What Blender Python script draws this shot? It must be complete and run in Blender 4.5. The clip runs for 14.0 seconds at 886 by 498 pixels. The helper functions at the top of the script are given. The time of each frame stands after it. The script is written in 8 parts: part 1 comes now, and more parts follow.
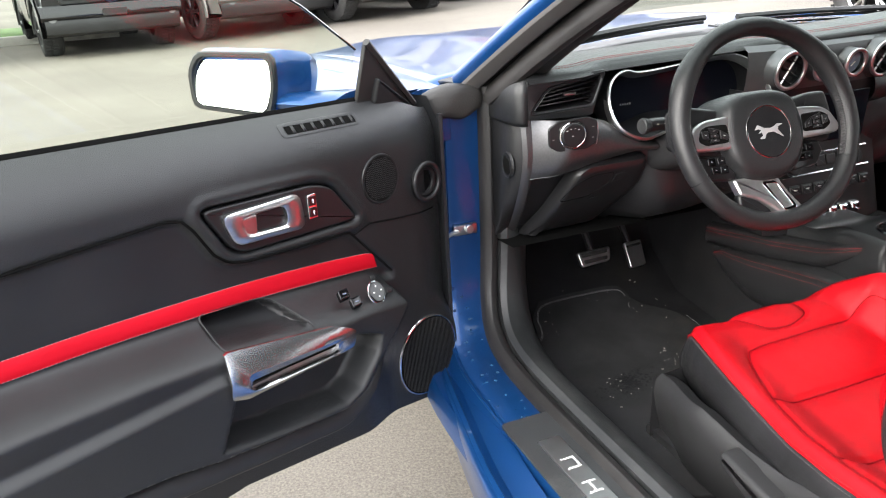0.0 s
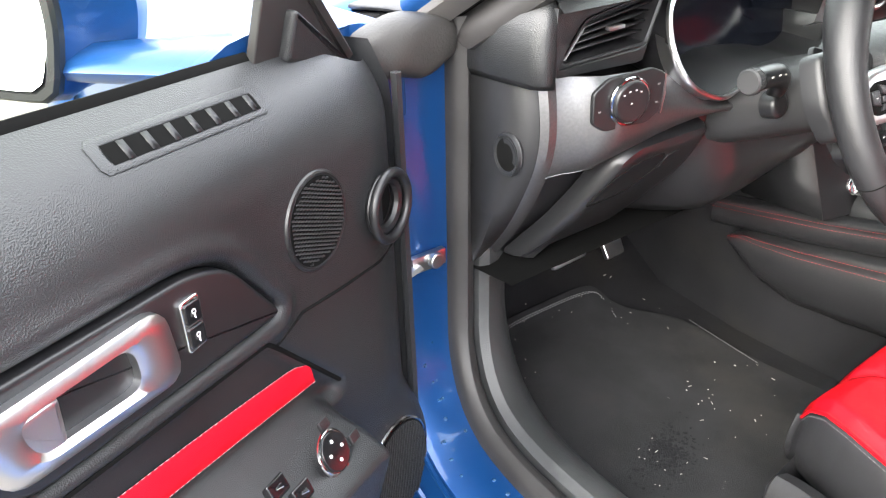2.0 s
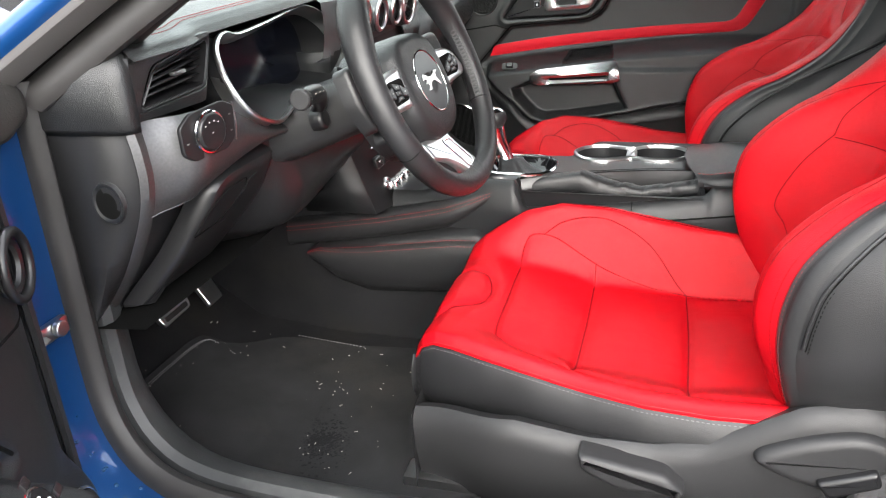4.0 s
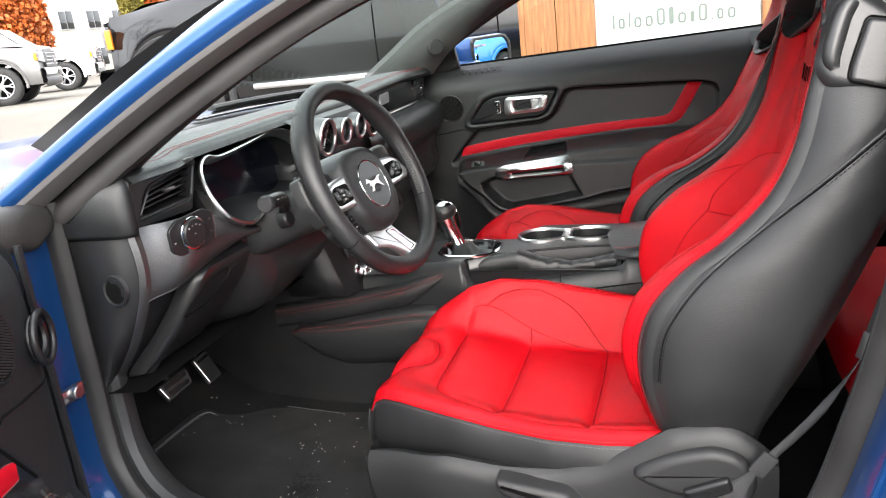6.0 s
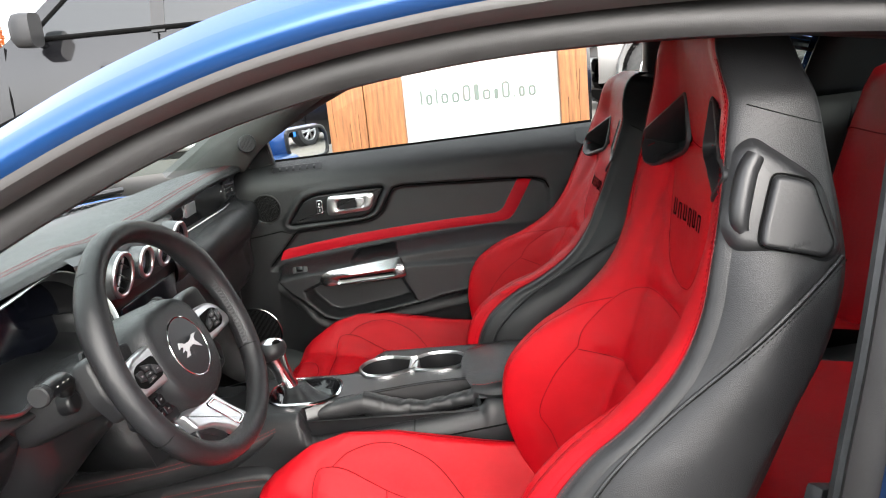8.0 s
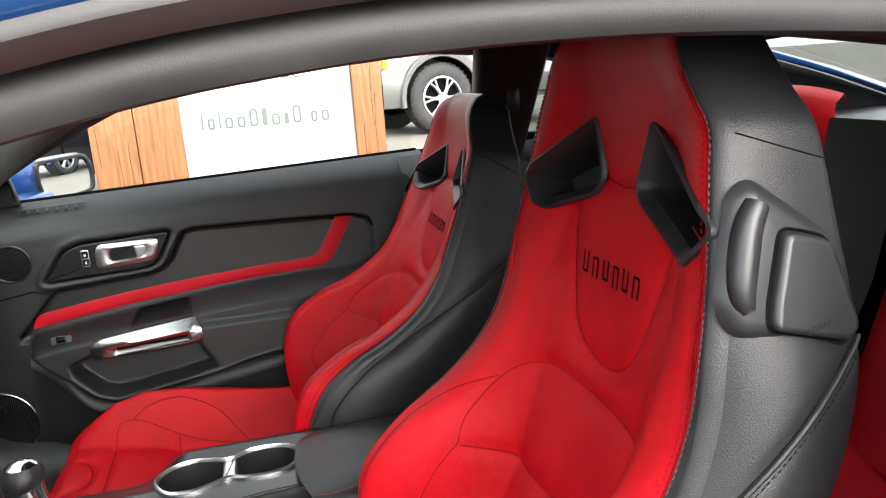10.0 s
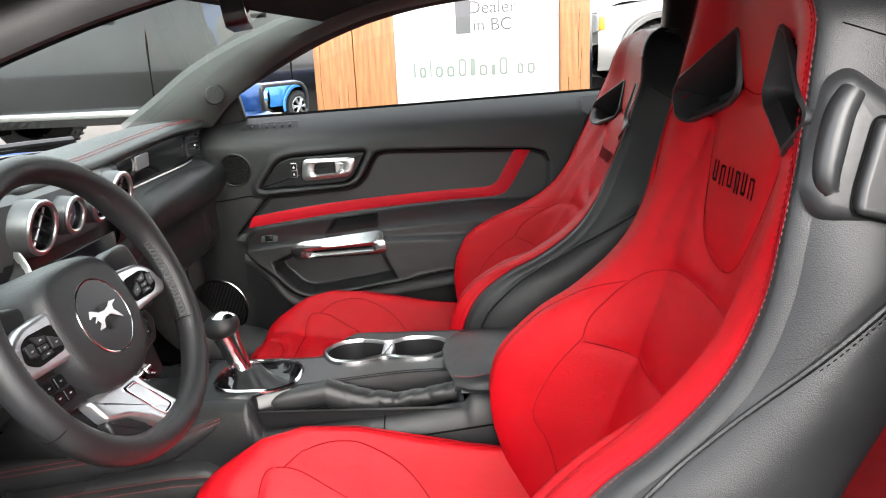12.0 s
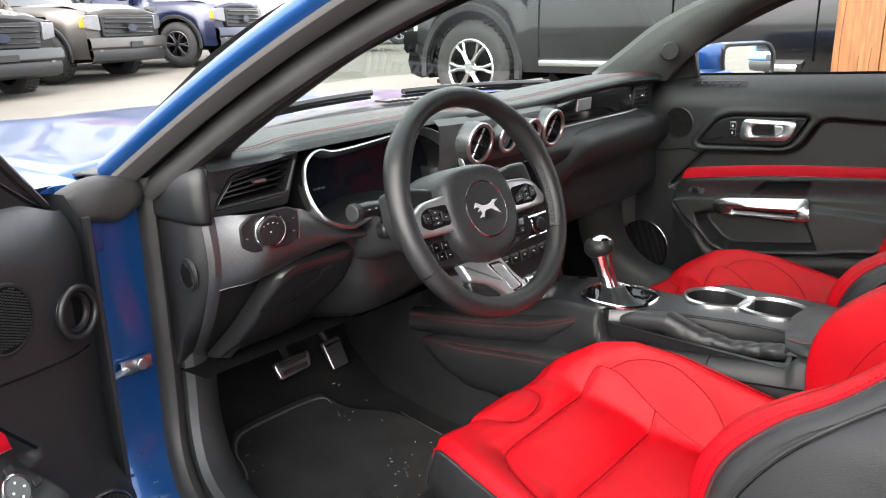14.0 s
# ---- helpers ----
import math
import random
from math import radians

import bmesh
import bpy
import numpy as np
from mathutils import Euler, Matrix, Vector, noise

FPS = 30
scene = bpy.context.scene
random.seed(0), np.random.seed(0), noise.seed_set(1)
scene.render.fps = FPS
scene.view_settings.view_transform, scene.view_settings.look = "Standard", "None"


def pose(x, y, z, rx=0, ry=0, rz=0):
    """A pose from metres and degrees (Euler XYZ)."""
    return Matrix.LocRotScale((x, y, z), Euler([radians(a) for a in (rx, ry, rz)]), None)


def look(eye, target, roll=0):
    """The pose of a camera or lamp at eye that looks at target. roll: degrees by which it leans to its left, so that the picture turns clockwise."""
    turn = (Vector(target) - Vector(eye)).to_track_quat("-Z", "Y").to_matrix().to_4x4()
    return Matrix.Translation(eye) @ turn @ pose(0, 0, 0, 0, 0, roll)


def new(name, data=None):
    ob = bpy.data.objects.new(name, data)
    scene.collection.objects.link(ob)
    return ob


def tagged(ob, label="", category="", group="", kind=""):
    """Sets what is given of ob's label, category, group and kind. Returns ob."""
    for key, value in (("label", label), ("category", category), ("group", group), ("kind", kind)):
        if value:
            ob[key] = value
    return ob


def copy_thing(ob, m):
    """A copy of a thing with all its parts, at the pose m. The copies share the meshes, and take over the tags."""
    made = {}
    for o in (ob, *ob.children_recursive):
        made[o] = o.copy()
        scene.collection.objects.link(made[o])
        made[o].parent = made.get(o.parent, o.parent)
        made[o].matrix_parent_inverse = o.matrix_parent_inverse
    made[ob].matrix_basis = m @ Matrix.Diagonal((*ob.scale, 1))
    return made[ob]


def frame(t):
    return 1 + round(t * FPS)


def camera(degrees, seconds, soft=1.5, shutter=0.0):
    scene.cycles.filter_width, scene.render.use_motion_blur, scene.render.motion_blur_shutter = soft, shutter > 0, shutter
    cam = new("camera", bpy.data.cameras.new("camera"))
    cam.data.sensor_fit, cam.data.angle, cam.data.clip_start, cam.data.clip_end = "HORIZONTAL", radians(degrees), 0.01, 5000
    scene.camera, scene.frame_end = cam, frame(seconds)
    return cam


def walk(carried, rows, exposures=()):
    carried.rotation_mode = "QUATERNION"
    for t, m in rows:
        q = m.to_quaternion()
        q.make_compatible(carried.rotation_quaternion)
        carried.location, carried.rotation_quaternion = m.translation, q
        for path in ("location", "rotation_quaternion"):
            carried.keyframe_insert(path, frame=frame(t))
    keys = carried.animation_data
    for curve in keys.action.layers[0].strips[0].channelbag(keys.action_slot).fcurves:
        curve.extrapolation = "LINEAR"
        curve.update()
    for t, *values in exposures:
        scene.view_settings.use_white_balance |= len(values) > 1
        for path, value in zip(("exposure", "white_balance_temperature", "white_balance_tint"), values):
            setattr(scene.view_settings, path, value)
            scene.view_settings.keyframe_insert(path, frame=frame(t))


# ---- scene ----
cam = camera(60.3, 14.0, soft=1.1)
PATH = [
    (0, (-1.372, 0.014, 1.109), (-0.709, 1.753, 0.375), -3.3),
    (0.5, (-1.301, 0.22, 1.09), (-0.684, 1.945, 0.288), -2.2),
    (1, (-1.286, 0.389, 1.072), (-0.645, 2.066, 0.191), -1.4),
    (1.5, (-1.292, 0.564, 1.057), (-0.511, 2.15, 0.122), -1.0),
    (2, (-1.272, 0.691, 1.028), (-0.233, 2.111, 0.077), -1.7),
    (2.5, (-1.213, 0.804, 1.013), (0.17, 1.892, 0.062), -2.8),
    (3, (-1.254, 0.792, 1.004), (0.373, 1.497, 0.079), -3.3),
    (3.5, (-1.359, 0.74, 0.977), (0.365, 1.289, 0.124), -2.8),
    (3.7, (-1.388, 0.715, 0.984), (0.353, 1.251, 0.158), -2.7),
    (5.8, (-1.622, 0.464, 1.058), (0.177, 1.103, 0.462), -6.0),
    (6, (-1.617, 0.467, 1.044), (0.2, 1.088, 0.482), -6.5),
    (6.5, (-1.571, 0.465, 1.074), (0.288, 0.999, 0.566), -6.8),
    (7, (-1.506, 0.463, 1.143), (0.391, 0.881, 0.666), -6.4),
    (7.5, (-1.449, 0.502, 1.147), (0.476, 0.779, 0.684), -5.9),
    (8, (-1.39, 0.566, 1.141), (0.55, 0.687, 0.67), -5.6),
    (8.5, (-1.315, 0.62, 1.145), (0.624, 0.58, 0.658), -5.2),
    (9, (-1.183, 0.64, 1.133), (0.741, 0.406, 0.642), -5.2),
    (9.2, (-1.13, 0.638, 1.134), (0.784, 0.32, 0.649), -5.6),
    (11.3, (-1.064, 0.635, 1.101), (0.826, 0.154, 0.657), -3.8),
    (11.5, (-1.103, 0.615, 1.092), (0.819, 0.308, 0.629), -3.4),
    (12, (-1.195, 0.574, 1.065), (0.737, 0.665, 0.555), -2.7),
    (12.5, (-1.284, 0.51, 1.032), (0.593, 0.938, 0.491), -2.7),
    (13, (-1.4, 0.424, 1.067), (0.377, 1.161, 0.521), -2.4),
    (13.5, (-1.393, 0.335, 1.082), (0.228, 1.373, 0.537), -1.9),
    (14, (-1.309, 0.295, 1.07), (0.138, 1.55, 0.497), -1.3),
]
walk(cam, [(t, look(eye, target, roll)) for t, eye, target, roll in PATH], exposures=[(0, 1.87), (1, 2.22), (1.5, 2.55), (2, 2.95), (2.5, 2.85), (3, 2.6), (3.5, 2.4), (6, 1.9), (7.5, 1.88), (9, 1.88), (11.5, 2.05), (14, 1.86)])

GROUND = -0.11

# ---------------------------------------------------------------- world, sun
world = bpy.data.worlds.new("overcast_sky")
scene.world = world
world.use_nodes = True
wn, wl = world.node_tree.nodes, world.node_tree.links
wn.clear()
w_out, w_bg = wn.new("ShaderNodeOutputWorld"), wn.new("ShaderNodeBackground")
w_sky, w_hsv, w_mix = wn.new("ShaderNodeTexSky"), wn.new("ShaderNodeHueSaturation"), wn.new("ShaderNodeMixRGB")
w_sky.sky_type, w_sky.sun_disc = "NISHITA", False
w_sky.sun_elevation, w_sky.sun_rotation = radians(31), radians(254)
w_sky.air_density, w_sky.dust_density, w_sky.altitude = 1.0, 6.0, 50
w_hsv.inputs["Saturation"].default_value = 0.35
w_mix.inputs["Fac"].default_value = 0.5
w_mix.inputs["Color2"].default_value = (11.0, 11.2, 11.6, 1)
wl.new(w_sky.outputs[0], w_hsv.inputs["Color"])
wl.new(w_hsv.outputs[0], w_mix.inputs["Color1"])
wl.new(w_mix.outputs[0], w_bg.inputs["Color"])
w_bg.inputs["Strength"].default_value = 0.195
wl.new(w_bg.outputs[0], w_out.inputs["Surface"])

sun = new("sun", bpy.data.lights.new("sun", "SUN"))
sun.data.energy, sun.data.angle, sun.data.color = 0.62, radians(50), (1.0, 0.96, 0.9)
sun.matrix_world = look((-8.0, -2.3, 4.9), (0, 0, 0))


# ---------------------------------------------------------------- materials
def material(name, colour, rough=0.5, metal=0.0, grain=0.0, grain_size=400.0, vary=0.0, vary_size=6.0, coat=0.0, rough_vary=0.0,
             spec=0.5, blotch=None, blotch_size=3.0, blotch_lo=0.5, blotch_hi=0.7, voronoi=False, stretch=None, emit=0.0, coat_rough=0.05, crease=0.0, crease_size=22.0):
    m = bpy.data.materials.new(name)
    m.use_nodes = True
    nodes, links = m.node_tree.nodes, m.node_tree.links
    b = nodes["Principled BSDF"]
    b.inputs["Base Color"].default_value = (*colour, 1)
    b.inputs["Roughness"].default_value, b.inputs["Metallic"].default_value = rough, metal
    b.inputs["Specular IOR Level"].default_value = spec
    b.inputs["Coat Weight"].default_value, b.inputs["Coat Roughness"].default_value = coat, coat_rough
    if emit:
        b.inputs["Emission Color"].default_value, b.inputs["Emission Strength"].default_value = (*colour, 1), emit
    tc = nodes.new("ShaderNodeTexCoord")
    source = tc.outputs["Object"]
    if stretch:
        mp = nodes.new("ShaderNodeMapping")
        mp.inputs["Scale"].default_value = stretch
        links.new(source, mp.inputs["Vector"])
        source = mp.outputs["Vector"]
    last = None
    if vary:
        n = nodes.new("ShaderNodeTexNoise")
        n.inputs["Scale"].default_value, n.inputs["Detail"].default_value = vary_size, 5
        links.new(source, n.inputs["Vector"])
        ramp = nodes.new("ShaderNodeValToRGB")
        ramp.color_ramp.elements[0].position, ramp.color_ramp.elements[1].position = 0.3, 0.7
        ramp.color_ramp.elements[0].color = (*[c * (1 - vary) for c in colour], 1)
        ramp.color_ramp.elements[1].color = (*[min(1, c * (1 + vary)) for c in colour], 1)
        links.new(n.outputs["Fac"], ramp.inputs["Fac"])
        last = ramp.outputs["Color"]
        if rough_vary:
            rr = nodes.new("ShaderNodeMapRange")
            rr.inputs["To Min"].default_value, rr.inputs["To Max"].default_value = max(0.02, rough - rough_vary), min(1, rough + rough_vary)
            links.new(n.outputs["Fac"], rr.inputs["Value"])
            links.new(rr.outputs["Result"], b.inputs["Roughness"])
    if blotch:
        n2 = nodes.new("ShaderNodeTexNoise")
        n2.inputs["Scale"].default_value, n2.inputs["Detail"].default_value, n2.inputs["Roughness"].default_value = blotch_size, 8, 0.65
        links.new(source, n2.inputs["Vector"])
        r2 = nodes.new("ShaderNodeMapRange")
        r2.inputs["From Min"].default_value, r2.inputs["From Max"].default_value = blotch_lo, blotch_hi
        links.new(n2.outputs["Fac"], r2.inputs["Value"])
        mix = nodes.new("ShaderNodeMixRGB")
        links.new(r2.outputs["Result"], mix.inputs["Fac"])
        if last:
            links.new(last, mix.inputs["Color1"])
        else:
            mix.inputs["Color1"].default_value = (*colour, 1)
        mix.inputs["Color2"].default_value = (*blotch, 1)
        last = mix.outputs["Color"]
    if last:
        links.new(last, b.inputs["Base Color"])
    if grain:
        if voronoi:
            g = nodes.new("ShaderNodeTexVoronoi")
            g.inputs["Scale"].default_value = grain_size
            h = g.outputs["Distance"]
        else:
            g = nodes.new("ShaderNodeTexNoise")
            g.inputs["Scale"].default_value, g.inputs["Detail"].default_value = grain_size, 3
            h = g.outputs["Fac"]
        links.new(source, g.inputs["Vector"])
        bump = nodes.new("ShaderNodeBump")
        bump.inputs["Strength"].default_value, bump.inputs["Distance"].default_value = grain, 0.0015
        links.new(h, bump.inputs["Height"])
        links.new(bump.outputs["Normal"], b.inputs["Normal"])
        if crease:
            w1 = nodes.new("ShaderNodeTexNoise")
            w1.inputs["Scale"].default_value, w1.inputs["Detail"].default_value, w1.inputs["Distortion"].default_value = crease_size, 4, 1.2
            links.new(source, w1.inputs["Vector"])
            b2 = nodes.new("ShaderNodeBump")
            b2.inputs["Strength"].default_value, b2.inputs["Distance"].default_value = crease, 0.006
            links.new(w1.outputs["Fac"], b2.inputs["Height"])
            links.new(b2.outputs["Normal"], bump.inputs["Normal"])
    return m


BLUE = material("blue_metallic_paint", (0.006, 0.052, 0.185), 0.32, 0.5, 0.03, 1500, 0.10, 5, coat=0.6)
BLACK_LEATHER = material("black_leather", (0.013, 0.013, 0.014), 0.35, 0, 0.22, 1500, 0.2, 9, rough_vary=0.08, voronoi=True, crease=0.10, spec=0.40)
FLANK = material("grained_black_leather", (0.016, 0.016, 0.017), 0.42, 0, 0.20, 900, 0.15, 9, rough_vary=0.06, voronoi=True, crease=0.16, crease_size=11, spec=0.36)
HANDLE_METAL = material("brushed_handle_metal", (0.50, 0.50, 0.51), 0.24, 1.0, 0.05, 600, 0.06, 9)
RED_LEATHER = material("red_leather", (0.38, 0.0028, 0.0075), 0.38, 0, 0.30, 1000, 0.10, 7, rough_vary=0.08, voronoi=True, spec=0.15, crease=0.22)
RED_SUEDE = material("red_strip_leather", (0.46, 0.003, 0.013), 0.55, 0, 0.2, 1200, 0.05, 8, voronoi=True, spec=0.2)
PADDING = material("black_soft_plastic", (0.014, 0.0145, 0.0155), 0.33, 0, 0.3, 900, 0.16, 5, rough_vary=0.07, voronoi=True, crease=0.06, spec=0.40)
DOOR_PAD = material("black_door_panel_skin", (0.014, 0.0145, 0.0155), 0.34, 0, 0.3, 900, 0.16, 5, rough_vary=0.07, voronoi=True, crease=0.06, spec=0.42)
PLASTIC = material("black_moulded_plastic", (0.015, 0.015, 0.016), 0.40, 0, 0.3, 1200, 0.18, 6, rough_vary=0.06, spec=0.36)
SMOOTH_PLASTIC = material("smooth_black_plastic", (0.010, 0.010, 0.011), 0.32, 0, 0.06, 900, 0.14, 8, spec=0.38)
GREY_PLASTIC = material("charcoal_plastic", (0.018, 0.018, 0.019), 0.45, 0, 0.25, 1100, 0.14, 6, rough_vary=0.05, spec=0.32)
GLOSS_BLACK = material("gloss_black", (0.006, 0.006, 0.007), 0.07, 0, vary=0.1)
VENT_BLACK = material("matte_vent_black", (0.010, 0.010, 0.011), 0.42, 0, vary=0.2, spec=0.35)
POD = material("satin_grey_pod", (0.11, 0.11, 0.115), 0.38, 0.7, 0.05, 700, 0.08, 40)
SCREEN = material("dark_display_glass", (0.006, 0.007, 0.011), 0.12, 0, vary=0.1, spec=0.22)
RUBBER = material("black_rubber_seal", (0.018, 0.017, 0.017), 0.46, 0, 0.14, 900, 0.3, 12, rough_vary=0.12, spec=0.36)
FLANGE = material("worn_grey_seal_strip", (0.034, 0.032, 0.031), 0.5, 0, 0.1, 500, 0.15, 8)
FOAM = material("dark_foam_rubber", (0.014, 0.013, 0.012), 0.6, 0, 0.35, 350, 0.3, 14)
SEAM_THREAD = material("dusky_red_thread", (0.12, 0.045, 0.045), 0.8, spec=0.1)
EMBLEM = material("satin_emblem_silver", (0.62, 0.62, 0.63), 0.34, 0.6, vary=0.03)
LACING = material("dark_lacing_thread", (0.045, 0.045, 0.047), 0.6)
CHROME = material("polished_chrome", (0.74, 0.74, 0.75), 0.13, 1.0, vary=0.03)
SATIN = material("satin_chrome", (0.60, 0.60, 0.61), 0.30, 1.0, 0.03, 600, 0.05, 9)
ALUMINIUM = material("engine_turned_aluminium", (0.115, 0.115, 0.12), 0.46, 0.9, 0.10, 900, 0.10, 300)
BRUSHED = material("brushed_silver_trim", (0.55, 0.55, 0.56), 0.30, 0.9, 0.08, 700, 0.08, 60)
STEEL = material("brushed_steel", (0.5, 0.5, 0.5), 0.3, 1.0, 0.1, 400, 0.1, 20)
CARPET = material("black_carpet", (0.011, 0.011, 0.012), 0.95, 0, 1.0, 900, 0.35, 7, spec=0.1, blotch=(0.016, 0.015, 0.014), blotch_size=5)
MAT_CARPET = material("black_mat_pile", (0.021, 0.021, 0.022), 0.95, 0, 1.0, 1100, 0.3, 9, spec=0.1, blotch=(0.032, 0.030, 0.028), blotch_size=5, blotch_lo=0.50, blotch_hi=0.75)
THREAD = material("grey_thread", (0.32, 0.32, 0.31), 0.8)
PALE_GREY_THREAD = material("pale_grey_thread", (0.30, 0.30, 0.30), 0.8)
THREAD_DARK = material("dark_grey_thread", (0.11, 0.11, 0.11), 0.7)
RED_THREAD = material("red_thread", (0.24, 0.012, 0.014), 0.8)
DARK_RED = material("dark_red_thread", (0.15, 0.003, 0.006), 0.8, spec=0.05)
# near-black: shade of seams, gaps and undersides put into colour; also dark strokes
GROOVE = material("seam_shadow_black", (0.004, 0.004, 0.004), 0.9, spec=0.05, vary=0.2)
PALE_THREAD = material("pale_pink_thread", (0.34, 0.17, 0.17), 0.7)
WHITE_MARK = material("white_marking", (0.7, 0.7, 0.7), 0.6)
WATER = material("water_drop", (0.02, 0.06, 0.13), 0.04, 0, coat=0.5)
PILLAR_CLOTH = material("grey_pillar_cloth", (0.06, 0.062, 0.060), 0.8, 0, 0.4, 900, 0.1, 8)
LINT = material("pale_lint", (0.42, 0.40, 0.36), 0.9)
WEBBING = material("black_belt_webbing", (0.026, 0.026, 0.028), 0.6, 0, 0.6, 300, 0.1, 30, stretch=(6, 6, 1))
HEADLINER = material("dark_headliner_cloth", (0.018, 0.018, 0.019), 0.95, 0, 0.4, 700, 0.1, 8, spec=0.1)
SCUFF = material("dusty_scuff_plastic", (0.020, 0.021, 0.022), 0.5, 0, 0.25, 600, 0.3, 10, blotch=(0.055, 0.056, 0.055), blotch_size=7, blotch_lo=0.52, blotch_hi=0.72, rough_vary=0.1)

ASPHALT = material("weathered_asphalt", (0.118, 0.105, 0.087), 0.9, 0, 1.0, 160, 0.45, 150, blotch=(0.152, 0.138, 0.115), blotch_size=0.35, blotch_lo=0.42, blotch_hi=0.62)
GRASS = material("mown_grass", (0.07, 0.13, 0.03), 0.9, 0, 0.8, 60, 0.35, 4)
KERB = material("concrete_kerb", (0.42, 0.40, 0.36), 0.85, 0, 0.3, 90, 0.15, 6)
CEDAR = material("cedar_timber", (0.235, 0.092, 0.031), 0.6, 0, 0.35, 70, 0.35, 7, stretch=(7, 7, 0.55), blotch=(0.145, 0.052, 0.016), blotch_size=5, blotch_lo=0.5, blotch_hi=0.72)
SIGN_WHITE = material("white_sign_face", (0.50, 0.51, 0.51), 0.4, 0, vary=0.02)
SIGN_GREY = material("grey_sign_print", (0.10, 0.125, 0.11), 0.5)
SIGN_DARK = material("dark_sign_print", (0.05, 0.05, 0.055), 0.5)
TYRE = material("tyre_rubber", (0.022, 0.022, 0.022), 0.75, 0, 0.5, 90, 0.25, 20)
ALLOY = material("silver_alloy", (0.55, 0.55, 0.56), 0.3, 1.0, vary=0.08)
DARK_ALLOY = material("dark_alloy", (0.06, 0.06, 0.065), 0.3, 0.8, vary=0.1)
PAINT_BLACK = material("black_truck_paint", (0.006, 0.006, 0.007), 0.10, 0.0, vary=0.1, vary_size=2, coat=0.35, coat_rough=0.03)
PAINT_GREY = material("grey_truck_paint", (0.15, 0.15, 0.148), 0.32, 0.5, vary=0.06, vary_size=2, coat=0.12, coat_rough=0.15)
PAINT_DARK = material("dark_grey_truck_paint", (0.055, 0.054, 0.052), 0.32, 0.5, vary=0.06, vary_size=2, coat=0.12, coat_rough=0.15)
PAINT_BRONZE = material("bronze_grey_truck_paint", (0.085, 0.078, 0.072), 0.32, 0.5, vary=0.06, vary_size=2, coat=0.12, coat_rough=0.15)
PAINT_WHITE = material("white_truck_paint", (0.72, 0.72, 0.72), 0.2, 0, vary=0.03, vary_size=2, coat=1.0)
PAINT_NAVY = material("navy_truck_paint", (0.010, 0.014, 0.038), 0.2, 0.3, vary=0.08, vary_size=2, coat=0.25, coat_rough=0.15)
PAINT_SKY = material("bright_blue_car_paint", (0.02, 0.22, 0.62), 0.25, 0.2, vary=0.05, vary_size=2, coat=1.0)
TRIM_BLACK = material("black_exterior_trim", (0.014, 0.014, 0.015), 0.4, 0, 0.15, 200, 0.15, 10)
LAMP = material("headlamp_glass", (0.20, 0.20, 0.21), 0.08, 0.25, vary=0.1, vary_size=14)
AMBER = material("amber_lens", (0.75, 0.23, 0.02), 0.25)
DARK_GLASS = material("dark_vehicle_glass", (0.012, 0.014, 0.015), 0.04, 0, coat=0.5)
STUCCO = material("beige_render", (0.40, 0.38, 0.33), 0.9, 0, 0.2, 30, 0.06, 1)
WINDOW_FRAME = material("grey_window_frame", (0.35, 0.36, 0.37), 0.6)
LEAF_ORANGE = material("orange_autumn_leaf", (0.37, 0.082, 0.008), 0.7, vary=0.5, vary_size=1.2)
LEAF_YELLOW = material("yellow_green_leaf", (0.16, 0.135, 0.018), 0.7, vary=0.5, vary_size=1.2)
BARK = material("grey_bark", (0.12, 0.09, 0.07), 0.9, 0, 0.7, 25, 0.3, 6)


def clear_glass(name, tint, rough=0.0, sheen=0.045):
    m = bpy.data.materials.new(name)
    m.use_nodes = True
    nodes, links = m.node_tree.nodes, m.node_tree.links
    out = nodes["Material Output"]
    nodes.remove(nodes["Principled BSDF"])
    t, g, mix, lw, pw, ml = (nodes.new(k) for k in ("ShaderNodeBsdfTransparent", "ShaderNodeBsdfGlossy", "ShaderNodeMixShader", "ShaderNodeLayerWeight", "ShaderNodeMath", "ShaderNodeMath"))
    t.inputs["Color"].default_value = (*tint, 1)
    g.inputs["Roughness"].default_value = rough
    pw.operation, ml.operation = "POWER", "MULTIPLY_ADD"
    pw.inputs[1].default_value, ml.inputs[1].default_value, ml.inputs[2].default_value = 4.0, 0.6, sheen
    links.new(lw.outputs["Facing"], pw.inputs[0])
    links.new(pw.outputs[0], ml.inputs[0])
    links.new(ml.outputs[0], mix.inputs["Fac"])
    links.new(t.outputs[0], mix.inputs[1])
    links.new(g.outputs[0], mix.inputs[2])
    links.new(mix.outputs[0], out.inputs["Surface"])
    return m


GLASS = clear_glass("clear_car_glass", (0.90, 0.94, 0.91))
TINTED = clear_glass("tinted_windscreen_glass", (0.70, 0.77, 0.73), sheen=0.085)
PRIVACY = clear_glass("dark_rear_glass", (0.38, 0.42, 0.40), sheen=0.05)
DOOR_GLASS = clear_glass("tinted_door_glass", (0.80, 0.86, 0.79), sheen=0.05)
# blue-grey puts the reflection in the gauge glass into the faces' colour
GAUGE = material("reflection_tinted_gauge_face", (0.22, 0.27, 0.33), 0.25, 0, vary=0.1, vary_size=60)
MIRROR = material("mirror_glass", (0.9, 0.91, 0.92), 0.01, 1.0)


# ---------------------------------------------------------------- geometry helpers
def V(*a):
    return Vector(a)


def adopt(ob, parent):
    ob.parent = parent
    if parent.type == "EMPTY":
        ob.matrix_parent_inverse = Matrix.Translation(-parent.location)


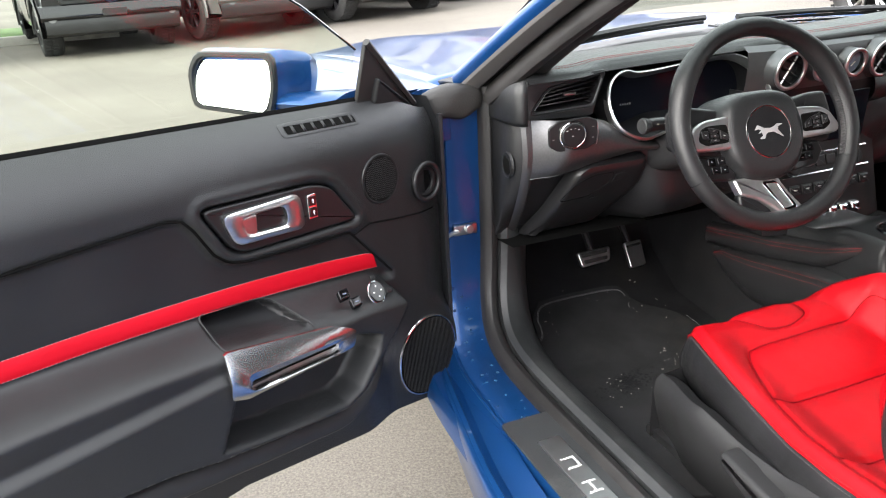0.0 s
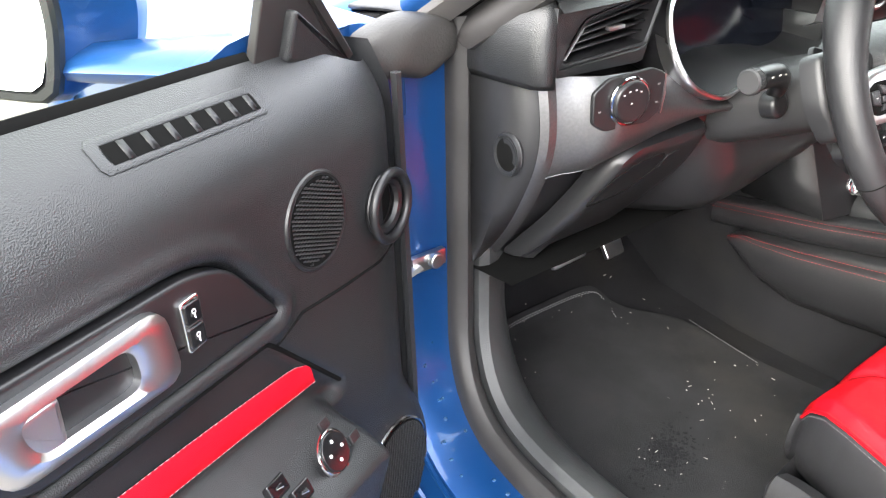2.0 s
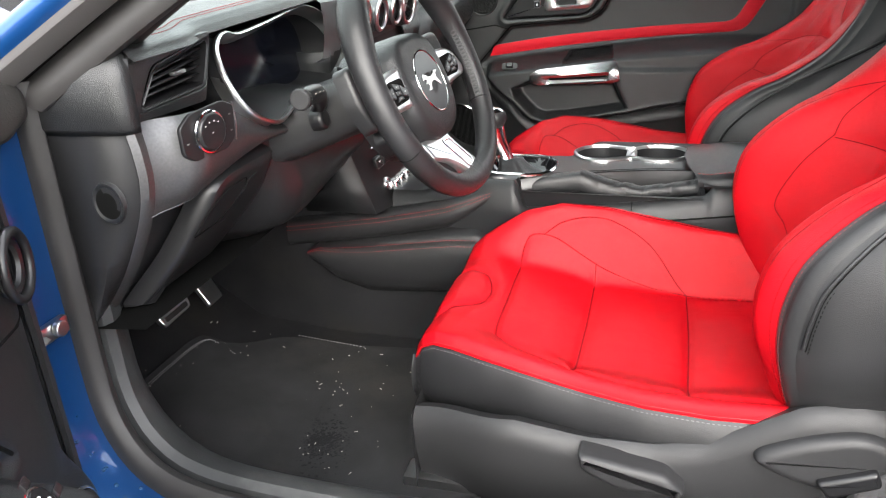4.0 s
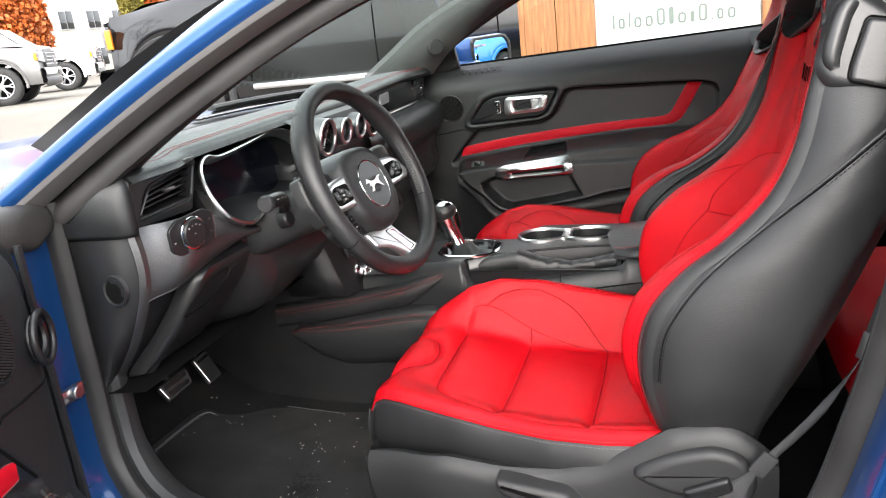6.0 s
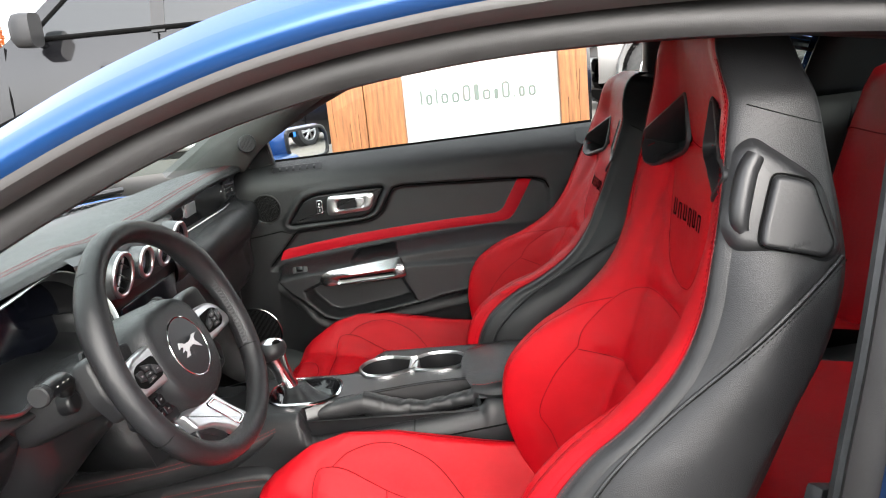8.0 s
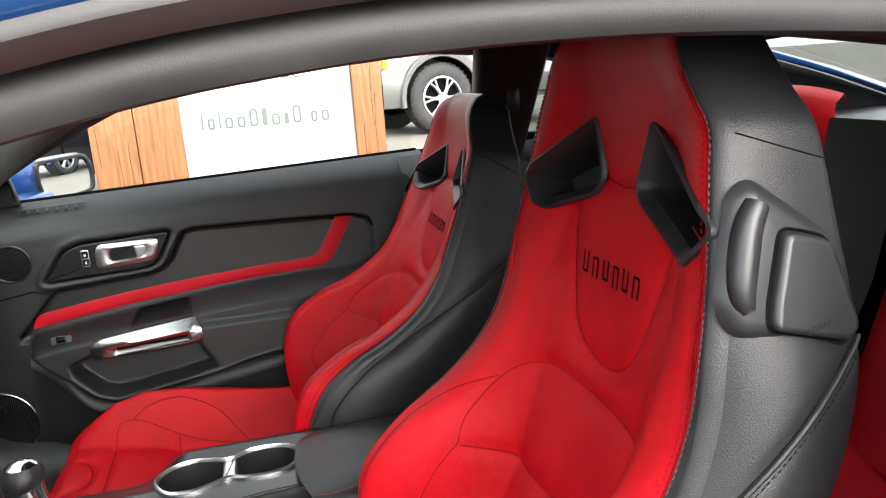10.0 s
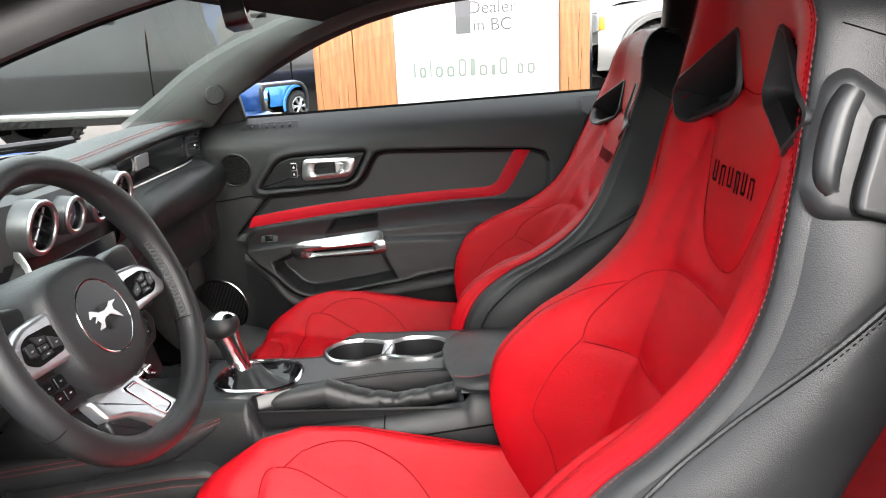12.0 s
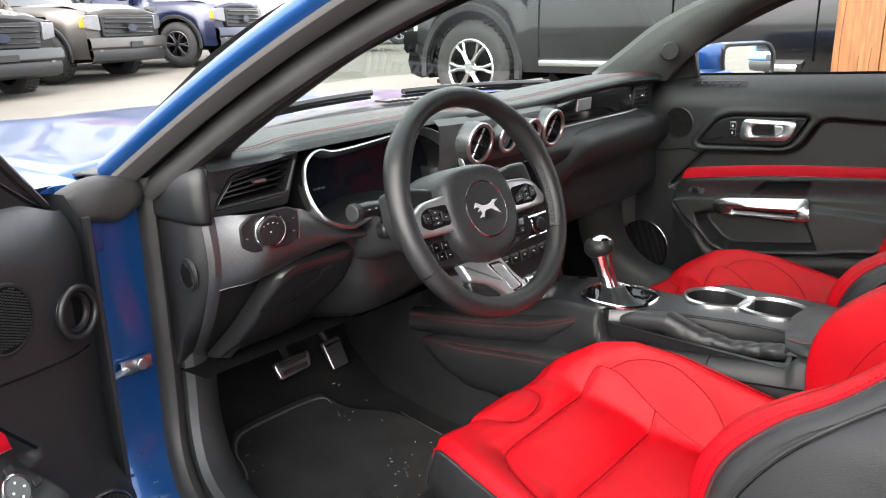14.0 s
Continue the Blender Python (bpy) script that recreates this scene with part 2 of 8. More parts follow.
class Geo:
    """A mesh in the making: grids, tubes, plates and boxes joined."""

    def __init__(self):
        self.v, self.f = [], []

    def add(self, verts, faces):
        o = len(self.v)
        self.v += [tuple(p) for p in verts]
        self.f += [tuple(i + o for i in q) for q in faces]
        return self

    def loft(self, rows, wrap=False, cap=False, skip=None):
        n, verts, faces = len(rows[0]), [p for r in rows for p in r], []
        for i in range(len(rows) - 1):
            for j in range(n if wrap else n - 1):
                if skip and skip(i, j):
                    continue
                k = (j + 1) % n
                faces.append((i * n + j, i * n + k, (i + 1) * n + k, (i + 1) * n + j))
        if cap:
            faces.append(tuple((len(rows) - 1) * n + j for j in range(n)))
        if cap is True:
            faces.append(tuple(range(n))[::-1])
        return self.add(verts, faces)

    def tube(self, path, r, n=8, closed=False, flat=1.0, up=None):
        path = [Vector(p) for p in path]
        rows, m = [], len(path)
        radii = r if isinstance(r, (list, tuple)) else [r] * m
        prev = None
        for i, p in enumerate(path):
            a, b = (path[i - 1], path[(i + 1) % m]) if closed else (path[max(i - 1, 0)], path[min(i + 1, m - 1)])
            d = (b - a).normalized()
            if up is not None:
                side = d.cross(Vector(up)).normalized()
            elif prev is None:
                side = d.cross(V(0, 0, 1) if abs(d.z) < 0.9 else V(0, 1, 0)).normalized()
            else:
                side = (prev - d * prev.dot(d)).normalized()
            prev = side
            top = side.cross(d)
            rows.append([p + radii[i] * (math.cos(t) * side + flat * math.sin(t) * top) for t in (2 * math.pi * k / n for k in range(n))])
        if closed:
            rows.append(rows[0])
        return self.loft(rows, wrap=True, cap=not closed)

    def pad(self, outline, place, depth, bevel, steps=4, fall=0.0):
        """A cushion over a bent base: rounded rim, then rings shrinking to the middle."""
        ca, cb = sum(p[0] for p in outline) / len(outline), sum(p[1] for p in outline) / len(outline)
        rows = [[place(a, b, 0) for a, b in outline]]
        for k in range(1, steps + 1):
            t = math.pi / 2 * k / steps
            rows.append([place(a, b, (depth - fall) * math.sin(t)) for a, b in inset(outline, bevel * (1 - math.cos(t)))])
        top = inset(outline, bevel)
        for s in (.85, .65, .4, .15):
            rows.append([place(ca + (a - ca) * s, cb + (b - cb) * s, depth - fall * s) for a, b in top])
        return self.loft(rows, wrap=True, cap="end")

    def plate(self, outline, place, depth, bevel=0.0, steps=3, back=True):
        """outline: 2D loop; place(a, b, c): its point at height c over the base."""
        rows = [[place(a, b, 0) for a, b in outline]]
        if bevel:
            for k in range(steps + 1):
                t = math.pi / 2 * k / steps
                ring = inset(outline, bevel * (1 - math.cos(t)))
                rows.append([place(a, b, depth - bevel + bevel * math.sin(t)) for a, b in ring])
            rows.append([place(a, b, depth) for a, b in inset(outline, bevel + min(bevel * .3, .0008))])
        else:
            rows.append([place(a, b, depth) for a, b in outline])
        o, n = len(self.v), len(outline)
        self.loft(rows, wrap=True)
        self.f.append(tuple(o + (len(rows) - 1) * n + j for j in range(n)))
        if back:
            self.f.append(tuple(o + j for j in range(n))[::-1])
        return self

    def ring(self, outer, inner, place, depth, lip=0.0, inner_depth=None):
        """A raised frame between two loops of equally many points."""
        d2 = 0 if inner_depth is None else inner_depth
        rows = [[place(a, b, 0) for a, b in outer], [place(a, b, depth * 0.7) for a, b in outer]]
        mid1 = [(a + (c - a) * 0.25, b + (d - b) * 0.25) for (a, b), (c, d) in zip(outer, inner)]
        mid2 = [(a + (c - a) * 0.75, b + (d - b) * 0.75) for (a, b), (c, d) in zip(outer, inner)]
        rows += [[place(a, b, depth) for a, b in mid1], [place(a, b, depth + lip) for a, b in mid2], [place(a, b, depth * 0.7) for a, b in inner], [place(a, b, d2) for a, b in inner]]
        return self.loft(rows, wrap=True)

    def box(self, c, s, bevel=0.0, turn=None):
        bm = bmesh.new()
        bmesh.ops.create_cube(bm, size=1)
        bmesh.ops.scale(bm, vec=s, verts=bm.verts)
        if bevel:
            bmesh.ops.bevel(bm, geom=bm.edges[:], offset=bevel, segments=2, affect="EDGES", profile=0.6)
        if turn is not None:
            bmesh.ops.transform(bm, matrix=turn, verts=bm.verts)
        bm.verts.index_update()
        self.add([Vector(c) + v.co for v in bm.verts], [[v.index for v in f.verts] for f in bm.faces])
        bm.free()
        return self

    def disc(self, place, r, depth, n=28, bevel=0.0):
        return self.plate([(r * math.cos(2 * math.pi * k / n), r * math.sin(2 * math.pi * k / n)) for k in range(n)], place, depth, bevel)

    def torus(self, place, r, t, n=40, m=8, ry=None):
        ry = ry or r
        rows = []
        for k in range(n + 1):
            a = 2 * math.pi * k / n
            rows.append([place((r + t * math.cos(b)) * math.cos(a), (ry + t * math.cos(b)) * math.sin(a), t * math.sin(b)) for b in (2 * math.pi * q / m for q in range(m))])
        return self.loft(rows, wrap=True)

    def make(self, name, mat, parent=None, label="", sharp=38, kind="", category="", group="", thick=0.0, sub=0):
        mesh = bpy.data.meshes.new(name)
        mesh.from_pydata(self.v, [], self.f)
        mesh.validate()
        bm = bmesh.new()
        bm.from_mesh(mesh)
        bmesh.ops.remove_doubles(bm, verts=bm.verts, dist=1e-6)
        bmesh.ops.recalc_face_normals(bm, faces=bm.faces)
        bm.to_mesh(mesh)
        bm.free()
        mesh.polygons.foreach_set("use_smooth", [True] * len(mesh.polygons))
        mesh.set_sharp_from_angle(angle=radians(sharp))
        mesh.materials.append(mat)
        ob = new(name, mesh)
        if parent:
            adopt(ob, parent)
        if thick:
            so = ob.modifiers.new("solid", "SOLIDIFY")
            so.thickness, so.offset = thick, 0
        if sub:
            ss = ob.modifiers.new("sub", "SUBSURF")
            ss.levels = ss.render_levels = sub
        return tagged(ob, label, category, group, kind)


def inset(loop, d):
    out, n = [], len(loop)
    area = sum(loop[i][0] * loop[(i + 1) % n][1] - loop[(i + 1) % n][0] * loop[i][1] for i in range(n))
    s = 1 if area > 0 else -1
    for i in range(n):
        p, a, b = Vector(loop[i]), Vector(loop[i - 1]), Vector(loop[(i + 1) % n])
        e1, e2 = (p - a), (b - p)
        e1 = e1.normalized() if e1.length > 1e-9 else e2.normalized()
        e2 = e2.normalized() if e2.length > 1e-9 else e1
        n1, n2 = V(-e1.y, e1.x) * s, V(-e2.y, e2.x) * s
        m = n1 + n2
        m = m.normalized() if m.length > 1e-6 else n1
        q = p + m * d / max(0.4, m.dot(n1))
        out.append((q.x, q.y))
    return out


def rounded(points, r, n=5):
    """A polygon with its corners rounded."""
    out, m = [], len(points)
    for i in range(m):
        p, a, b = Vector(points[i]), Vector(points[i - 1]), Vector(points[(i + 1) % m])
        rr = r[i] if isinstance(r, (list, tuple)) else r
        da, db = (a - p), (b - p)
        k = min(rr, da.length * 0.45, db.length * 0.45)
        s, e = p + da.normalized() * k, p + db.normalized() * k
        for j in range(n + 1):
            t = j / n
            q = s * (1 - t) ** 2 + p * 2 * t * (1 - t) + e * t * t
            out.append((q.x, q.y))
    return out


def smooth(points, n=8, closed=False):
    """A Catmull-Rom curve through points."""
    pts, out, m = [Vector(p) for p in points], [], len(points)
    for i in range(m if closed else m - 1):
        if closed:
            a, b, c, d = pts[i - 1], pts[i], pts[(i + 1) % m], pts[(i + 2) % m]
        else:
            a, b, c, d = pts[max(i - 1, 0)], pts[i], pts[i + 1], pts[min(i + 2, m - 1)]
        for k in range(n):
            t = k / n
            out.append(0.5 * ((2 * b) + (c - a) * t + (2 * a - 5 * b + 4 * c - d) * t * t + (3 * b - a - 3 * c + d) * t ** 3))
    if not closed:
        out.append(pts[-1])
    return out


def even(points, n, closed=False):
    """The same line with n points at even steps."""
    pts = [Vector(p) for p in points]
    if closed:
        pts.append(pts[0])
    run = [0.0]
    for a, b in zip(pts, pts[1:]):
        run.append(run[-1] + (b - a).length)
    out, j = [], 0
    for k in range(n):
        want = run[-1] * k / (n if closed else n - 1)
        while j < len(pts) - 2 and run[j + 1] < want:
            j += 1
        span = run[j + 1] - run[j]
        out.append(pts[j].lerp(pts[j + 1], 0 if span < 1e-12 else min(1, (want - run[j]) / span)))
    return out


def lerp(a, b, t):
    return a + (b - a) * t


def step(a, b, x):
    t = min(1, max(0, (x - a) / (b - a)))
    return t * t * (3 - 2 * t)


def curve1(xs, ys, x):
    return float(np.interp(x, xs, ys))


def stitches(path, gap=0.006, length=0.004, r=0.0006, lift=None):
    """Thread: short raised dashes along a line."""
    g = Geo()
    pts = [Vector(p) for p in path]
    total = sum((b - a).length for a, b in zip(pts, pts[1:]))
    n = max(2, int(total / gap))
    fine = even(pts, n * 2)
    for k in range(0, len(fine) - 1, 2):
        a, b = fine[k], fine[k + 1]
        g.tube([a, a.lerp(b, length / gap * 1.6 if length / gap * 1.6 < 1.4 else 1.4)], r, 4)
    return g


def empty(name, label, category, at=(0, 0, 0), group="", kind=""):
    e = new(name)
    e.location = at
    e.empty_display_size = 0.05
    return tagged(e, label, category, group, kind)


def flat_place(o, a, b):
    """place() for plates: origin o, axes a and b, and their normal."""
    o, a, b = Vector(o), Vector(a).normalized(), Vector(b).normalized()
    n = a.cross(b).normalized()
    return lambda p, q, h=0.0: o + a * p + b * q + n * h


def writing(text, size, place, mat, name, parent=None, depth=0.0006):
    """Letters in the built-in font, laid on place()'s plane, as a mesh."""
    c = bpy.data.curves.new(name, "FONT")
    c.body, c.size, c.extrude, c.align_x, c.align_y = text, size, depth, "CENTER", "CENTER"
    tmp = bpy.data.objects.new(name, c)
    scene.collection.objects.link(tmp)
    mesh = bpy.data.meshes.new_from_object(tmp.evaluated_get(bpy.context.evaluated_depsgraph_get()))
    bpy.data.objects.remove(tmp)
    for v in mesh.vertices:
        v.co = place(v.co.x, v.co.y, v.co.z + depth)
    mesh.materials.append(mat)
    ob = new(name, mesh)
    if parent:
        adopt(ob, parent)
    return ob

# ---------------------------------------------------------------- ground
def ground_z(x, y):
    return GROUND + 0.044 * (min(max(x, -0.9), 9) + 0.9) + 0.01 * min(max(y, -10), 5)


xs = [-400, -150, -60, -30, -15, -8, -4, -2, -0.9, 0, 1, 2, 3, 4, 5, 6, 7, 8, 9, 12, 18, 30, 60, 150, 400]
ys = [-400, -150, -60, -30, -10, -6, -3, 0, 3, 5, 9, 12, 15, 18, 21, 25, 30, 45, 80, 160, 400]
Geo().loft([[V(x, y, ground_z(x, y)) for x in xs] for y in ys]).make("ground", ASPHALT, label="pale weathered asphalt of the car lot", kind="structure", category="ground", sharp=80)

# ---------------------------------------------------------------- car body
body = empty("car_body", "blue metallic two-door coupe with its driver door open", "car", (0, 1, GROUND))


def side_x(x0, z):
    return x0 + 0.35 * (z - 0.86)


BLUE_EDGE = [(1.385, .860), (1.31, .907), (1.22, .962), (1.13, 1.013), (1.03, 1.064), (.935, 1.107), (.864, 1.133), (.796, 1.154), (.731, 1.169), (.66, 1.181), (.55, 1.192), (.4, 1.197), (.25, 1.194), (.1, 1.184), (-.1, 1.16), (-.35, 1.10)]
OPEN_EDGE = [(1.315, .825), (1.26, .862), (1.20, .904), (1.139, .942), (1.06, .988), (1.0, 1.02), (.915, 1.059), (.84, 1.088), (.76, 1.108), (.67, 1.125), (.56, 1.136), (.46, 1.138), (.35, 1.133), (.2, 1.117), (.0, 1.085), (-.3, 1.02)]
blue_line = even(smooth([V(side_x(-.80, z), y, z) for y, z in BLUE_EDGE], 6), 70)
open_line = even(smooth([V(side_x(-.70, z), y, z) for y, z in OPEN_EDGE], 6), 70)


def rail(profile):
    """Rows along the door frame: s runs from the painted edge to the opening, n is the bulge outwards."""
    rows = []
    for i in range(70):
        b, o = blue_line[i], open_line[i]
        d = blue_line[min(i + 1, 69)] - blue_line[max(i - 1, 0)]
        nrm = (o - b).cross(d).normalized()
        if nrm.x > 0:
            nrm = -nrm
        rows.append([b.lerp(o, s) + nrm * n for s, n in profile])
    return rows


def mirrored(rows):
    return [[V(-p.x, p.y, p.z) for p in r] for r in rows]


for name, mat, prof, lab in (
    ("frame_flange", FLANGE, [(-.01, -.01), (.01, .004), (.05, .008), (.17, .009), (.28, .007), (.31, .002), (.32, -.012)], "worn grey rubber strip along the door frame"),
    ("frame_gap", GROOVE, [(.29, -.006), (.36, -.010), (.45, -.010)], ""),
    ("frame_seal", RUBBER, [(.41, -.012), (.43, .0), (.47, .010), (.53, .018), (.60, .021), (.67, .018), (.74, .010), (.78, .002), (.80, -.004)], "thick black rubber door seal"),
    ("frame_trim", RUBBER, [(.79, -.006), (.86, -.006), (.93, -.010), (1.0, -.016), (1.03, -.024), (1.04, -.05), (1.03, -.09)], ""),
):
    r = rail(prof)
    Geo().loft(r).make(name, mat, body, lab)
    if name == "frame_flange":
        Geo().loft(mirrored(r)).make(name, mat, body)

# painted pillar and cant rail: from the lower edge over the drip bead to the roof
rail_rows = []
for i in range(70):
    p = blue_line[i]
    t = step(0, 26, i)
    sec = [(.004, -.004), (-.005, .003), (-.009, .010), (-.008, .018), (-.003, .025), (.003, .028 + .003 * t), (.006, .027 + .004 * t), (.014, .030 + .008 * t), (.03, .034 + .016 * t)]
    q = 1.0
    rail_rows.append([p + V(dx, 0.25 * dz * q * (1 - t), dz * q) for dx, dz in sec])
Geo().loft(rail_rows).make("door_frame_pillar", BLUE, body, "blue painted windscreen pillar and roof rail")
Geo().loft(mirrored(rail_rows)).make("door_frame_pillar", BLUE, body)
roof_rows = []
for i in range(24, 70):
    a = rail_rows[i][-1]
    roof_rows.append([V(a.x * (1 - 2 * k / 16), a.y, a.z + 0.045 * (1 - (1 - 2 * k / 16) ** 2)) for k in range(17)])
Geo().loft(roof_rows).make("roof_panel", BLUE, body)
head_rows = [[V(p.x * 0.97, p.y, p.z - 0.045) for p in r] for r in roof_rows]
Geo().loft(head_rows).make("headliner", HEADLINER, body, "dark cloth headliner")

# windscreen
ws = []
for i in range(2, 25):
    a = rail_rows[i][6]
    ws.append([V(a.x * (1 - 2 * k / 14), a.y + 0.30 * (1 - (1 - 2 * k / 14) ** 2) * (1 - i / 40), a.z + 0.03 * (1 - (1 - 2 * k / 14) ** 2)) for k in range(15)])
Geo().loft(ws).make("windscreen", TINTED, body, "tinted windscreen glass")
# black header above the windscreen
hd = []
for i in range(22, 30):
    a = rail_rows[i][5]
    hd.append([V(a.x * (1 - 2 * k / 14) * 0.98, a.y + 0.16 * (1 - (1 - 2 * k / 14) ** 2) * (1 - (i - 22) / 12), a.z - 0.002 + 0.03 * (1 - (1 - 2 * k / 14) ** 2)) for k in range(15)])
Geo().loft(hd).make("windscreen_header", BLUE, body)
Geo().loft([[p + V(0, -.01, -.03) for p in r] for r in hd]).make("header_trim", HEADLINER, body)

# inner pillar trims with the passenger tweeter
def pillar_trim(s):
    line_a = even(smooth([V(.745, 1.47, .885), V(.70, 1.27, .985), V(.655, 1.10, 1.075), V(.60, .90, 1.155), V(.57, .74, 1.19)], 6), 26)
    if s > 0:
        line_a = even(smooth([V(.745, 1.47, .90), V(.715, 1.36, .968), V(.695, 1.25, 1.040), V(.655, 1.10, 1.105), V(.60, .90, 1.17), V(.57, .74, 1.20)], 6), 26)
    line_b = even(smooth([V(.77, 1.24, .885), V(.725, 1.14, .94), V(.68, 1.02, 1.005), V(.63, .86, 1.075), V(.60, .72, 1.115)], 6), 26)
    if s > 0:
        line_b = even(smooth([V(.77, 1.25, .895), V(.735, 1.192, .952), V(.71, 1.112, 1.007), V(.685, 1.03, 1.055), V(.655, .955, 1.092), V(.62, .82, 1.138), V(.60, .72, 1.158)], 6), 26)
        line_a, line_b = line_a + [V(.562, .62, 1.205), V(.556, .50, 1.21)], line_b + [V(.59, .62, 1.172), V(.575, .50, 1.19)]
    rows = []
    for a, b in zip(line_a, line_b):
        n = V(-1, -.35, -.2).normalized()
        rows.append([V(s * q.x, q.y, q.z) for q in (a + V(.03, .02, .01), a + n * .004, a.lerp(b, .25) + n * .022, a.lerp(b, .5) + n * .03, a.lerp(b, .75) + n * .024, b + n * .006, b + V(.04, 0, 0))])
    return rows


Geo().loft(pillar_trim(1)).make("pillar_trim", PILLAR_CLOTH, body, "charcoal inner pillar trim")
Geo().loft([[p if p.x > -.715 else V(-.715, p.y, p.z) for p in r[:5]] for r in pillar_trim(-1)][3:]).make("pillar_trim", PLASTIC, body, "black inner pillar trim")
tp = flat_place((.680, 1.203, .978), (0.45, -1, 0.1), (0.1, 0.1, 1))
tw = Geo().disc(tp, .0245, .020, bevel=.004).make("tweeter_cover", SMOOTH_PLASTIC, body, "round ribbed tweeter cover")
g = Geo()
for k in range(-5, 6):
    h = math.sqrt(.0205 ** 2 - (k * .0037) ** 2)
    g.tube([tp(k * .0037, -h, .0202), tp(k * .0037, h, .0202)], .0010, 5)
g.make("grille_rib", PLASTIC, tw)

# bonnet, fenders and cowl
def bonnet_z(x, y):
    e = abs(x) / .93
    return .862 - .12 * ((y - 1.55) / 1.65) ** 2 * (1 if y > 1.55 else 0) - .035 * e ** 2 - .05 * step(.80, 1.0, e) + .012 * math.exp(-((abs(x) - .45) / .09) ** 2) * step(1.6, 1.9, y)


rows = [[V(x, y + .12 * (1 - (x / .8) ** 2), bonnet_z(x, y)) for x in np.linspace(-.80, .80, 33)] for y in np.linspace(1.55, 3.15, 30)]
Geo().loft(rows).make("bonnet", BLUE, body, "glossy blue bonnet reflecting bare branches", thick=.012)
for s in (-1, 1):
    rows = []
    for y in np.linspace(1.42, 3.05, 28):
        t = (y - 1.42) / 1.6
        zt = .845 - .10 * t * t
        sec = [(.798, zt - .012), (.808, zt + .002), (.85, zt - .005), (.885, zt - .03), (.925, zt - .08), (.945, zt - .16), (.935, zt - .26), (.93, zt - .36), (.945, zt - .48)]
        rows.append([V(s * (x - .05 * t * t), y, z) for x, z in sec])
    Geo().loft(rows).make("fender", BLUE, body, "" if s > 0 else "glossy blue front fender", thick=.006)
nose = []
for x in np.linspace(-.90, .90, 25):
    e = min(1, abs(x) / .8)
    y0, z0 = 3.15 + .12 * (1 - e * e) - .9 * max(0, abs(x) - .8), bonnet_z(min(abs(x), .8), 3.15) - .35 * max(0, abs(x) - .8)
    nose.append([V(x, y0, z0), V(x, y0 + .05, z0 - .03), V(x, y0 + .09, z0 - .12), V(x, y0 + .10, z0 - .28), V(x, y0 + .06, .25), V(x, y0 - .02, .08), V(x, y0 - .3, .04)])
Geo().loft(nose).make("front_bumper", BLUE, body, thick=.01)
for s in (-1, 1):
    Geo().loft([[V(s * .885, 3.16, z - .02), V(s * .925, 2.98, z), V(s * .92, 2.66, z)] for z in (.76, .70, .55, .35, .15)]).make("bumper_corner", BLUE, body, thick=.006)
rows = [[V(x, y + .22 * (1 - (x / .78) ** 2), z + .02 * (1 - (x / .78) ** 2)) for x in np.linspace(-.77, .77, 21)] for y, z in ((1.40, .845), (1.43, .852), (1.47, .850), (1.52, .845), (1.56, .84))]
Geo().loft(rows).make("cowl_panel", TRIM_BLACK, body, "black plastic cowl under the windscreen", thick=.006)
g = Geo()
for k in range(26):
    x = .05 + k * .022
    y = 1.44 + .22 * (1 - (x / .78) ** 2)
    g.box((x, y, .862 + .02 * (1 - (x / .78) ** 2)), (.012, .05, .006), .002)
g.make("cowl_vent", GLOSS_BLACK, body)
for x0, x1 in ((-.55, .02), (.08, .62)):
    w = Geo()
    pts = [V(lerp(x0, x1, t), 1.47 + .20 * (1 - (lerp(x0, x1, t) / .78) ** 2) - .05 * (1 - t), .885 + .02 * (1 - (lerp(x0, x1, t) / .78) ** 2)) for t in np.linspace(0, 1, 14)]
    w.tube(pts, .008, 6)
    w.tube([p + V(0, .004, -.012) for p in pts], .004, 5)
    w.make("wiper", TRIM_BLACK, body, "black wiper resting on the windscreen")

# hinge pillar, sill and lower frame on the driver's side
def jamb(profile_of, us):
    return [profile_of(u) for u in us]


JAMB = even(smooth([V(-.80, 1.36, .86), V(-.80, 1.362, .74), V(-.802, 1.362, .60), V(-.805, 1.36, .50), V(-.815, 1.345, .43), V(-.83, 1.30, .375), V(-.84, 1.23, .345), V(-.845, 1.1, .335), V(-.845, .8, .332), V(-.845, .52, .334), V(-.845, .385, .36), V(-.842, .335, .45), V(-.838, .298, .57), V(-.832, .270, .68), V(-.826, .253, .77), V(-.818, .234, .87), V(-.79, .205, 1.0), V(-.74, .165, 1.13)], 6), 90)


def along(line, offsets):
    """Rows along the door aperture; each offset is (across to the cabin, towards the opening's middle)."""
    mid, rows = V(-.8, .8, .72), []
    for i, p in enumerate(line):
        d = (line[min(i + 1, len(line) - 1)] - line[max(i - 1, 0)]).normalized()
        into = V(1, 0, 0).cross(d)
        if into.dot(mid - p) < 0:
            into = -into
        rows.append([p + V(a, 0, 0) + into * b for a, b in offsets])
    return rows


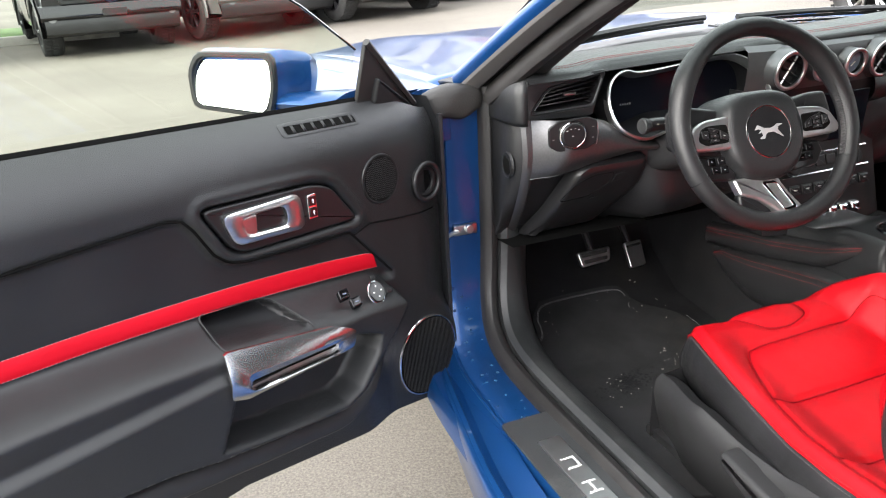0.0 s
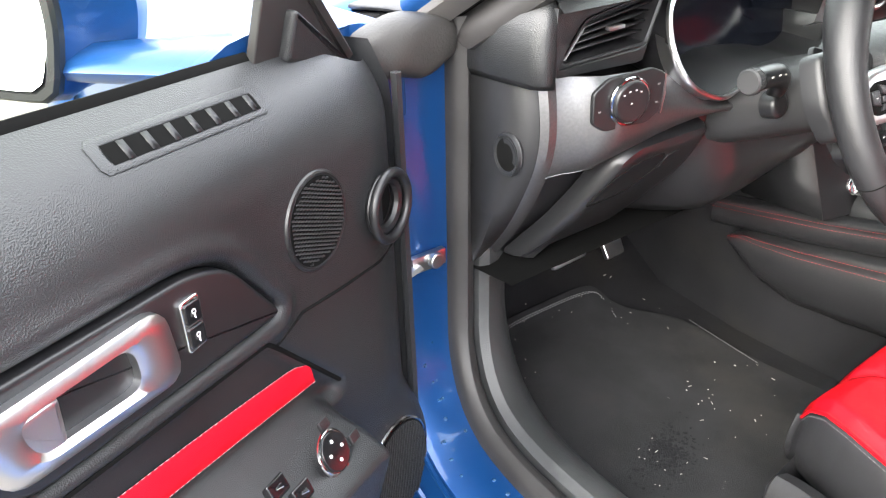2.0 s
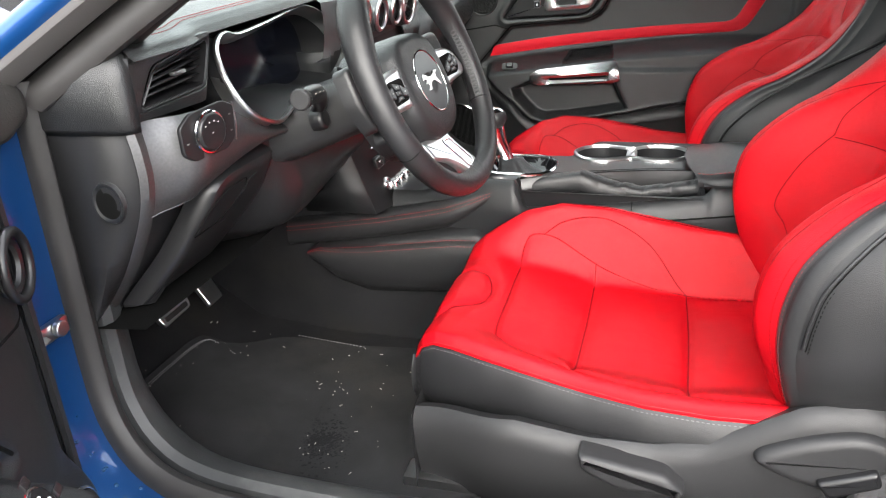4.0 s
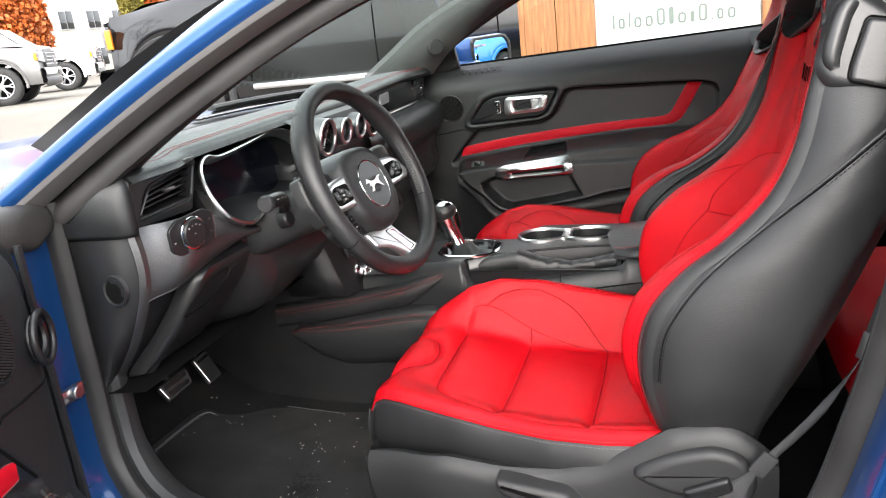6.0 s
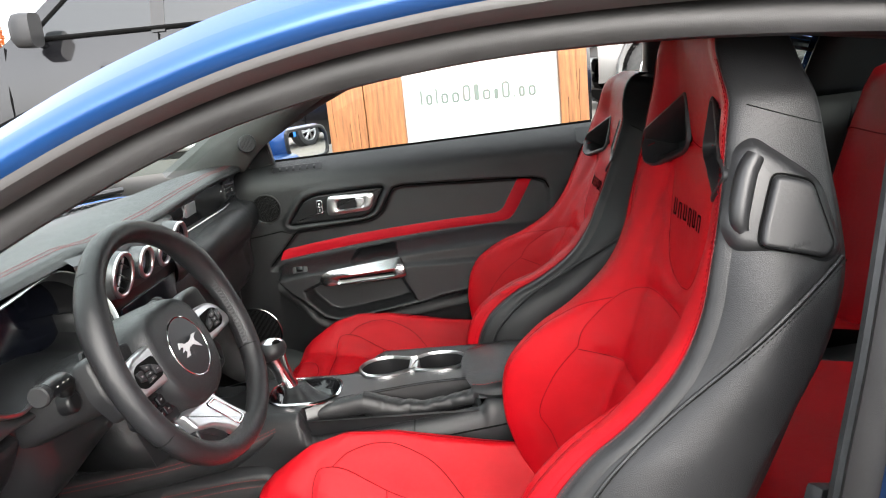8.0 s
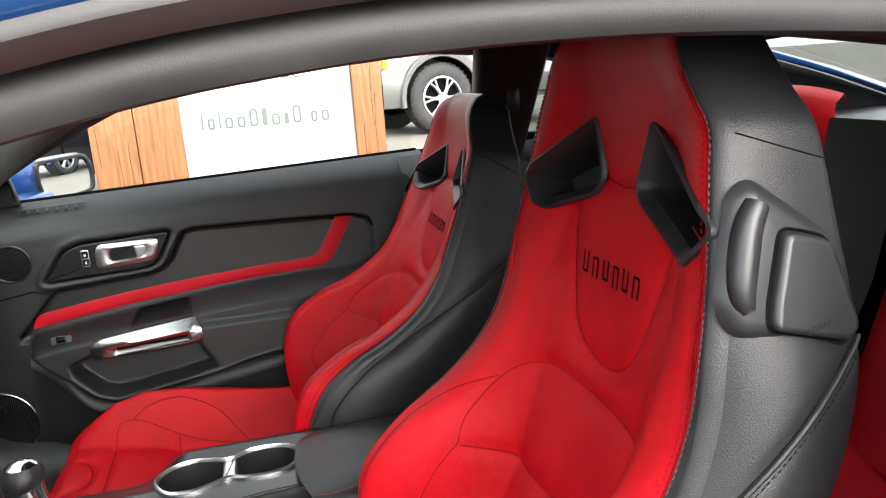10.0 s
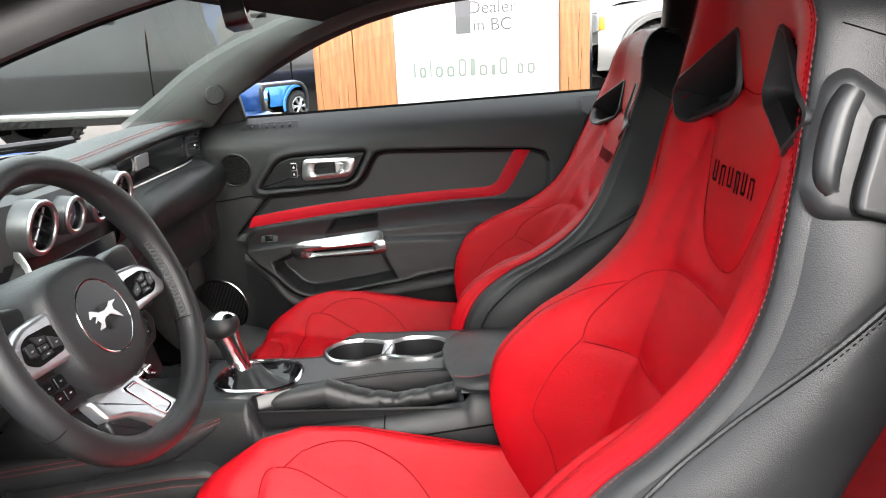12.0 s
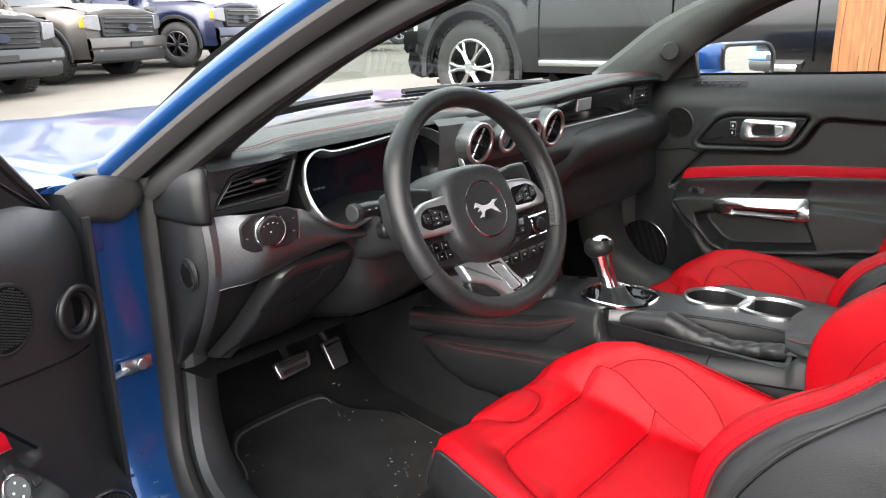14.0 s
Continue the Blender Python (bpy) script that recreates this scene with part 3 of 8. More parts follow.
jr = along(JAMB, [(-.115, -.060), (-.112, -.035), (-.10, -.020), (-.085, -.022), (-.072, -.030), (-.060, -.028), (-.050, -.012), (-.040, 0), (-.02, .004), (.0, .002), (.02, .0), (.035, -.004)])
Geo().loft(jr).make("door_jamb", BLUE, body, "blue painted door jamb with pressed ridges and water drops")
bead = along(JAMB, [(-.046, -.003)])
Geo().tube([r[0] for r in bead], .0035, 6).make("jamb_bead", BLUE, body)
sr = along(JAMB, [(.028, -.012), (.030, .004), (.036, .014), (.046, .019), (.056, .016), (.062, .010), (.066, .003), (.068, -.004)])
Geo().loft(sr).make("aperture_seal", RUBBER, body, "black rubber seal round the door aperture")
tr = along(JAMB, [(.066, -.002), (.070, .012), (.082, .018), (.10, .014), (.125, -.002), (.15, -.03), (.16, -.09)])
cut_ = next(i for i, q in enumerate(JAMB) if q.y < .39)
rear = along(JAMB, [(.060, -.006), (.066, .006), (.074, .012), (.086, .010), (.095, -.004), (.100, -.03)])
Geo().loft(rear[cut_ - 1:]).make("rear_pillar_edge", SCUFF, body, "grey rear pillar trim beside the door opening")
Geo().loft(tr[4:cut_]).make("sill_trim", SCUFF, body, "dusty charcoal sill trim with scuff marks")
# the passenger side's aperture, behind its closed door
Geo().loft(mirrored(jr[:next(i for i, q in enumerate(JAMB) if q.y < .39)])).make("door_jamb", BLUE, body)
Geo().loft(mirrored(sr[:next(i for i, q in enumerate(JAMB) if q.y < .39)])).make("aperture_seal", RUBBER, body)
Geo().loft(mirrored([r for r in tr[4:cut_] if max(p.z for p in r) < .8])).make("sill_trim", SCUFF, body)
# water drops on the paint
g = Geo()
rnd = random.Random(4)
for k in range(70):
    r = jr[rnd.randint(16, 46)]
    p = r[rnd.randint(7, 9)].lerp(r[rnd.randint(8, 10)], rnd.random())
    s = rnd.uniform(.0012, .0032)
    g.add([p + V(s * math.cos(a) * math.cos(b), s * math.sin(a) * math.cos(b), s * math.sin(b)) for b in (-.6, .2, .9) for a in (0, 1.05, 2.1, 3.14, 4.2, 5.24)], [(i * 6 + j, i * 6 + (j + 1) % 6, (i + 1) * 6 + (j + 1) % 6, (i + 1) * 6 + j) for i in range(2) for j in range(6)] + [(12, 13, 14, 15, 16, 17)])
g.make("water_drop", WATER, body, "water drops on the sill paint", kind="stuff")
# outer rocker panel under the sill
def rocker_x(y):
    return curve1([.5, .85, .95, 1.18, 1.30, 1.40], [-.978, -.980, -.970, -.930, -.905, -.890], y)


rows = [[V(rocker_x(y) + dx, y, z) for dx, z in ((0, .325), (-.006, .30), (.002, .24), (.017, .15), (.06, .06), (.12, .02))] for y in np.linspace(1.40, -.2, 24)]
Geo().loft(rows).make("rocker_panel", BLUE, body, "blue rocker panel wet with drops", thick=.004)
rows = [[V(rocker_x(y) + dx, y, z) for dx, z in ((0, .325), (.007, .330), (.014, .318), (.027, .312), (.04, .316), (.07, .322))] for y in np.linspace(1.40, .22, 24)]
Geo().loft(rows).make("rocker_step", BLUE, body)
# tread plate with its lettering as plain bars
pp = flat_place((-.85, .66, .3385), (0, 1, 0), (-1, 0, 0))
plate = Geo().plate(rounded([(-.29, -.052), (.36, -.052), (.36, .052), (-.29, .052)], .01), pp, .004, .001).make("tread_plate", SCUFF, body, "black tread plate along the sill")
Geo().plate(rounded([(-.235, -.020), (.285, -.020), (.285, .020), (-.235, .020)], .004), lambda a, b, c: pp(a, b, c + .004), .0035, .001).make("bright_insert", STEEL, plate, "brushed steel tread insert")
for k in range(7):
    g, a = Geo(), .225 - k * .062
    g.tube([pp(a, -.011, .0082), pp(a, .011, .0082)], .0022, 4, flat=.3)
    g.tube([pp(a - .024, -.011, .0082), pp(a - .024, .011, .0082)], .0022, 4, flat=.3)
    g.tube([pp(a, (-.010, 0, .010)[k % 3], .0082), pp(a - .024, (-.010, 0, .010)[k % 3], .0082)], .0022, 4, flat=.3)
    g.make("lettering_bar", SIGN_WHITE, plate, "white bar in place of a letter")

# check strap, hinge bolts and foam cap on the hinge pillar
g = Geo()
g.box((-.812, 1.352, .578), (.05, .010, .022), .003)
g.tube([V(-.83, 1.345, .578), V(-.87, 1.335, .573), V(-.93, 1.30, .566)], [.008, .006, .006], 6, flat=.5)
g.make("check_strap", STEEL, body, "steel door check strap")
Geo().disc(flat_place((-.806, 1.346, .580), (1, 0, 0), (0, 0, 1)), .010, .008, bevel=.002).make("bolt_head", STEEL, body)
for z in (.79, .43):
    g = Geo()
    g.box((-.855, 1.375, z), (.05, .05, .055), .008)
    g.tube([V(-.885, 1.37, z - .035), V(-.885, 1.37, z + .035)], .011, 10)
    g.make("door_hinge", BLUE, body, "blue painted door hinge")
# lumpy foam block closing the foot of the pillar
rows = []
for i, x in enumerate(np.linspace(-.885, -.760, 15)):
    e = math.sin(math.pi * min(1, (i + .6) / 14.5)) ** .35
    top, low = .868 - .035 * abs(x + .80), .806 - .003 * math.sin(i * .9)
    cy, cz, hy, hz = 1.362 - .10 * max(0, x + .80), (top + low) / 2, .026 * e + .002, (top - low) / 2 * e + .002
    rows.append([V(x, cy + hy * (1 + .03 * math.sin(i * .9 + 3 * a)) * math.copysign(abs(math.cos(a)) ** .6, math.cos(a)), cz + hz * (1 + .03 * math.sin(i * .8 + 2 * a)) * math.copysign(abs(math.sin(a)) ** .6, math.sin(a))) for a in np.linspace(0, 2 * math.pi, 21)[:-1]])
Geo().loft(rows, wrap=True, cap=True).make("foam_cap", FOAM, body, "worn foam cap at the pillar foot", sharp=70)

# floor, bulkhead and tunnel carpets
rows = []
for y, z in ((.05, .27), (.5, .245), (1.0, .225), (1.3, .225), (1.48, .245), (1.60, .32), (1.68, .45), (1.72, .62)):
    rows.append([V(x, y, z + .03 * step(.62, .75, abs(x + .4) * 2)) for x in np.linspace(-.76, .0, 15)])
Geo().loft(rows).make("footwell_carpet", CARPET, body, "black carpet of the driver footwell", sharp=80)
rows = [[V(-p.x, p.y, p.z) for p in r] for r in rows]
Geo().loft(rows).make("footwell_carpet", CARPET, body, "black carpet of the passenger footwell", sharp=80)
Geo().loft([[V(x, y, z) for x in (-.78, 0, .78)] for y, z in ((.05, .27), (-.1, .30), (-.12, .42), (-.6, .42), (-.7, .9))]).make("rear_floor", CARPET, body)
# bulkhead and inner fender sides closing the footwells
Geo().loft([[V(x, y, z) for x in np.linspace(-.86, .86, 7)] for y, z in ((1.66, .20), (1.70, .45), (1.73, .70), (1.60, .825), (1.50, .835))]).make("bulkhead", CARPET, body, thick=.01)
for s in (-1, 1):
    Geo().loft([[V(s * .79, y, z) for y in (1.385, 1.55, 1.74)] for z in (.02, .4, .83)]).make("inner_fender", TRIM_BLACK, body, thick=.008)
Geo().loft([[V(x, y, .19) for x in (-.86, 0, .86)] for y in (1.74, .6, -.7)]).make("floor_pan", TRIM_BLACK, body, thick=.01)
# kick panel below the pillar
Geo().loft([[V(-.742, y, z) for y in (1.37, 1.5, 1.70)] for z in (.24, .4, .60)]).make("kick_panel", PLASTIC, body, thick=.008)
Geo().loft([[V(.745, y, z) for y in (1.31, 1.45, 1.70)] for z in (.22, .4, .80)]).make("kick_panel", PLASTIC, body, thick=.008)

# rear quarter, parcel shelf and rear glass
for s in (-1, 1):
    rows = []
    for k in range(14):
        t = k / 13
        rows.append([V(s * (x - .10 * t + (.03 if s < 0 else 0)), lerp(curve1([.28, .45, .6, .77, .87, 1.0], [.32, .29, .25, .21, .19, .16], z) if s < 0 else .30, -.75, t), z) for x, z in ((.74, .28), (.745, .45), (.735, .60), (.745, .66), (.74, .80), (.755, .88), (.775, .93 + .05 * t))])
    Geo().loft(rows).make("quarter_trim", PADDING, body, "black rear quarter trim panel", thick=.008)
    rows, skin = [], []
    for y in np.linspace(-.30, -1.14, 12):
        t = (-.30 - y) / .84
        zt = curve1([-1.14, -.8, -.48, -.30], [.955, 1.07, 1.16, 1.185], y)
        xt = curve1([-1.14, -.48, -.30], [.66, .60, .585], y)
        rows.append([V(s * lerp(.775 - .03 * t, xt - .01, q), y, lerp(.945, zt - .02, q) + .012 * math.sin(math.pi * q)) for q in np.linspace(0, 1, 7)])
        skin.append([V(s * lerp(.80 - .02 * t, xt, q), y, lerp(.955, zt, q) + .022 * math.sin(math.pi * q)) for q in np.linspace(0, 1, 7)])
    Geo().loft(rows).make("rear_pillar_trim", PADDING, body, thick=.006)
    Geo().loft(skin).make("rear_pillar", BLUE, body, thick=.004)
    # rear side body below the glass
    rows = [[V(s * x, y, z) for x, z in ((.80, .96), (.86, .93), (.92, .80), (.94, .6), (.93, .3), (.86, .05))] for y in np.linspace(.22, -1.6, 14)]
    Geo().loft(rows).make("rear_quarter", BLUE, body, thick=.006)
    Geo().loft([[V(s * .77, y, .955), V(s * .69, y - .03, 1.11)] for y in (.15, -.05, -.32)]).make("quarter_glass", PRIVACY, body)
# inner trim of the passenger's centre pillar with its belt guide
rows = [[V(lerp(.755, .60, q) - dx, lerp(.115, .135, q) - lerp(.125, .175, q) * u, lerp(.90, 1.175, q)) for u, dx in ((0, -.03), (0, .004), (.06, .016), (.3, .022), (.7, .022), (.94, .016), (1, .004), (1, -.03))] for q in np.linspace(0, 1, 9)]
Geo().loft(rows).make("centre_pillar_trim", PLASTIC, body, "black centre pillar trim", sharp=50)
Geo().box((.640, .045, 1.055), (.022, .034, .060), .008).make("belt_guide", SMOOTH_PLASTIC, body, "black belt guide on the pillar")
Geo().loft([[V(x, y, z) for x in np.linspace(-.68, .68, 9)] for y, z in ((-.42, .90), (-.5, .945), (-.75, .95), (-1.05, .95))]).make("parcel_shelf", PADDING, body, "black parcel shelf", thick=.01)
Geo().loft([[V(x, y, z + .03 * (1 - (x / .6) ** 2)) for x in np.linspace(-.60, .60, 11)] for y, z in ((-1.14, .955), (-.8, 1.07), (-.48, 1.16), (-.28, 1.195))]).make("rear_glass", PRIVACY, body)
Geo().loft([[V(x, y, z) for x in np.linspace(-.85, .85, 9)] for y, z in ((-1.10, .96), (-1.5, .93), (-1.75, .92), (-1.8, .6), (-1.75, .15))]).make("boot_lid", BLUE, body, thick=.01)
# wheels far under, seen in no view but closing the body
for x in (-.80, .80):
    for y in (2.28, -.44):
        w = Geo()
        ax = flat_place((x + (.1 if x > 0 else -.1), y, GROUND + .345), (0, 1, 0), (0, 0, 1))
        sgn = 1 if x > 0 else -1
        rows = [[ax(r * math.cos(a), r * math.sin(a), sgn * c) for a in np.linspace(0, 2 * math.pi, 33)[:-1]] for r, c in ((.22, -.02), (.30, .0), (.335, -.02), (.345, -.06), (.345, -.19), (.32, -.24))]
        w.loft(rows, wrap=True)
        wheel = w.make("wheel", TYRE, body)
        Geo().disc(lambda a, b, c: ax(a, b, sgn * (c - .05)), .22, .02, bevel=.005).make("rim", DARK_ALLOY, wheel)

# rear-view mirror
rm = empty("rear_view_mirror", "black interior rear-view mirror on the windscreen", "mirror", (-.02, .90, 1.13))
mp = flat_place((-.02, .905, 1.138), (1, .25, 0), (0, .15, 1))
Geo().plate(rounded([(-.125, -.030), (.125, -.030), (.12, .034), (-.12, .034)], .02), mp, -.03, 0).make("housing", SMOOTH_PLASTIC, rm)
Geo().plate(rounded([(-.118, -.025), (.118, -.025), (.113, .029), (-.113, .029)], .018), mp, .001).make("mirror_glass", MIRROR, rm)
Geo().tube([V(-.02, .93, 1.15), V(-.02, .98, 1.19), V(-.02, 1.0, 1.20)], .012, 8).make("stalk", SMOOTH_PLASTIC, rm)

# ---------------------------------------------------------------- doors
def place_passenger(w, y, z):
    return V(.745 - w, y, z)


def place_driver(w, y, z):
    c, s = math.cos(radians(61.94)), math.sin(radians(61.94))
    a, b = .085 + w, y - 1.36
    return V(-.917 + c * a + s * b, 1.358 - s * a + c * b, z - .032 + .0198 * (1.36 - y))


INSERT = [(.385, .775), (.395, .797), (.43, .808), (.62, .814), (.80, .818), (.824, .812), (.838, .795), (.862, .752), (.882, .735), (.91, .727), (1.112, .712), (1.125, .70), (1.205, .612), (1.205, .60), (.385, .60)]
BEZEL = rounded([(1.141, .727), (1.085, .800), (1.048, .813), (.845, .822), (.893, .738)], [.022, .03, .03, .022, .03], 5)
# the armrest's outline with its rounded front lobe, and the hollow under the pull
LOBE = [(.20, .71), (.85, .70), (1.10, .67), (1.150, .632), (1.176, .606), (1.177, .574), (1.145, .540), (1.112, .513), (1.088, .489), (1.057, .459), (1.012, .445), (.94, .455), (.86, .467), (.77, .482), (.70, .50), (.5, .53), (.20, .56)]
HOLLOW = [(.820, .575), (.784, .497), (.86, .482), (.94, .470), (1.010, .461), (1.045, .473), (1.072, .500), (1.092, .522), (1.10, .55), (1.04, .575)]


POCKET = rounded([(.826, .634), (.832, .668), (.932, .654), (.950, .644), (.972, .612)], [.006, .008, .012, .012, .006], 4)


def signed(poly, y, z):
    """Distance to a loop, negative inside."""
    best, inside, n = 9.0, False, len(poly)
    for i in range(n):
        (a, b), (c, d) = poly[i - 1], poly[i]
        ey, ez = c - a, d - b
        t = max(0, min(1, ((y - a) * ey + (z - b) * ez) / (ey * ey + ez * ez + 1e-12)))
        best = min(best, math.hypot(y - a - t * ey, z - b - t * ez))
        if (b > z) != (d > z) and y < (c - a) * (z - b) / (d - b) + a:
            inside = not inside
    return -best if inside else best


def belt(y):
    return .908 + .034 * (1.2 - y) / .95


# the passenger armrest has a smaller tray over its pull
SMALL_POCKET = rounded([(.828, .630), (.834, .656), (.946, .643), (.962, .616)], [.006, .008, .008, .006], 4)


def relief(y, z, tray=POCKET):
    """How far the moulded panel stands into the cabin."""
    w, below = 0.0, belt(y) - z
    if below < .085:
        w -= .052 * (1 - below / .085) ** 2
    if y > 1.27:
        w -= .030 * ((y - 1.27) / .10) ** 2 * step(.085, .13, math.hypot(y - 1.281, z - .409))
    if z > .55:
        w -= .012 * step(.006, -.010, signed(INSERT, y, z))
        d = signed(BEZEL, y, z)
        if abs(d) < .05:
            w += .004 * math.exp(-((d - .010) / .008) ** 2)
            w -= .014 * step(.002, -.006, d)
    if z < .70:
        d = signed(LOBE, y, z)
        zt = curve1([.56, .7, .9, 1.05, 1.178], [.683, .676, .659, .641, .622], y)
        arm = .070 * step(zt, zt - .045, z) * step(.008, -.010, d)
        low = (.044 * step(1.20, 1.07, y) - .10 * max(0, .47 - z) * step(1.20, 1.07, y)) * step(.60, .50, z)
        w += max(arm, low) + .004 * math.exp(-((d + .004) / .006) ** 2) * step(.60, .54, z)
        if .60 < z < .69 and .80 < y < 1.0:
            w -= .040 * step(.001, -.006, signed(tray, y, z))
        if .44 < z < .60 and y > .75:
            w -= .052 * step(.002, -.014, signed(HOLLOW, y, z))
    return w


def bottom(y):
    return min(.40, .305 + .19 * max(0, 1.33 - y))


def door(place, name, label, driver):
    d = empty(name, label, "car door", place(-.05, 1.3, .31))

    tray = POCKET if driver else SMALL_POCKET

    def form(y, z):
        return relief(y, z, tray)

    def surf(y, z, lift=0.0):
        return place(form(y, z) + lift, y, z)

    def on(o_y, o_z, lift=0.0):
        return lambda a, b, c=0.0: place(form(o_y + a, o_z + b) + lift + c, o_y + a, o_z + b)

    def flat(o_y, o_z, lift):
        w0 = form(o_y, o_z) + lift
        return lambda a, b, c=0.0: place(w0 + c, o_y + a, o_z + b)

    # moulded panel, leather insert split off
    ny, nz = 236, 170
    grid, cell = [], []
    for i in range(nz + 1):
        row, crow = [], []
        for j in range(ny + 1):
            y = lerp(.24, 1.372, j / ny)
            z1 = belt(y) - .03 * step(1.24, 1.372, y)
            z = lerp(bottom(y), z1, i / nz)
            y2 = y - .012 * step(.36, .30, z) * step(1.25, 1.372, y)
            row.append(surf(y2, z))
            crow.append((y, z))
        grid.append(row)
        cell.append(crow)
    inside = {}
    for i in range(nz):
        for j in range(ny):
            y, z = cell[i][j]
            inside[i, j] = signed(INSERT, y + .0035, z + .003) < -.003 and z > .612
    Geo().loft(grid, skip=lambda i, j: inside[i, j]).make("door_panel", DOOR_PAD, d, "black grained soft-touch door panel", sharp=60)
    Geo().loft(grid, skip=lambda i, j: not inside[i, j]).make("leather_insert", BLACK_LEATHER, d, "smooth black leather door insert", sharp=60)
    line = [surf(y, z, .001) for y, z in [(q.x, q.y) for q in even([V(*p) for p in INSERT[:13]], 90)]]
    Geo().tube(line, .0022, 5).make("insert_seam", GROOVE, d)

    # red strip with stitched edges
    low = even(smooth([V(1.178, .626), V(1.05, .644), V(.9, .662), V(.7, .679), V(.56, .686), V(.515, .69), V(.492, .702), V(.47, .735), V(.432, .803)], 8), 80)
    up = even(smooth([V(1.163, .657), V(1.05, .674), V(.9, .691), V(.7, .706), V(.57, .712), V(.535, .716), V(.518, .727), V(.503, .752), V(.470, .809)], 8), 80)
    rows = [[surf(*(a.lerp(b, t).to_2d()), .0015 + .0022 * math.sin(math.pi * t) ** .5) for t in np.linspace(0, 1, 7)] for a, b in zip(low, up)]
    strip = Geo().loft(rows).make("red_strip", RED_SUEDE, d, "bright red leather strip with stitched edges")
    for e in (0, 6):
        stitches([r[e] for r in rows], .0055, .0038, .00055).make("stitching", PALE_THREAD, strip)

    # handle bezel, handle, lock switch
    bz = Geo().plate(inset(BEZEL, .004), lambda a, b, c: place(-.008 + c, a, b), .0115, .003).make("handle_bezel", SMOOTH_PLASTIC, d, "black plastic handle surround")
    outer = even([V(*p) for p in rounded([(1.014, .806), (.876, .806), (.893, .757), (1.020, .749)], .016, 6)], 48, True)
    inner = even([V(*p) for p in rounded([(.986, .794), (.908, .795), (.914, .768), (.988, .763)], .012, 6)], 48, True)
    lo = min(range(48), key=lambda k: (inner[k] - outer[0]).length)
    inner = inner[lo:] + inner[:lo]
    hp = lambda a, b, c=0.0: place(.0035 + c, .95 + a, .78 + b)
    base = lambda a, b, c=0.0: hp(a - .95, b - .78, c)
    Geo().ring([(p.x, p.y) for p in outer], [(p.x, p.y) for p in inner], base, .009, .001, -.012).make("door_handle", SATIN, bz, "satin chrome inner door handle")
    Geo().plate([(p.x, p.y) for p in inner], lambda a, b, c: base(a, b, -.011 + c), .001).make("handle_cup", GLOSS_BLACK, bz)
    Geo().plate(rounded([(.898, .794), (.934, .795), (.932, .765), (.900, .766)], .004), lambda a, b, c: base(a, b, -.006 + c), .013, .003).make("handle_lever", SATIN, bz)
    lk = lambda a, b, c=0.0: place(.0035 + c, 1.039 + a, .777 + b)
    sw = Geo().plate(rounded([(-.009, -.020), (.009, -.019), (.009, .020), (-.009, .019)], .004), lk, .003, .001).make("lock_switch", CHROME, bz, "chrome-edged lock switch")
    for k in (-.0088, .0092):
        Geo().plate(rounded([(-.0068, -.0075), (.0068, -.0075), (.0068, .0075), (-.0068, .0075)], .002), lambda a, b, c, k=k: lk(a, b + k, c + .003), .0016, .0006).make("rocker", GLOSS_BLACK, sw)
        g = Geo().torus(lambda a, b, c, k=k: lk(a, b + k + .001, c + .0049), .0016, .0004, 10, 4)
        g.box(lk(0, k - .0018, .0049), (.0006, .004, .003))
        g.make("lock_mark", WHITE_MARK, sw)

    # tweeter and bass speaker
    t0 = flat(1.194, .783, .0)
    tw = Geo().torus(t0, .0405, .0028, 44, 8).make("tweeter_rim", SMOOTH_PLASTIC, d, "round tweeter grille")
    Geo().disc(t0, .039, .002, 36).make("tweeter_mesh", GROOVE, tw)
    g = Geo()
    for i in range(-9, 10):
        for j in range(-9, 10):
            a, b = i * .0042, j * .0036 + (i % 2) * .0018
            if a * a + b * b < .037 ** 2:
                g.box(t0(a, b, .0026), (.0016, .0030, .0012) if not driver else (.003, .0022, .0012))
    g.make("mesh_bead", PLASTIC, tw)
    s0 = flat(1.281, .409, .001)
    sp = Geo().torus(s0, .079, .0032, 56, 8).make("speaker_ring", CHROME, d, "chrome ring of the bass speaker")
    Geo().disc(s0, .078, .003, 48).make("speaker_mesh", GROOVE, sp)
    g = Geo()
    for k in range(-19, 20):
        h = math.sqrt(max(.0001, .076 ** 2 - (k * .0038) ** 2))
        g.tube([s0(k * .0038, -h, .004), s0(k * .0038, h, .004)], .0009, 4)
    g.make("mesh_rib", PLASTIC, sp)
    # demister outlet ring towards the hinge
    r0 = flat(1.298, .755, .014)
    rg = Geo().torus(r0, .0325, .0048, 40, 10).make("duct_ring", SMOOTH_PLASTIC, d, "round air duct ring at the door's front edge")
    Geo().torus(lambda a, b, c: r0(a, b, c - .008), .0255, .0055, 40, 8).make("duct_sleeve", SMOOTH_PLASTIC, rg)
    Geo().disc(lambda a, b, c: r0(a, b, c - .018), .026, .002).make("duct_hole", GROOVE, rg)
    # tear line below the tweeter
    Geo().tube([surf(y, z, .0006) for y, z in ((1.125, .703), (1.16, .714), (1.22, .705), (1.29, .697), (1.335, .693))], .0016, 5).make("panel_joint", GROOVE, d)

    # window demister vent
    v0 = lambda a, b, c=0.0: surf(1.104 + a, belt(1.104 + a) - .022 + b, c)
    outer = even([V(*p) for p in rounded([(-.082, -.0095), (.078, -.0095), (.078, .0095), (-.082, .0095)], .004)], 60, True)
    inner = even([V(*p) for p in rounded([(-.073, -.0055), (.070, -.0055), (.070, .0055), (-.073, .0055)], .002)], 60, True)
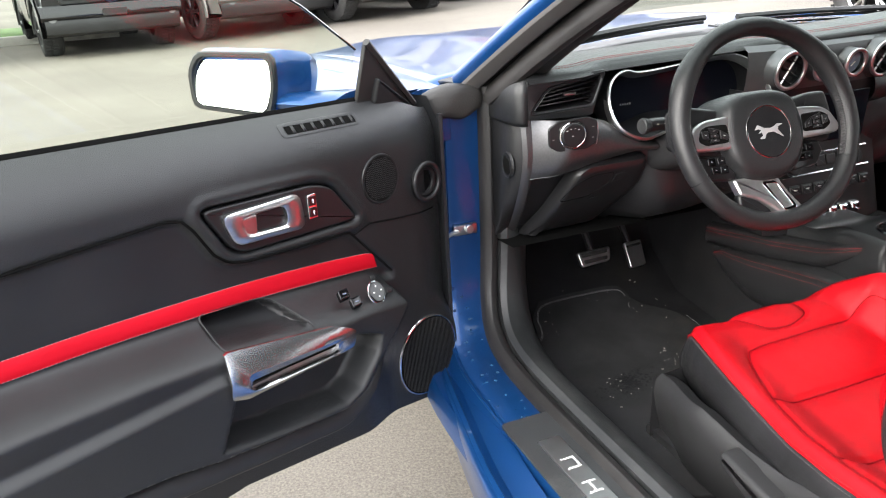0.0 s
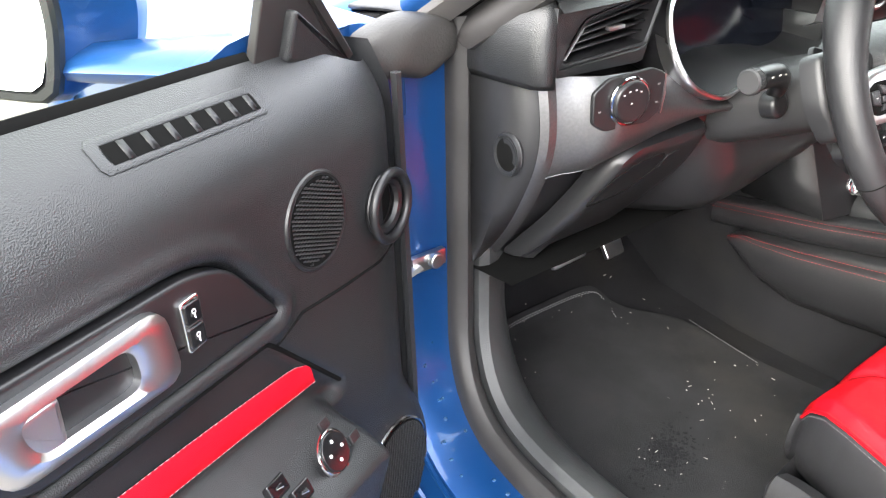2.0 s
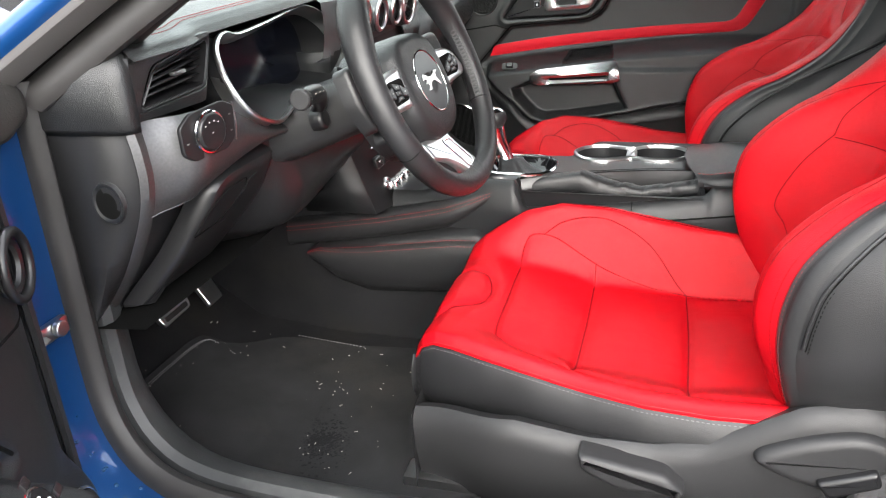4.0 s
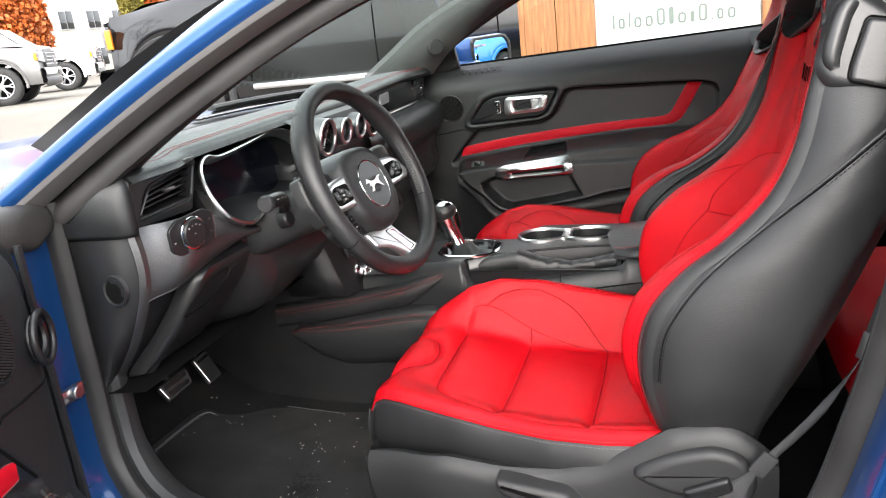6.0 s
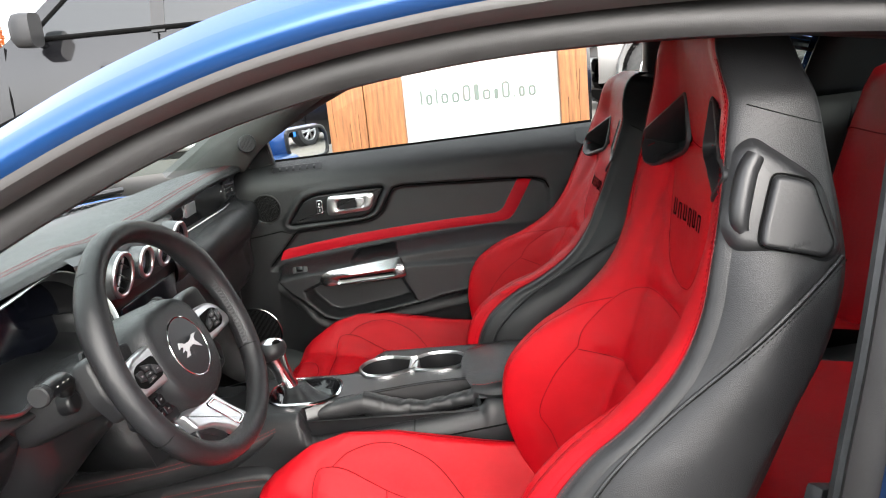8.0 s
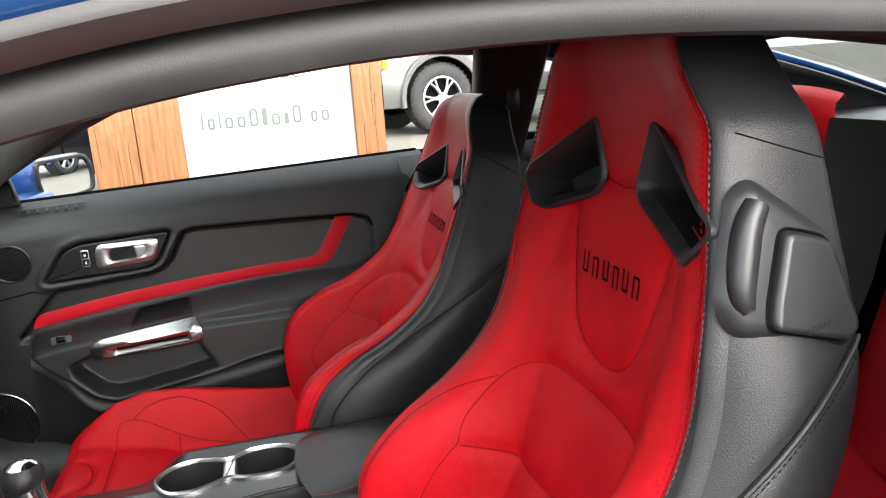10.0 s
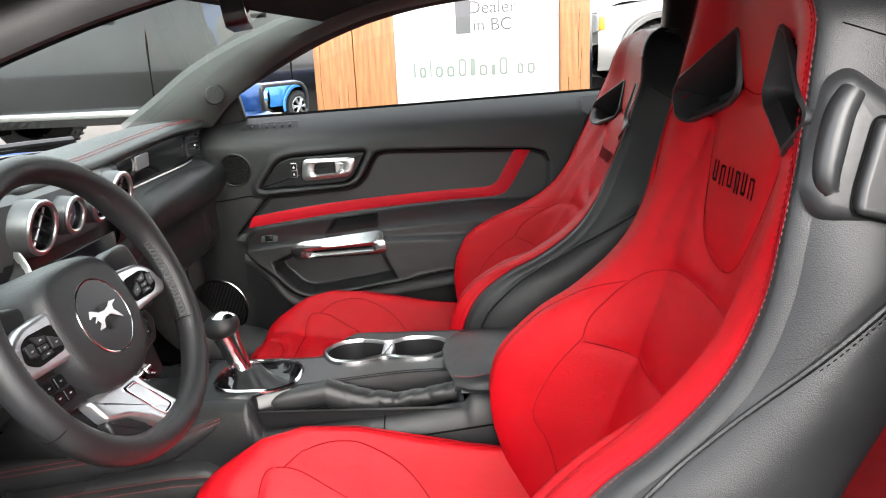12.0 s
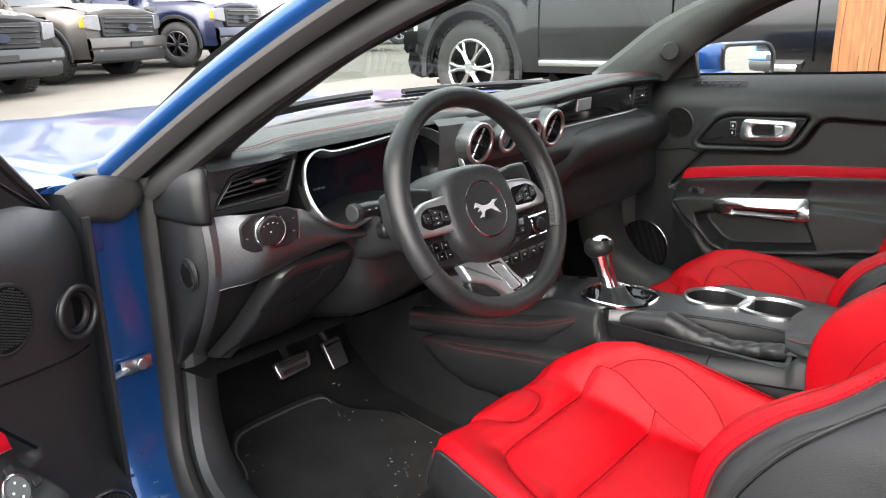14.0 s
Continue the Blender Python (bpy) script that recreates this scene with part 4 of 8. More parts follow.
    lo = min(range(60), key=lambda k: (inner[k] - outer[0]).length)
    inner = inner[lo:] + inner[:lo]
    vent = Geo().ring([(p.x, p.y) for p in outer], [(p.x, p.y) for p in inner], v0, .0012, 0, .0008).make("demister_vent", DOOR_PAD if driver else GREY_PLASTIC, d, "slim demister vent under the window")
    Geo().loft([[v0(lerp(-.072, .069, q / 14), b, .0014) for b in (-.0053, 0, .0053)] for q in range(15)]).make("vent_slot", GROOVE if driver else SMOOTH_PLASTIC, vent)
    for k in range(7):
        a = -.06 + k * .02
        Geo().loft([[v0(a + da, b, c) for b in (-.005, .005)] for da, c in ((0, .0014), (.005, .0022))]).make("vent_fin", VENT_BLACK, vent, thick=.0010)

    # armrest: chrome pull, pocket, switches
    q = [(1.052, .588), (1.026, .604), (.815, .626), (.803, .575), (.83, .566), (1.040, .559)] if not driver else [(1.040, .586), (1.002, .607), (.815, .636), (.803, .575), (.83, .565), (1.030, .558)]
    outer = even([V(*p) for p in rounded(q, [.012, .02, .004, .004, .006, .010], 5)], 72, True)
    inner = even([V(*p) for p in rounded([(.998, .5805), (.838, .590), (.837, .575), (.997, .5655)], .003, 4)], 72, True)
    lo = min(range(72), key=lambda k: (inner[k] - outer[0]).length)
    inner = inner[lo:] + inner[:lo]
    pull_at = lambda a, b, c=0.0: place(.074 + c - .55 * max(0, b - .598) - .1 * max(0, .57 - b), a, b)
    pl = Geo().ring([(p.x, p.y) for p in outer], [(p.x, p.y) for p in inner], pull_at, .007, .001, -.006).make("pull_handle", HANDLE_METAL, d, "satin chrome door pull with a slot")
    Geo().plate([(p.x, p.y) for p in inner], lambda a, b, c: pull_at(a, b, c - .006), .001).make("pull_slot", STEEL, pl)
    Geo().tube([pull_at(lerp(.994, .842, t), lerp(.577, .5865, t), .001) for t in np.linspace(0, 1, 8)], .0025, 5).make("slot_shadow", GROOVE, pl)
    pk = lambda a, b, c=0.0: place(form(a, b) + c, a, b)
    Geo().tube([pk(a, b, .001) for a, b in inset(tray, -.004)], .0016, 6, closed=True).make("tray_lip", DOOR_PAD, d, "raised lip of the armrest tray")
    if driver:
        k0 = lambda a, b, c=0.0: place(.046 + c * .6 - .5 * b, 1.118 + a, .612 + b + c * .8)
        kn = Geo().torus(k0, .0165, .0022, 32, 8).make("mirror_knob", CHROME, d, "round mirror adjuster with chrome ring")
        Geo().disc(k0, .0155, .004, bevel=.001).make("knob_face", GLOSS_BLACK, kn)
        g = Geo()
        for t in range(4):
            g.box(k0(.008 * math.cos(t * 1.5708), .008 * math.sin(t * 1.5708), .0046), (.002, .002, .002))
        g.make("arrow_mark", WHITE_MARK, kn)
        for da, db in ((-.067, .016), (-.050, -.001)):
            s1 = lambda a, b, c=0.0, da=da, db=db: k0(a + da, b + db, c)
            Geo().plate(rounded([(-.010, -.007), (.010, -.007), (.010, .007), (-.010, .007)], .002), s1, .008, .002).make("window_switch", GLOSS_BLACK, d, "black window switch")
            Geo().box(s1(0, 0, .0086), (.006, .004, .0012)).make("switch_mark", CHROME, d)
        for da, db in ((.026, -.004), (.004, .022)):
            Geo().plate(rounded([(-.006, -.004), (.006, -.004), (.006, .004), (-.006, .004)], .0015), lambda a, b, c=0.0, da=da, db=db: k0(a + da, b + db, c), .004, .001).make("mirror_button", SMOOTH_PLASTIC, d)
    else:
        s1 = lambda a, b, c=0.0: place(.046 + c * .6 - .5 * b, 1.11 + a, .607 + b + c * .8)
        Geo().plate(rounded([(-.022, -.008), (.022, -.008), (.022, .008), (-.022, .008)], .004), s1, .002, .001).make("switch_base", SMOOTH_PLASTIC, d)
        Geo().plate(rounded([(-.010, -.006), (.010, -.006), (.010, .006), (-.010, .006)], .002), lambda a, b, c=0.0: s1(a, b, c + .002), .006, .002).make("window_switch", GLOSS_BLACK, d)

    # pale ledge along the lower rim of the armrest hollow
    rim_line = even(smooth([V(1.190, .560), V(1.150, .528), V(1.112, .500), V(1.088, .474), V(1.057, .448), V(1.012, .434), V(.94, .444), V(.86, .457), V(.77, .473), (V(.62, .496)), V(.45, .522)], 6), 70)
    Geo().loft([[place(form(p.x, p.y - .004) + c, p.x, p.y + dz) for dz, c in ((.012, -.020), (.010, .0), (.006, .008), (-.004, .013), (-.018, .018), (-.022, .016), (-.024, .004))] for p in rim_line]).make("pocket_ledge", GREY_PLASTIC, d, "charcoal ledge of the door pocket", sharp=70)

    # sail panel, window seal, glass
    if driver:
        sail = lambda a, b, c=0.0: place(-.058 + .30 * (b - .9) + c, a, b)
        sf = Geo().plate(rounded([(1.207, 1.002), (1.203, .900), (1.352, .866), (1.345, .884)], [.003, .004, .006, .01]), sail, .008, .002).make("sail_panel", RUBBER, d, "black triangular sail panel")
        Geo().plate(rounded([(1.238, .944), (1.236, .899), (1.348, .868), (1.336, .882)], [.008, .006, .012, .02]), lambda a, b, c=0.0: sail(a, b, c + .008), .010, .005).make("sail_cover", DOOR_PAD, sf)
        Geo().tube([sail(y, z, .006) for y, z in ((1.352, .880), (1.28, .942), (1.209, 1.004))], .0065, 6).make("sail_seal", RUBBER, sf)
    else:
        Geo().plate(rounded([(1.172, .995), (1.163, .906), (1.31, .880), (1.30, .905)], [.004, .006, .02, .02]), lambda a, b, c: place(-.058 + .30 * (b - .9) + c, a, b), .018, .005).make("sail_panel", PLASTIC, d, "black triangular sail panel")
        Geo().tube([place(-.050 + .30 * (z - .9), y, z) for y, z in ((1.315, .89), (1.25, .945), (1.172, 1.0))], .007, 6).make("sail_seal", RUBBER, d)
    ys2 = np.linspace(.25, 1.205 if driver else 1.175, 22)
    Geo().loft([[place(w, y, belt(y) + dz) for y in ys2] for w, dz in ((-.050, -.008), (-.053, .002), (-.057, .006), (-.062, .005), (-.066, -.01))]).make("window_seal", GROOVE, d, "black window waist seal")
    rows = []
    for y in np.linspace(.26, 1.206 if driver else 1.165, 24):
        if driver:
            zt = curve1([.2, .35, .5, .65, .76, .84, .915, 1.0, 1.065, 1.135, 1.178, 1.206], [1.16, 1.18, 1.186, 1.178, 1.163, 1.148, 1.13, 1.104, 1.078, 1.036, 1.009, .992], y)
        else:
            zt = curve1([.2, .35, .46, .56, .67, .76, .84, .915, 1.0, 1.06, 1.139, 1.2], [1.12, 1.135, 1.14, 1.138, 1.127, 1.11, 1.09, 1.061, 1.022, .99, .944, .93], y)
        rows.append([place(-.066 + .34 * (z - .93), y, z) for z in np.linspace(belt(y) - .01, zt, 8)])
    gl = Geo().loft(rows).make("window_glass", DOOR_GLASS if driver else GLASS, d, "raised side window glass")
    if driver:
        Geo().tube([r[-1] for r in rows], .0022, 5).make("glass_edge", DARK_GLASS, gl)

    # painted outer shell and closing edges
    rows = []
    for y in np.linspace(.20, 1.385, 24):
        zb = bottom(y)
        rows.append([place(w, y, z) for w, z in ((.0, zb + .004), (-.02, zb - .012), (-.06, zb - .022), (-.13, zb - .005), (-.165, .42), (-.18, .60), (-.172, .75), (-.14, .85), (-.09, belt(y) - .01), (-.068, belt(y)))])
    Geo().loft(rows).make("outer_skin", BLUE, d, "blue painted door skin")
    for yy, m in ((1.380, DOOR_PAD), (.22, BLUE)):
        Geo().loft([[place(w, yy, z) for w in (w0, -.06, w1)] for z, w0, w1 in ((.30, .0, -.13), (.42, -.02, -.165), (.60, -.02, -.18), (.75, -.02, -.172), (.85, -.03, -.14), (.89, -.05, -.09))]).make("door_edge", m, d)
    Geo().tube([place(-.02, 1.378, z) for z in np.linspace(.32, .86, 10)], .006, 6).make("edge_seal", DOOR_PAD, d)

    # exterior mirror
    ca, sa = (.96, .28) if driver else (.85, .53)
    glass_at = lambda a, b, c=0.0: place(-.250 + a * ca + c * sa, 1.113 + a * sa - c * ca + (.06 if driver else .02) * b, .938 + b)
    out = even([V(*p) for p in rounded([(-.095, -.045), (.075, -.058), (.088, .0), (.085, .052), (-.078, .054), (-.10, .02)], .017, 5)], 40, True)
    inn = [(p.x * .87, p.y * .82) for p in out]
    mh = Geo()
    mh.ring([(p.x, p.y) for p in out], inn, lambda a, b, c=0.0: glass_at(a, b, c), .010, 0, .002)
    mir = mh.make("mirror_frame", SMOOTH_PLASTIC, d, "black rim of the exterior mirror")
    Geo().plate(inn, lambda a, b, c: glass_at(a, b, .003 - (.13 * b if driver else 0) + c), .002).make("mirror_glass", MIRROR, mir, "exterior mirror glass")
    rows = []
    for k, (sx, sy, dy) in enumerate(((1, 1, 0), (1.05, 1.06, -.015), (1.03, 1.02, -.04), (.90, .88, -.07), (.70, .66, -.10), (.42, .38, -.125), (.1, .1, -.135))):
        rows.append([glass_at(p.x * sx + (0.02 * k if k > 2 else 0) * .5, p.y * sy, dy) for p in out])
    Geo().loft(rows, wrap=True, cap=True).make("mirror_cap", BLUE, mir, "blue painted mirror cap")
    rows = []
    for t in np.linspace(0, 1, 6):
        c0 = place(lerp(-.06, -.19, t), lerp(1.22, 1.16, t), lerp(.905, .905, t))
        r1, r2 = lerp(.06, .035, t), lerp(.020, .014, t)
        rows.append([c0 + (place(0, 1.2 + r1 * math.cos(a), .9 + r2 * math.sin(a)) - place(0, 1.2, .9)) for a in np.linspace(0, 2 * math.pi, 13)[:-1]])
    Geo().loft(rows, wrap=True, cap=True).make("mirror_arm", BLUE, mir)
    return d


door(place_driver, "driver_door", "open driver door, black trim with red strip", True)
door(place_passenger, "passenger_door", "closed passenger door, black trim with red strip", False)

# ---------------------------------------------------------------- front seats
CX = -.385
ZS = [.40, .45, .50, .55, .60, .65, .70, .735, .775, .815, .86, .90, .95, 1.0, 1.04, 1.074, 1.10, 1.13, 1.155, 1.17]
EDGE_Y = [.50, .53, .552, .566, .566, .548, .50, .447, .400, .368, .348, .338, .326, .316, .309, .303, .303, .303, .295, .28]
MID_Y = [.47, .455, .44, .42, .40, .383, .366, .354, .342, .330, .318, .308, .298, .290, .286, .285, .288, .292, .288, .275]
REAR_Y = [.385, .375, .355, .332, .308, .285, .262, .246, .226, .206, .192, .187, .190, .196, .20, .205, .21, .215, .22, .235]
HALF = [.205, .225, .243, .253, .258, .258, .254, .250, .246, .241, .235, .229, .218, .206, .196, .186, .165, .143, .125, .10]


def refined(xs, ys):
    """A table made smooth, so that no kinks show."""
    pts = smooth([V(a, b) for a, b in zip(xs, ys)], 6)
    return [p.x for p in pts], [p.y for p in pts]


HALF = [h - .0095 for h in HALF]
Z_, EDGE_Y = refined(ZS, EDGE_Y)
Z_, MID_Y = refined(ZS, MID_Y)
Z_, REAR_Y = refined(ZS, REAR_Y)
ZS, HALF = refined(ZS, HALF)


def red_end(z):
    """Where the red face meets the black flank, as a share of the half width."""
    return curve1([.41, .47, .52, .60, .70, .76, .80, .83, .89, .93, 1.17], [.985, .985, .975, .965, .962, .955, .955, .958, .97, .98, .985], z)


def bolster(a, z, depth):
    """Rise of the bolster across the half width, broad below the shoulders and narrow beside the belt openings."""
    k = step(.84, .94, z)
    return step(lerp(.44, .48, k), lerp(.80, .93, k), a) - lerp(.20, .10, k) * step(lerp(.88, .93, k), 1.0, a) * lerp(.4, 1, step(.01, .05, depth))


def backrest_row(z, n=44):
    """Front of the backrest from edge to edge: flat middle, raised bolsters; a column follows the edge of the red."""
    e, m, h = curve1(ZS, EDGE_Y, z), curve1(ZS, MID_Y, z), curve1(ZS, HALF, z)
    row = []
    for k in range(n + 1):
        u = -1 + 2 * k / n
        a = abs(u)
        if n == 110:
            a = a / (100 / 110) * red_end(z) if a <= 100 / 110 + 1e-6 else lerp(red_end(z), 1, (a - 100 / 110) * 11)
            u = math.copysign(a, u)
        rise = bolster(a, z, e - m)
        y = m + (e - m) * rise - .012 * (1 - step(0, .5, a)) * step(.5, .7, z) * step(1.0, .8, z)
        row.append(V(CX + u * h, y, z))
    return row


HOLE = [(.057, 1.076), (.034, 1.010), (.048, .992), (.150, .962), (.168, .966), (.205, .998), (.19, 1.012)]


def hole_loop(s):
    return [(s * a, b) for a, b in rounded(HOLE, .014, 4)]


def front_y(x, z):
    e, m, h = curve1(ZS, EDGE_Y, z), curve1(ZS, MID_Y, z), curve1(ZS, HALF, z)
    a = min(1, abs(x) / h)
    return m + (e - m) * bolster(a, z, e - m) - .012 * (1 - step(0, .5, a)) * step(.5, .7, z) * step(1.0, .8, z)


def on_back(x, z, lift=0.0):
    return V(CX + x, front_y(x, z) + lift, z)


# seams of the backrest face, as (across, height)
SEAMS = []
for sd in (-1, 1):
    SEAMS.append([(sd * .152, .681), (sd * .156, .72), (sd * .152, .758), (sd * .138, .775), (sd * .116, .783), (sd * .078, .788), (sd * .024, .785), (0, .784)])
    SEAMS.append([(sd * .154, .759), (sd * .184, .738), (sd * .200, .709), (sd * .207, .669), (sd * .207, .615), (sd * .205, .563), (sd * .202, .49)])
    SEAMS.append([(sd * .151, .677), (sd * .087, .660), (0, .657)])
    SEAMS.append([(sd * .152, .681), (sd * .159, .627), (sd * .161, .568), (sd * .150, .535), (sd * .13, .47)])
    SEAMS.append([(sd * .104, .957), (sd * .084, .888), (sd * .064, .846), (sd * .035, .824), (0, .816)])
    SEAMS.append([(sd * .160, .995), (sd * .188, .982), (sd * .202, .94), (sd * .206, .88)])
SEAMS.append([(-.050, 1.012), (0, 1.004), (.050, 1.012)])
SEAMS = [[(q.x, q.y) for q in even(smooth([V(*a) for a in s_], 8), 60)] for s_ in SEAMS]
SEAM_POINTS = np.array([q for s_ in SEAMS for q in s_])
# soft creases from the lumbar pad up to the belt openings
CREASES = np.array([(sd * q.x, q.y) for sd in (-1, 1) for q in even(smooth([V(.152, .761), V(.150, .806), V(.142, .876), V(.120, .960)], 8), 50)])


def pressed(x, z):
    """How deep the cover is drawn in at its seams, with the padding swelling between them."""
    a = float(np.min((SEAM_POINTS[:, 0] - x) ** 2 + (SEAM_POINTS[:, 1] - z) ** 2))
    b = float(np.min((CREASES[:, 0] - x) ** 2 + (CREASES[:, 1] - z) ** 2))
    h = curve1(ZS, HALF, z)
    return (1 - step(h - .022, h - .004, abs(x))) * (.0038 * math.exp(-a / .007 ** 2) + .0035 * math.exp(-a / .03 ** 2) + .004 * math.exp(-b / .012 ** 2))


CUSH_Y = [.46, .52, .60, .68, .76, .84, .90, .94, .97, .99, 1.003]
CUSH_MID = [.425, .418, .412, .412, .418, .436, .452, .460, .460, .450, .425]
CUSH_IN = [.50, .505, .512, .525, .540, .545, .530, .505, .485, .465, .430]
CUSH_OUT = [.458, .452, .446, .444, .446, .455, .462, .466, .464, .452, .428]
CUSH_L = [.235, .237, .232, .222, .204, .190, .178, .168, .158, .150, .140]
CUSH_R = [.20, .215, .222, .226, .228, .222, .212, .205, .198, .192, .182]


CUSH_SEAMS = [[(-.86, .48), (-.86, .62), (-.84, .75), (-.72, .84), (-.62, .883), (-.5, .895), (0, .897), (.5, .899), (.72, .896), (.76, .865), (.68, .76), (.62, .63), (.60, .48)],
              [(-.84, .775), (0, .773), (.69, .775)], [(-.86, .625), (0, .622), (.62, .625)], [(.76, .865), (.80, .835), (.83, .79), (.82, .74), (.76, .68), (.62, .625)],
              [(-.5, .998), (-.33, .964), (-.17, .934), (0, .926), (.14, .928), (.32, .942), (.38, .962), (.38, .99)], [(.93, .985), (.92, .90), (.90, .80), (.89, .68), (.90, .52)]]


def cushion_point(u, y, sewn=True):
    """u from -1 at the door side to 1 at the tunnel side."""
    l, r, m = curve1(CUSH_Y, CUSH_L, y), curve1(CUSH_Y, CUSH_R, y), curve1(CUSH_Y, CUSH_MID, y)
    if u < 0:
        x, e, a = u * l, curve1(CUSH_Y, CUSH_OUT, y), -u
        z = m + (e - m) * step(.55, .92, a) - .012 * step(.93, 1.0, a)
    else:
        x, e, a = u * r, curve1(CUSH_Y, CUSH_IN, y), u
        z = m + (e - m) * step(.58, .90, a) - .03 * step(.90, 1.0, a)
    if sewn:
        q = float(np.min((CUSH_POINTS[:, 0] - x) ** 2 + (CUSH_POINTS[:, 1] - y) ** 2))
        z -= .0055 * math.exp(-q / .0055 ** 2) + .005 * math.exp(-q / .022 ** 2)
    z += .006 * (1 - step(.3, .6, a)) * (math.sin((y - .625) / .15 * math.pi) ** 2)
    return V(CX + x, y, z)


def cushion_line(seam, sewn=True):
    return [cushion_point(p.x, p.y, sewn) for p in even(smooth([V(*q) for q in seam], 8), 240)]


CUSH_POINTS = np.array([(p.x - CX, p.y) for q in CUSH_SEAMS for p in cushion_line(q, False)])


def front_seat():
    s = empty("front_seat", "red and black leather sports seat on the driver side", "car seat", (CX, .7, .24), "front seats")
    # backrest front, with two openings
    zs = [lerp(.41, 1.17, k / 130) for k in range(131)]
    rows = [[q - V(0, pressed(q.x - CX, z), 0) for q in backrest_row(z, 110)] for z in zs]
    wrap_ = ((.003, -.001), (.006, -.005), (.0085, -.010), (.0095, -.016))
    rows = [[r_[0] + V(-a, b, 0) for a, b in wrap_[::-1]] + r_ + [r_[-1] + V(a, b, 0) for a, b in wrap_] for r_ in rows]
    loops = [hole_loop(1), hole_loop(-1)]

    def cut(i, j):
        p = rows[i][j].lerp(rows[i + 1][j + 1], .5)
        return any(signed(l, p.x - CX, p.z) < -.001 for l in loops) if .95 < p.z < 1.09 else False

    top = [V(CX + (p.x - CX) * .94, p.y - .012, 1.178) for p in rows[-1]]
    top2 = [V(CX + (p.x - CX) * .85, p.y - .035, 1.180) for p in rows[-1]]
    front = Geo().loft(rows + [top, top2], skip=lambda i, j: not 9 <= j < 109 or i < 130 and cut(i, j)).make("backrest_cover", RED_LEATHER, s, "red leather backrest face", sharp=70)
    for lo, hi in ((0, 9), (109, 118)):
        Geo().loft([r_[lo:hi + 1] for r_ in rows + [top, top2]]).make("backrest_bolster_edge", FLANK, s, "black leather edge of the backrest bolster", sharp=70)
    # bezels of the openings
    for lp in loops:
        n = len(lp)
        inn = inset(lp, .012)
        rows2 = [[on_back(a, b, l) for a, b in q] for q, l in ((inset(lp, -.002), -.003), (lp, .0015), (inset(lp, .003), .0025), (inset(lp, .007), -.001), (inn, -.008))]
        rows2 += [[V(CX + a, front_y(a, b) - d, b - .006 * k) for a, b in inset(lp, .013 + .002 * k)] for k, d in ((1, .03), (2, .06))]
        bz = Geo().loft(rows2, wrap=True).make("belt_opening", PLASTIC, s, "black plastic belt opening in the backrest")
        g = Geo()
        a0, b0 = sum(p[0] for p in lp) / n, min(p[1] for p in lp)
        g.plate([(a, b) for a, b in inset(lp, .0125) if b < b0 + .052] or lp, lambda a, b, c: V(CX + a, front_y(a, b) - .045 + (b - b0) * -.3 + c, b), .002)
        g.make("opening_pocket", GREY_PLASTIC, bz)
        Geo().plate(inset(lp, .010), lambda a, b, c: V(CX + a, front_y(a, b) - .07 - c, b), .002).make("opening_back", GROOVE, bz)

    # black flanks and back
    def flank(sd, t, z, lift=0.0):
        e, h, r = front_y(sd * curve1(ZS, HALF, z), z) - .015, curve1(ZS, HALF, z), curve1(ZS, REAR_Y, z)
        bulge = .018 * step(.42, .55, z) * step(1.02, .85, z) + .003
        x = h + .0095 + bulge * math.sin(math.pi * min(1, t * 1.1) ** .8) - .032 * step(.82, 1.0, t) ** 1.5
        return V(CX + sd * (x + lift), lerp(e, r, t), z)

    SEAM_LINE = even(smooth([V(.516, .55), V(.512, .59), V(.500, .632), V(.458, .692), V(.392, .752), V(.325, .811), V(.263, .866), V(.205, .910)], 6), 60)
    seam_xy = np.array([(q.x, q.y) for q in SEAM_LINE])
    for sd in (-1, 1):
        rows3 = []
        for z in zs:
            row = []
            for k in range(25):
                q = flank(sd, k / 24, z)
                dd = float(np.min((seam_xy[:, 0] - q.y) ** 2 + (seam_xy[:, 1] - z) ** 2))
                row.append(q - V(sd * .0035 * math.exp(-dd / .007 ** 2), 0, 0))
            rows3.append(row)
        fl = Geo().loft(rows3).make("backrest_flank", FLANK, s, "black leather backrest side with a diagonal seam", sharp=70)
        path = []
        for q in SEAM_LINE:
            e, r = front_y(sd * curve1(ZS, HALF, q.y), q.y) - .015, curve1(ZS, REAR_Y, q.y)
            t = (e - q.x) / (e - r)
            if 0 <= t <= 1:
                path.append(flank(sd, t, q.y, -.0012))
        Geo().tube([p + V(sd * .0016, 0, 0) for p in path], .0022, 6).make("flank_piping", FLANK, fl)
        Geo().tube([p + V(sd * .0008, -.0026, -.0022) for p in path], .0008, 5).make("flank_seam", GROOVE, fl)
        stitches([p + V(sd * .0022, -.005, -.004) for p in path], .006, .004, .0006).make("flank_stitching", GROOVE, fl)
        # edge stitching between red and black
        rim_at = lambda z, d, lift: on_back(sd * (red_end(z) * curve1(ZS, HALF, z) + d), z, lift - pressed(sd * red_end(z) * curve1(ZS, HALF, z), z))
        edge = [rim_at(z, .003, .0006) for z in zs[3:122]]
        Geo().tube([rim_at(z, 0, -.0002) for z in zs[3:122]], .0011, 5).make("edge_seam", DARK_RED, fl)
        stitches(edge, .006, .004, .0006).make("edge_stitching", SEAM_THREAD, fl)
        stitches([rim_at(z, -.0045, .0006) for z in zs[3:122]], .006, .004, .0005).make("edge_stitching", DARK_RED, fl)
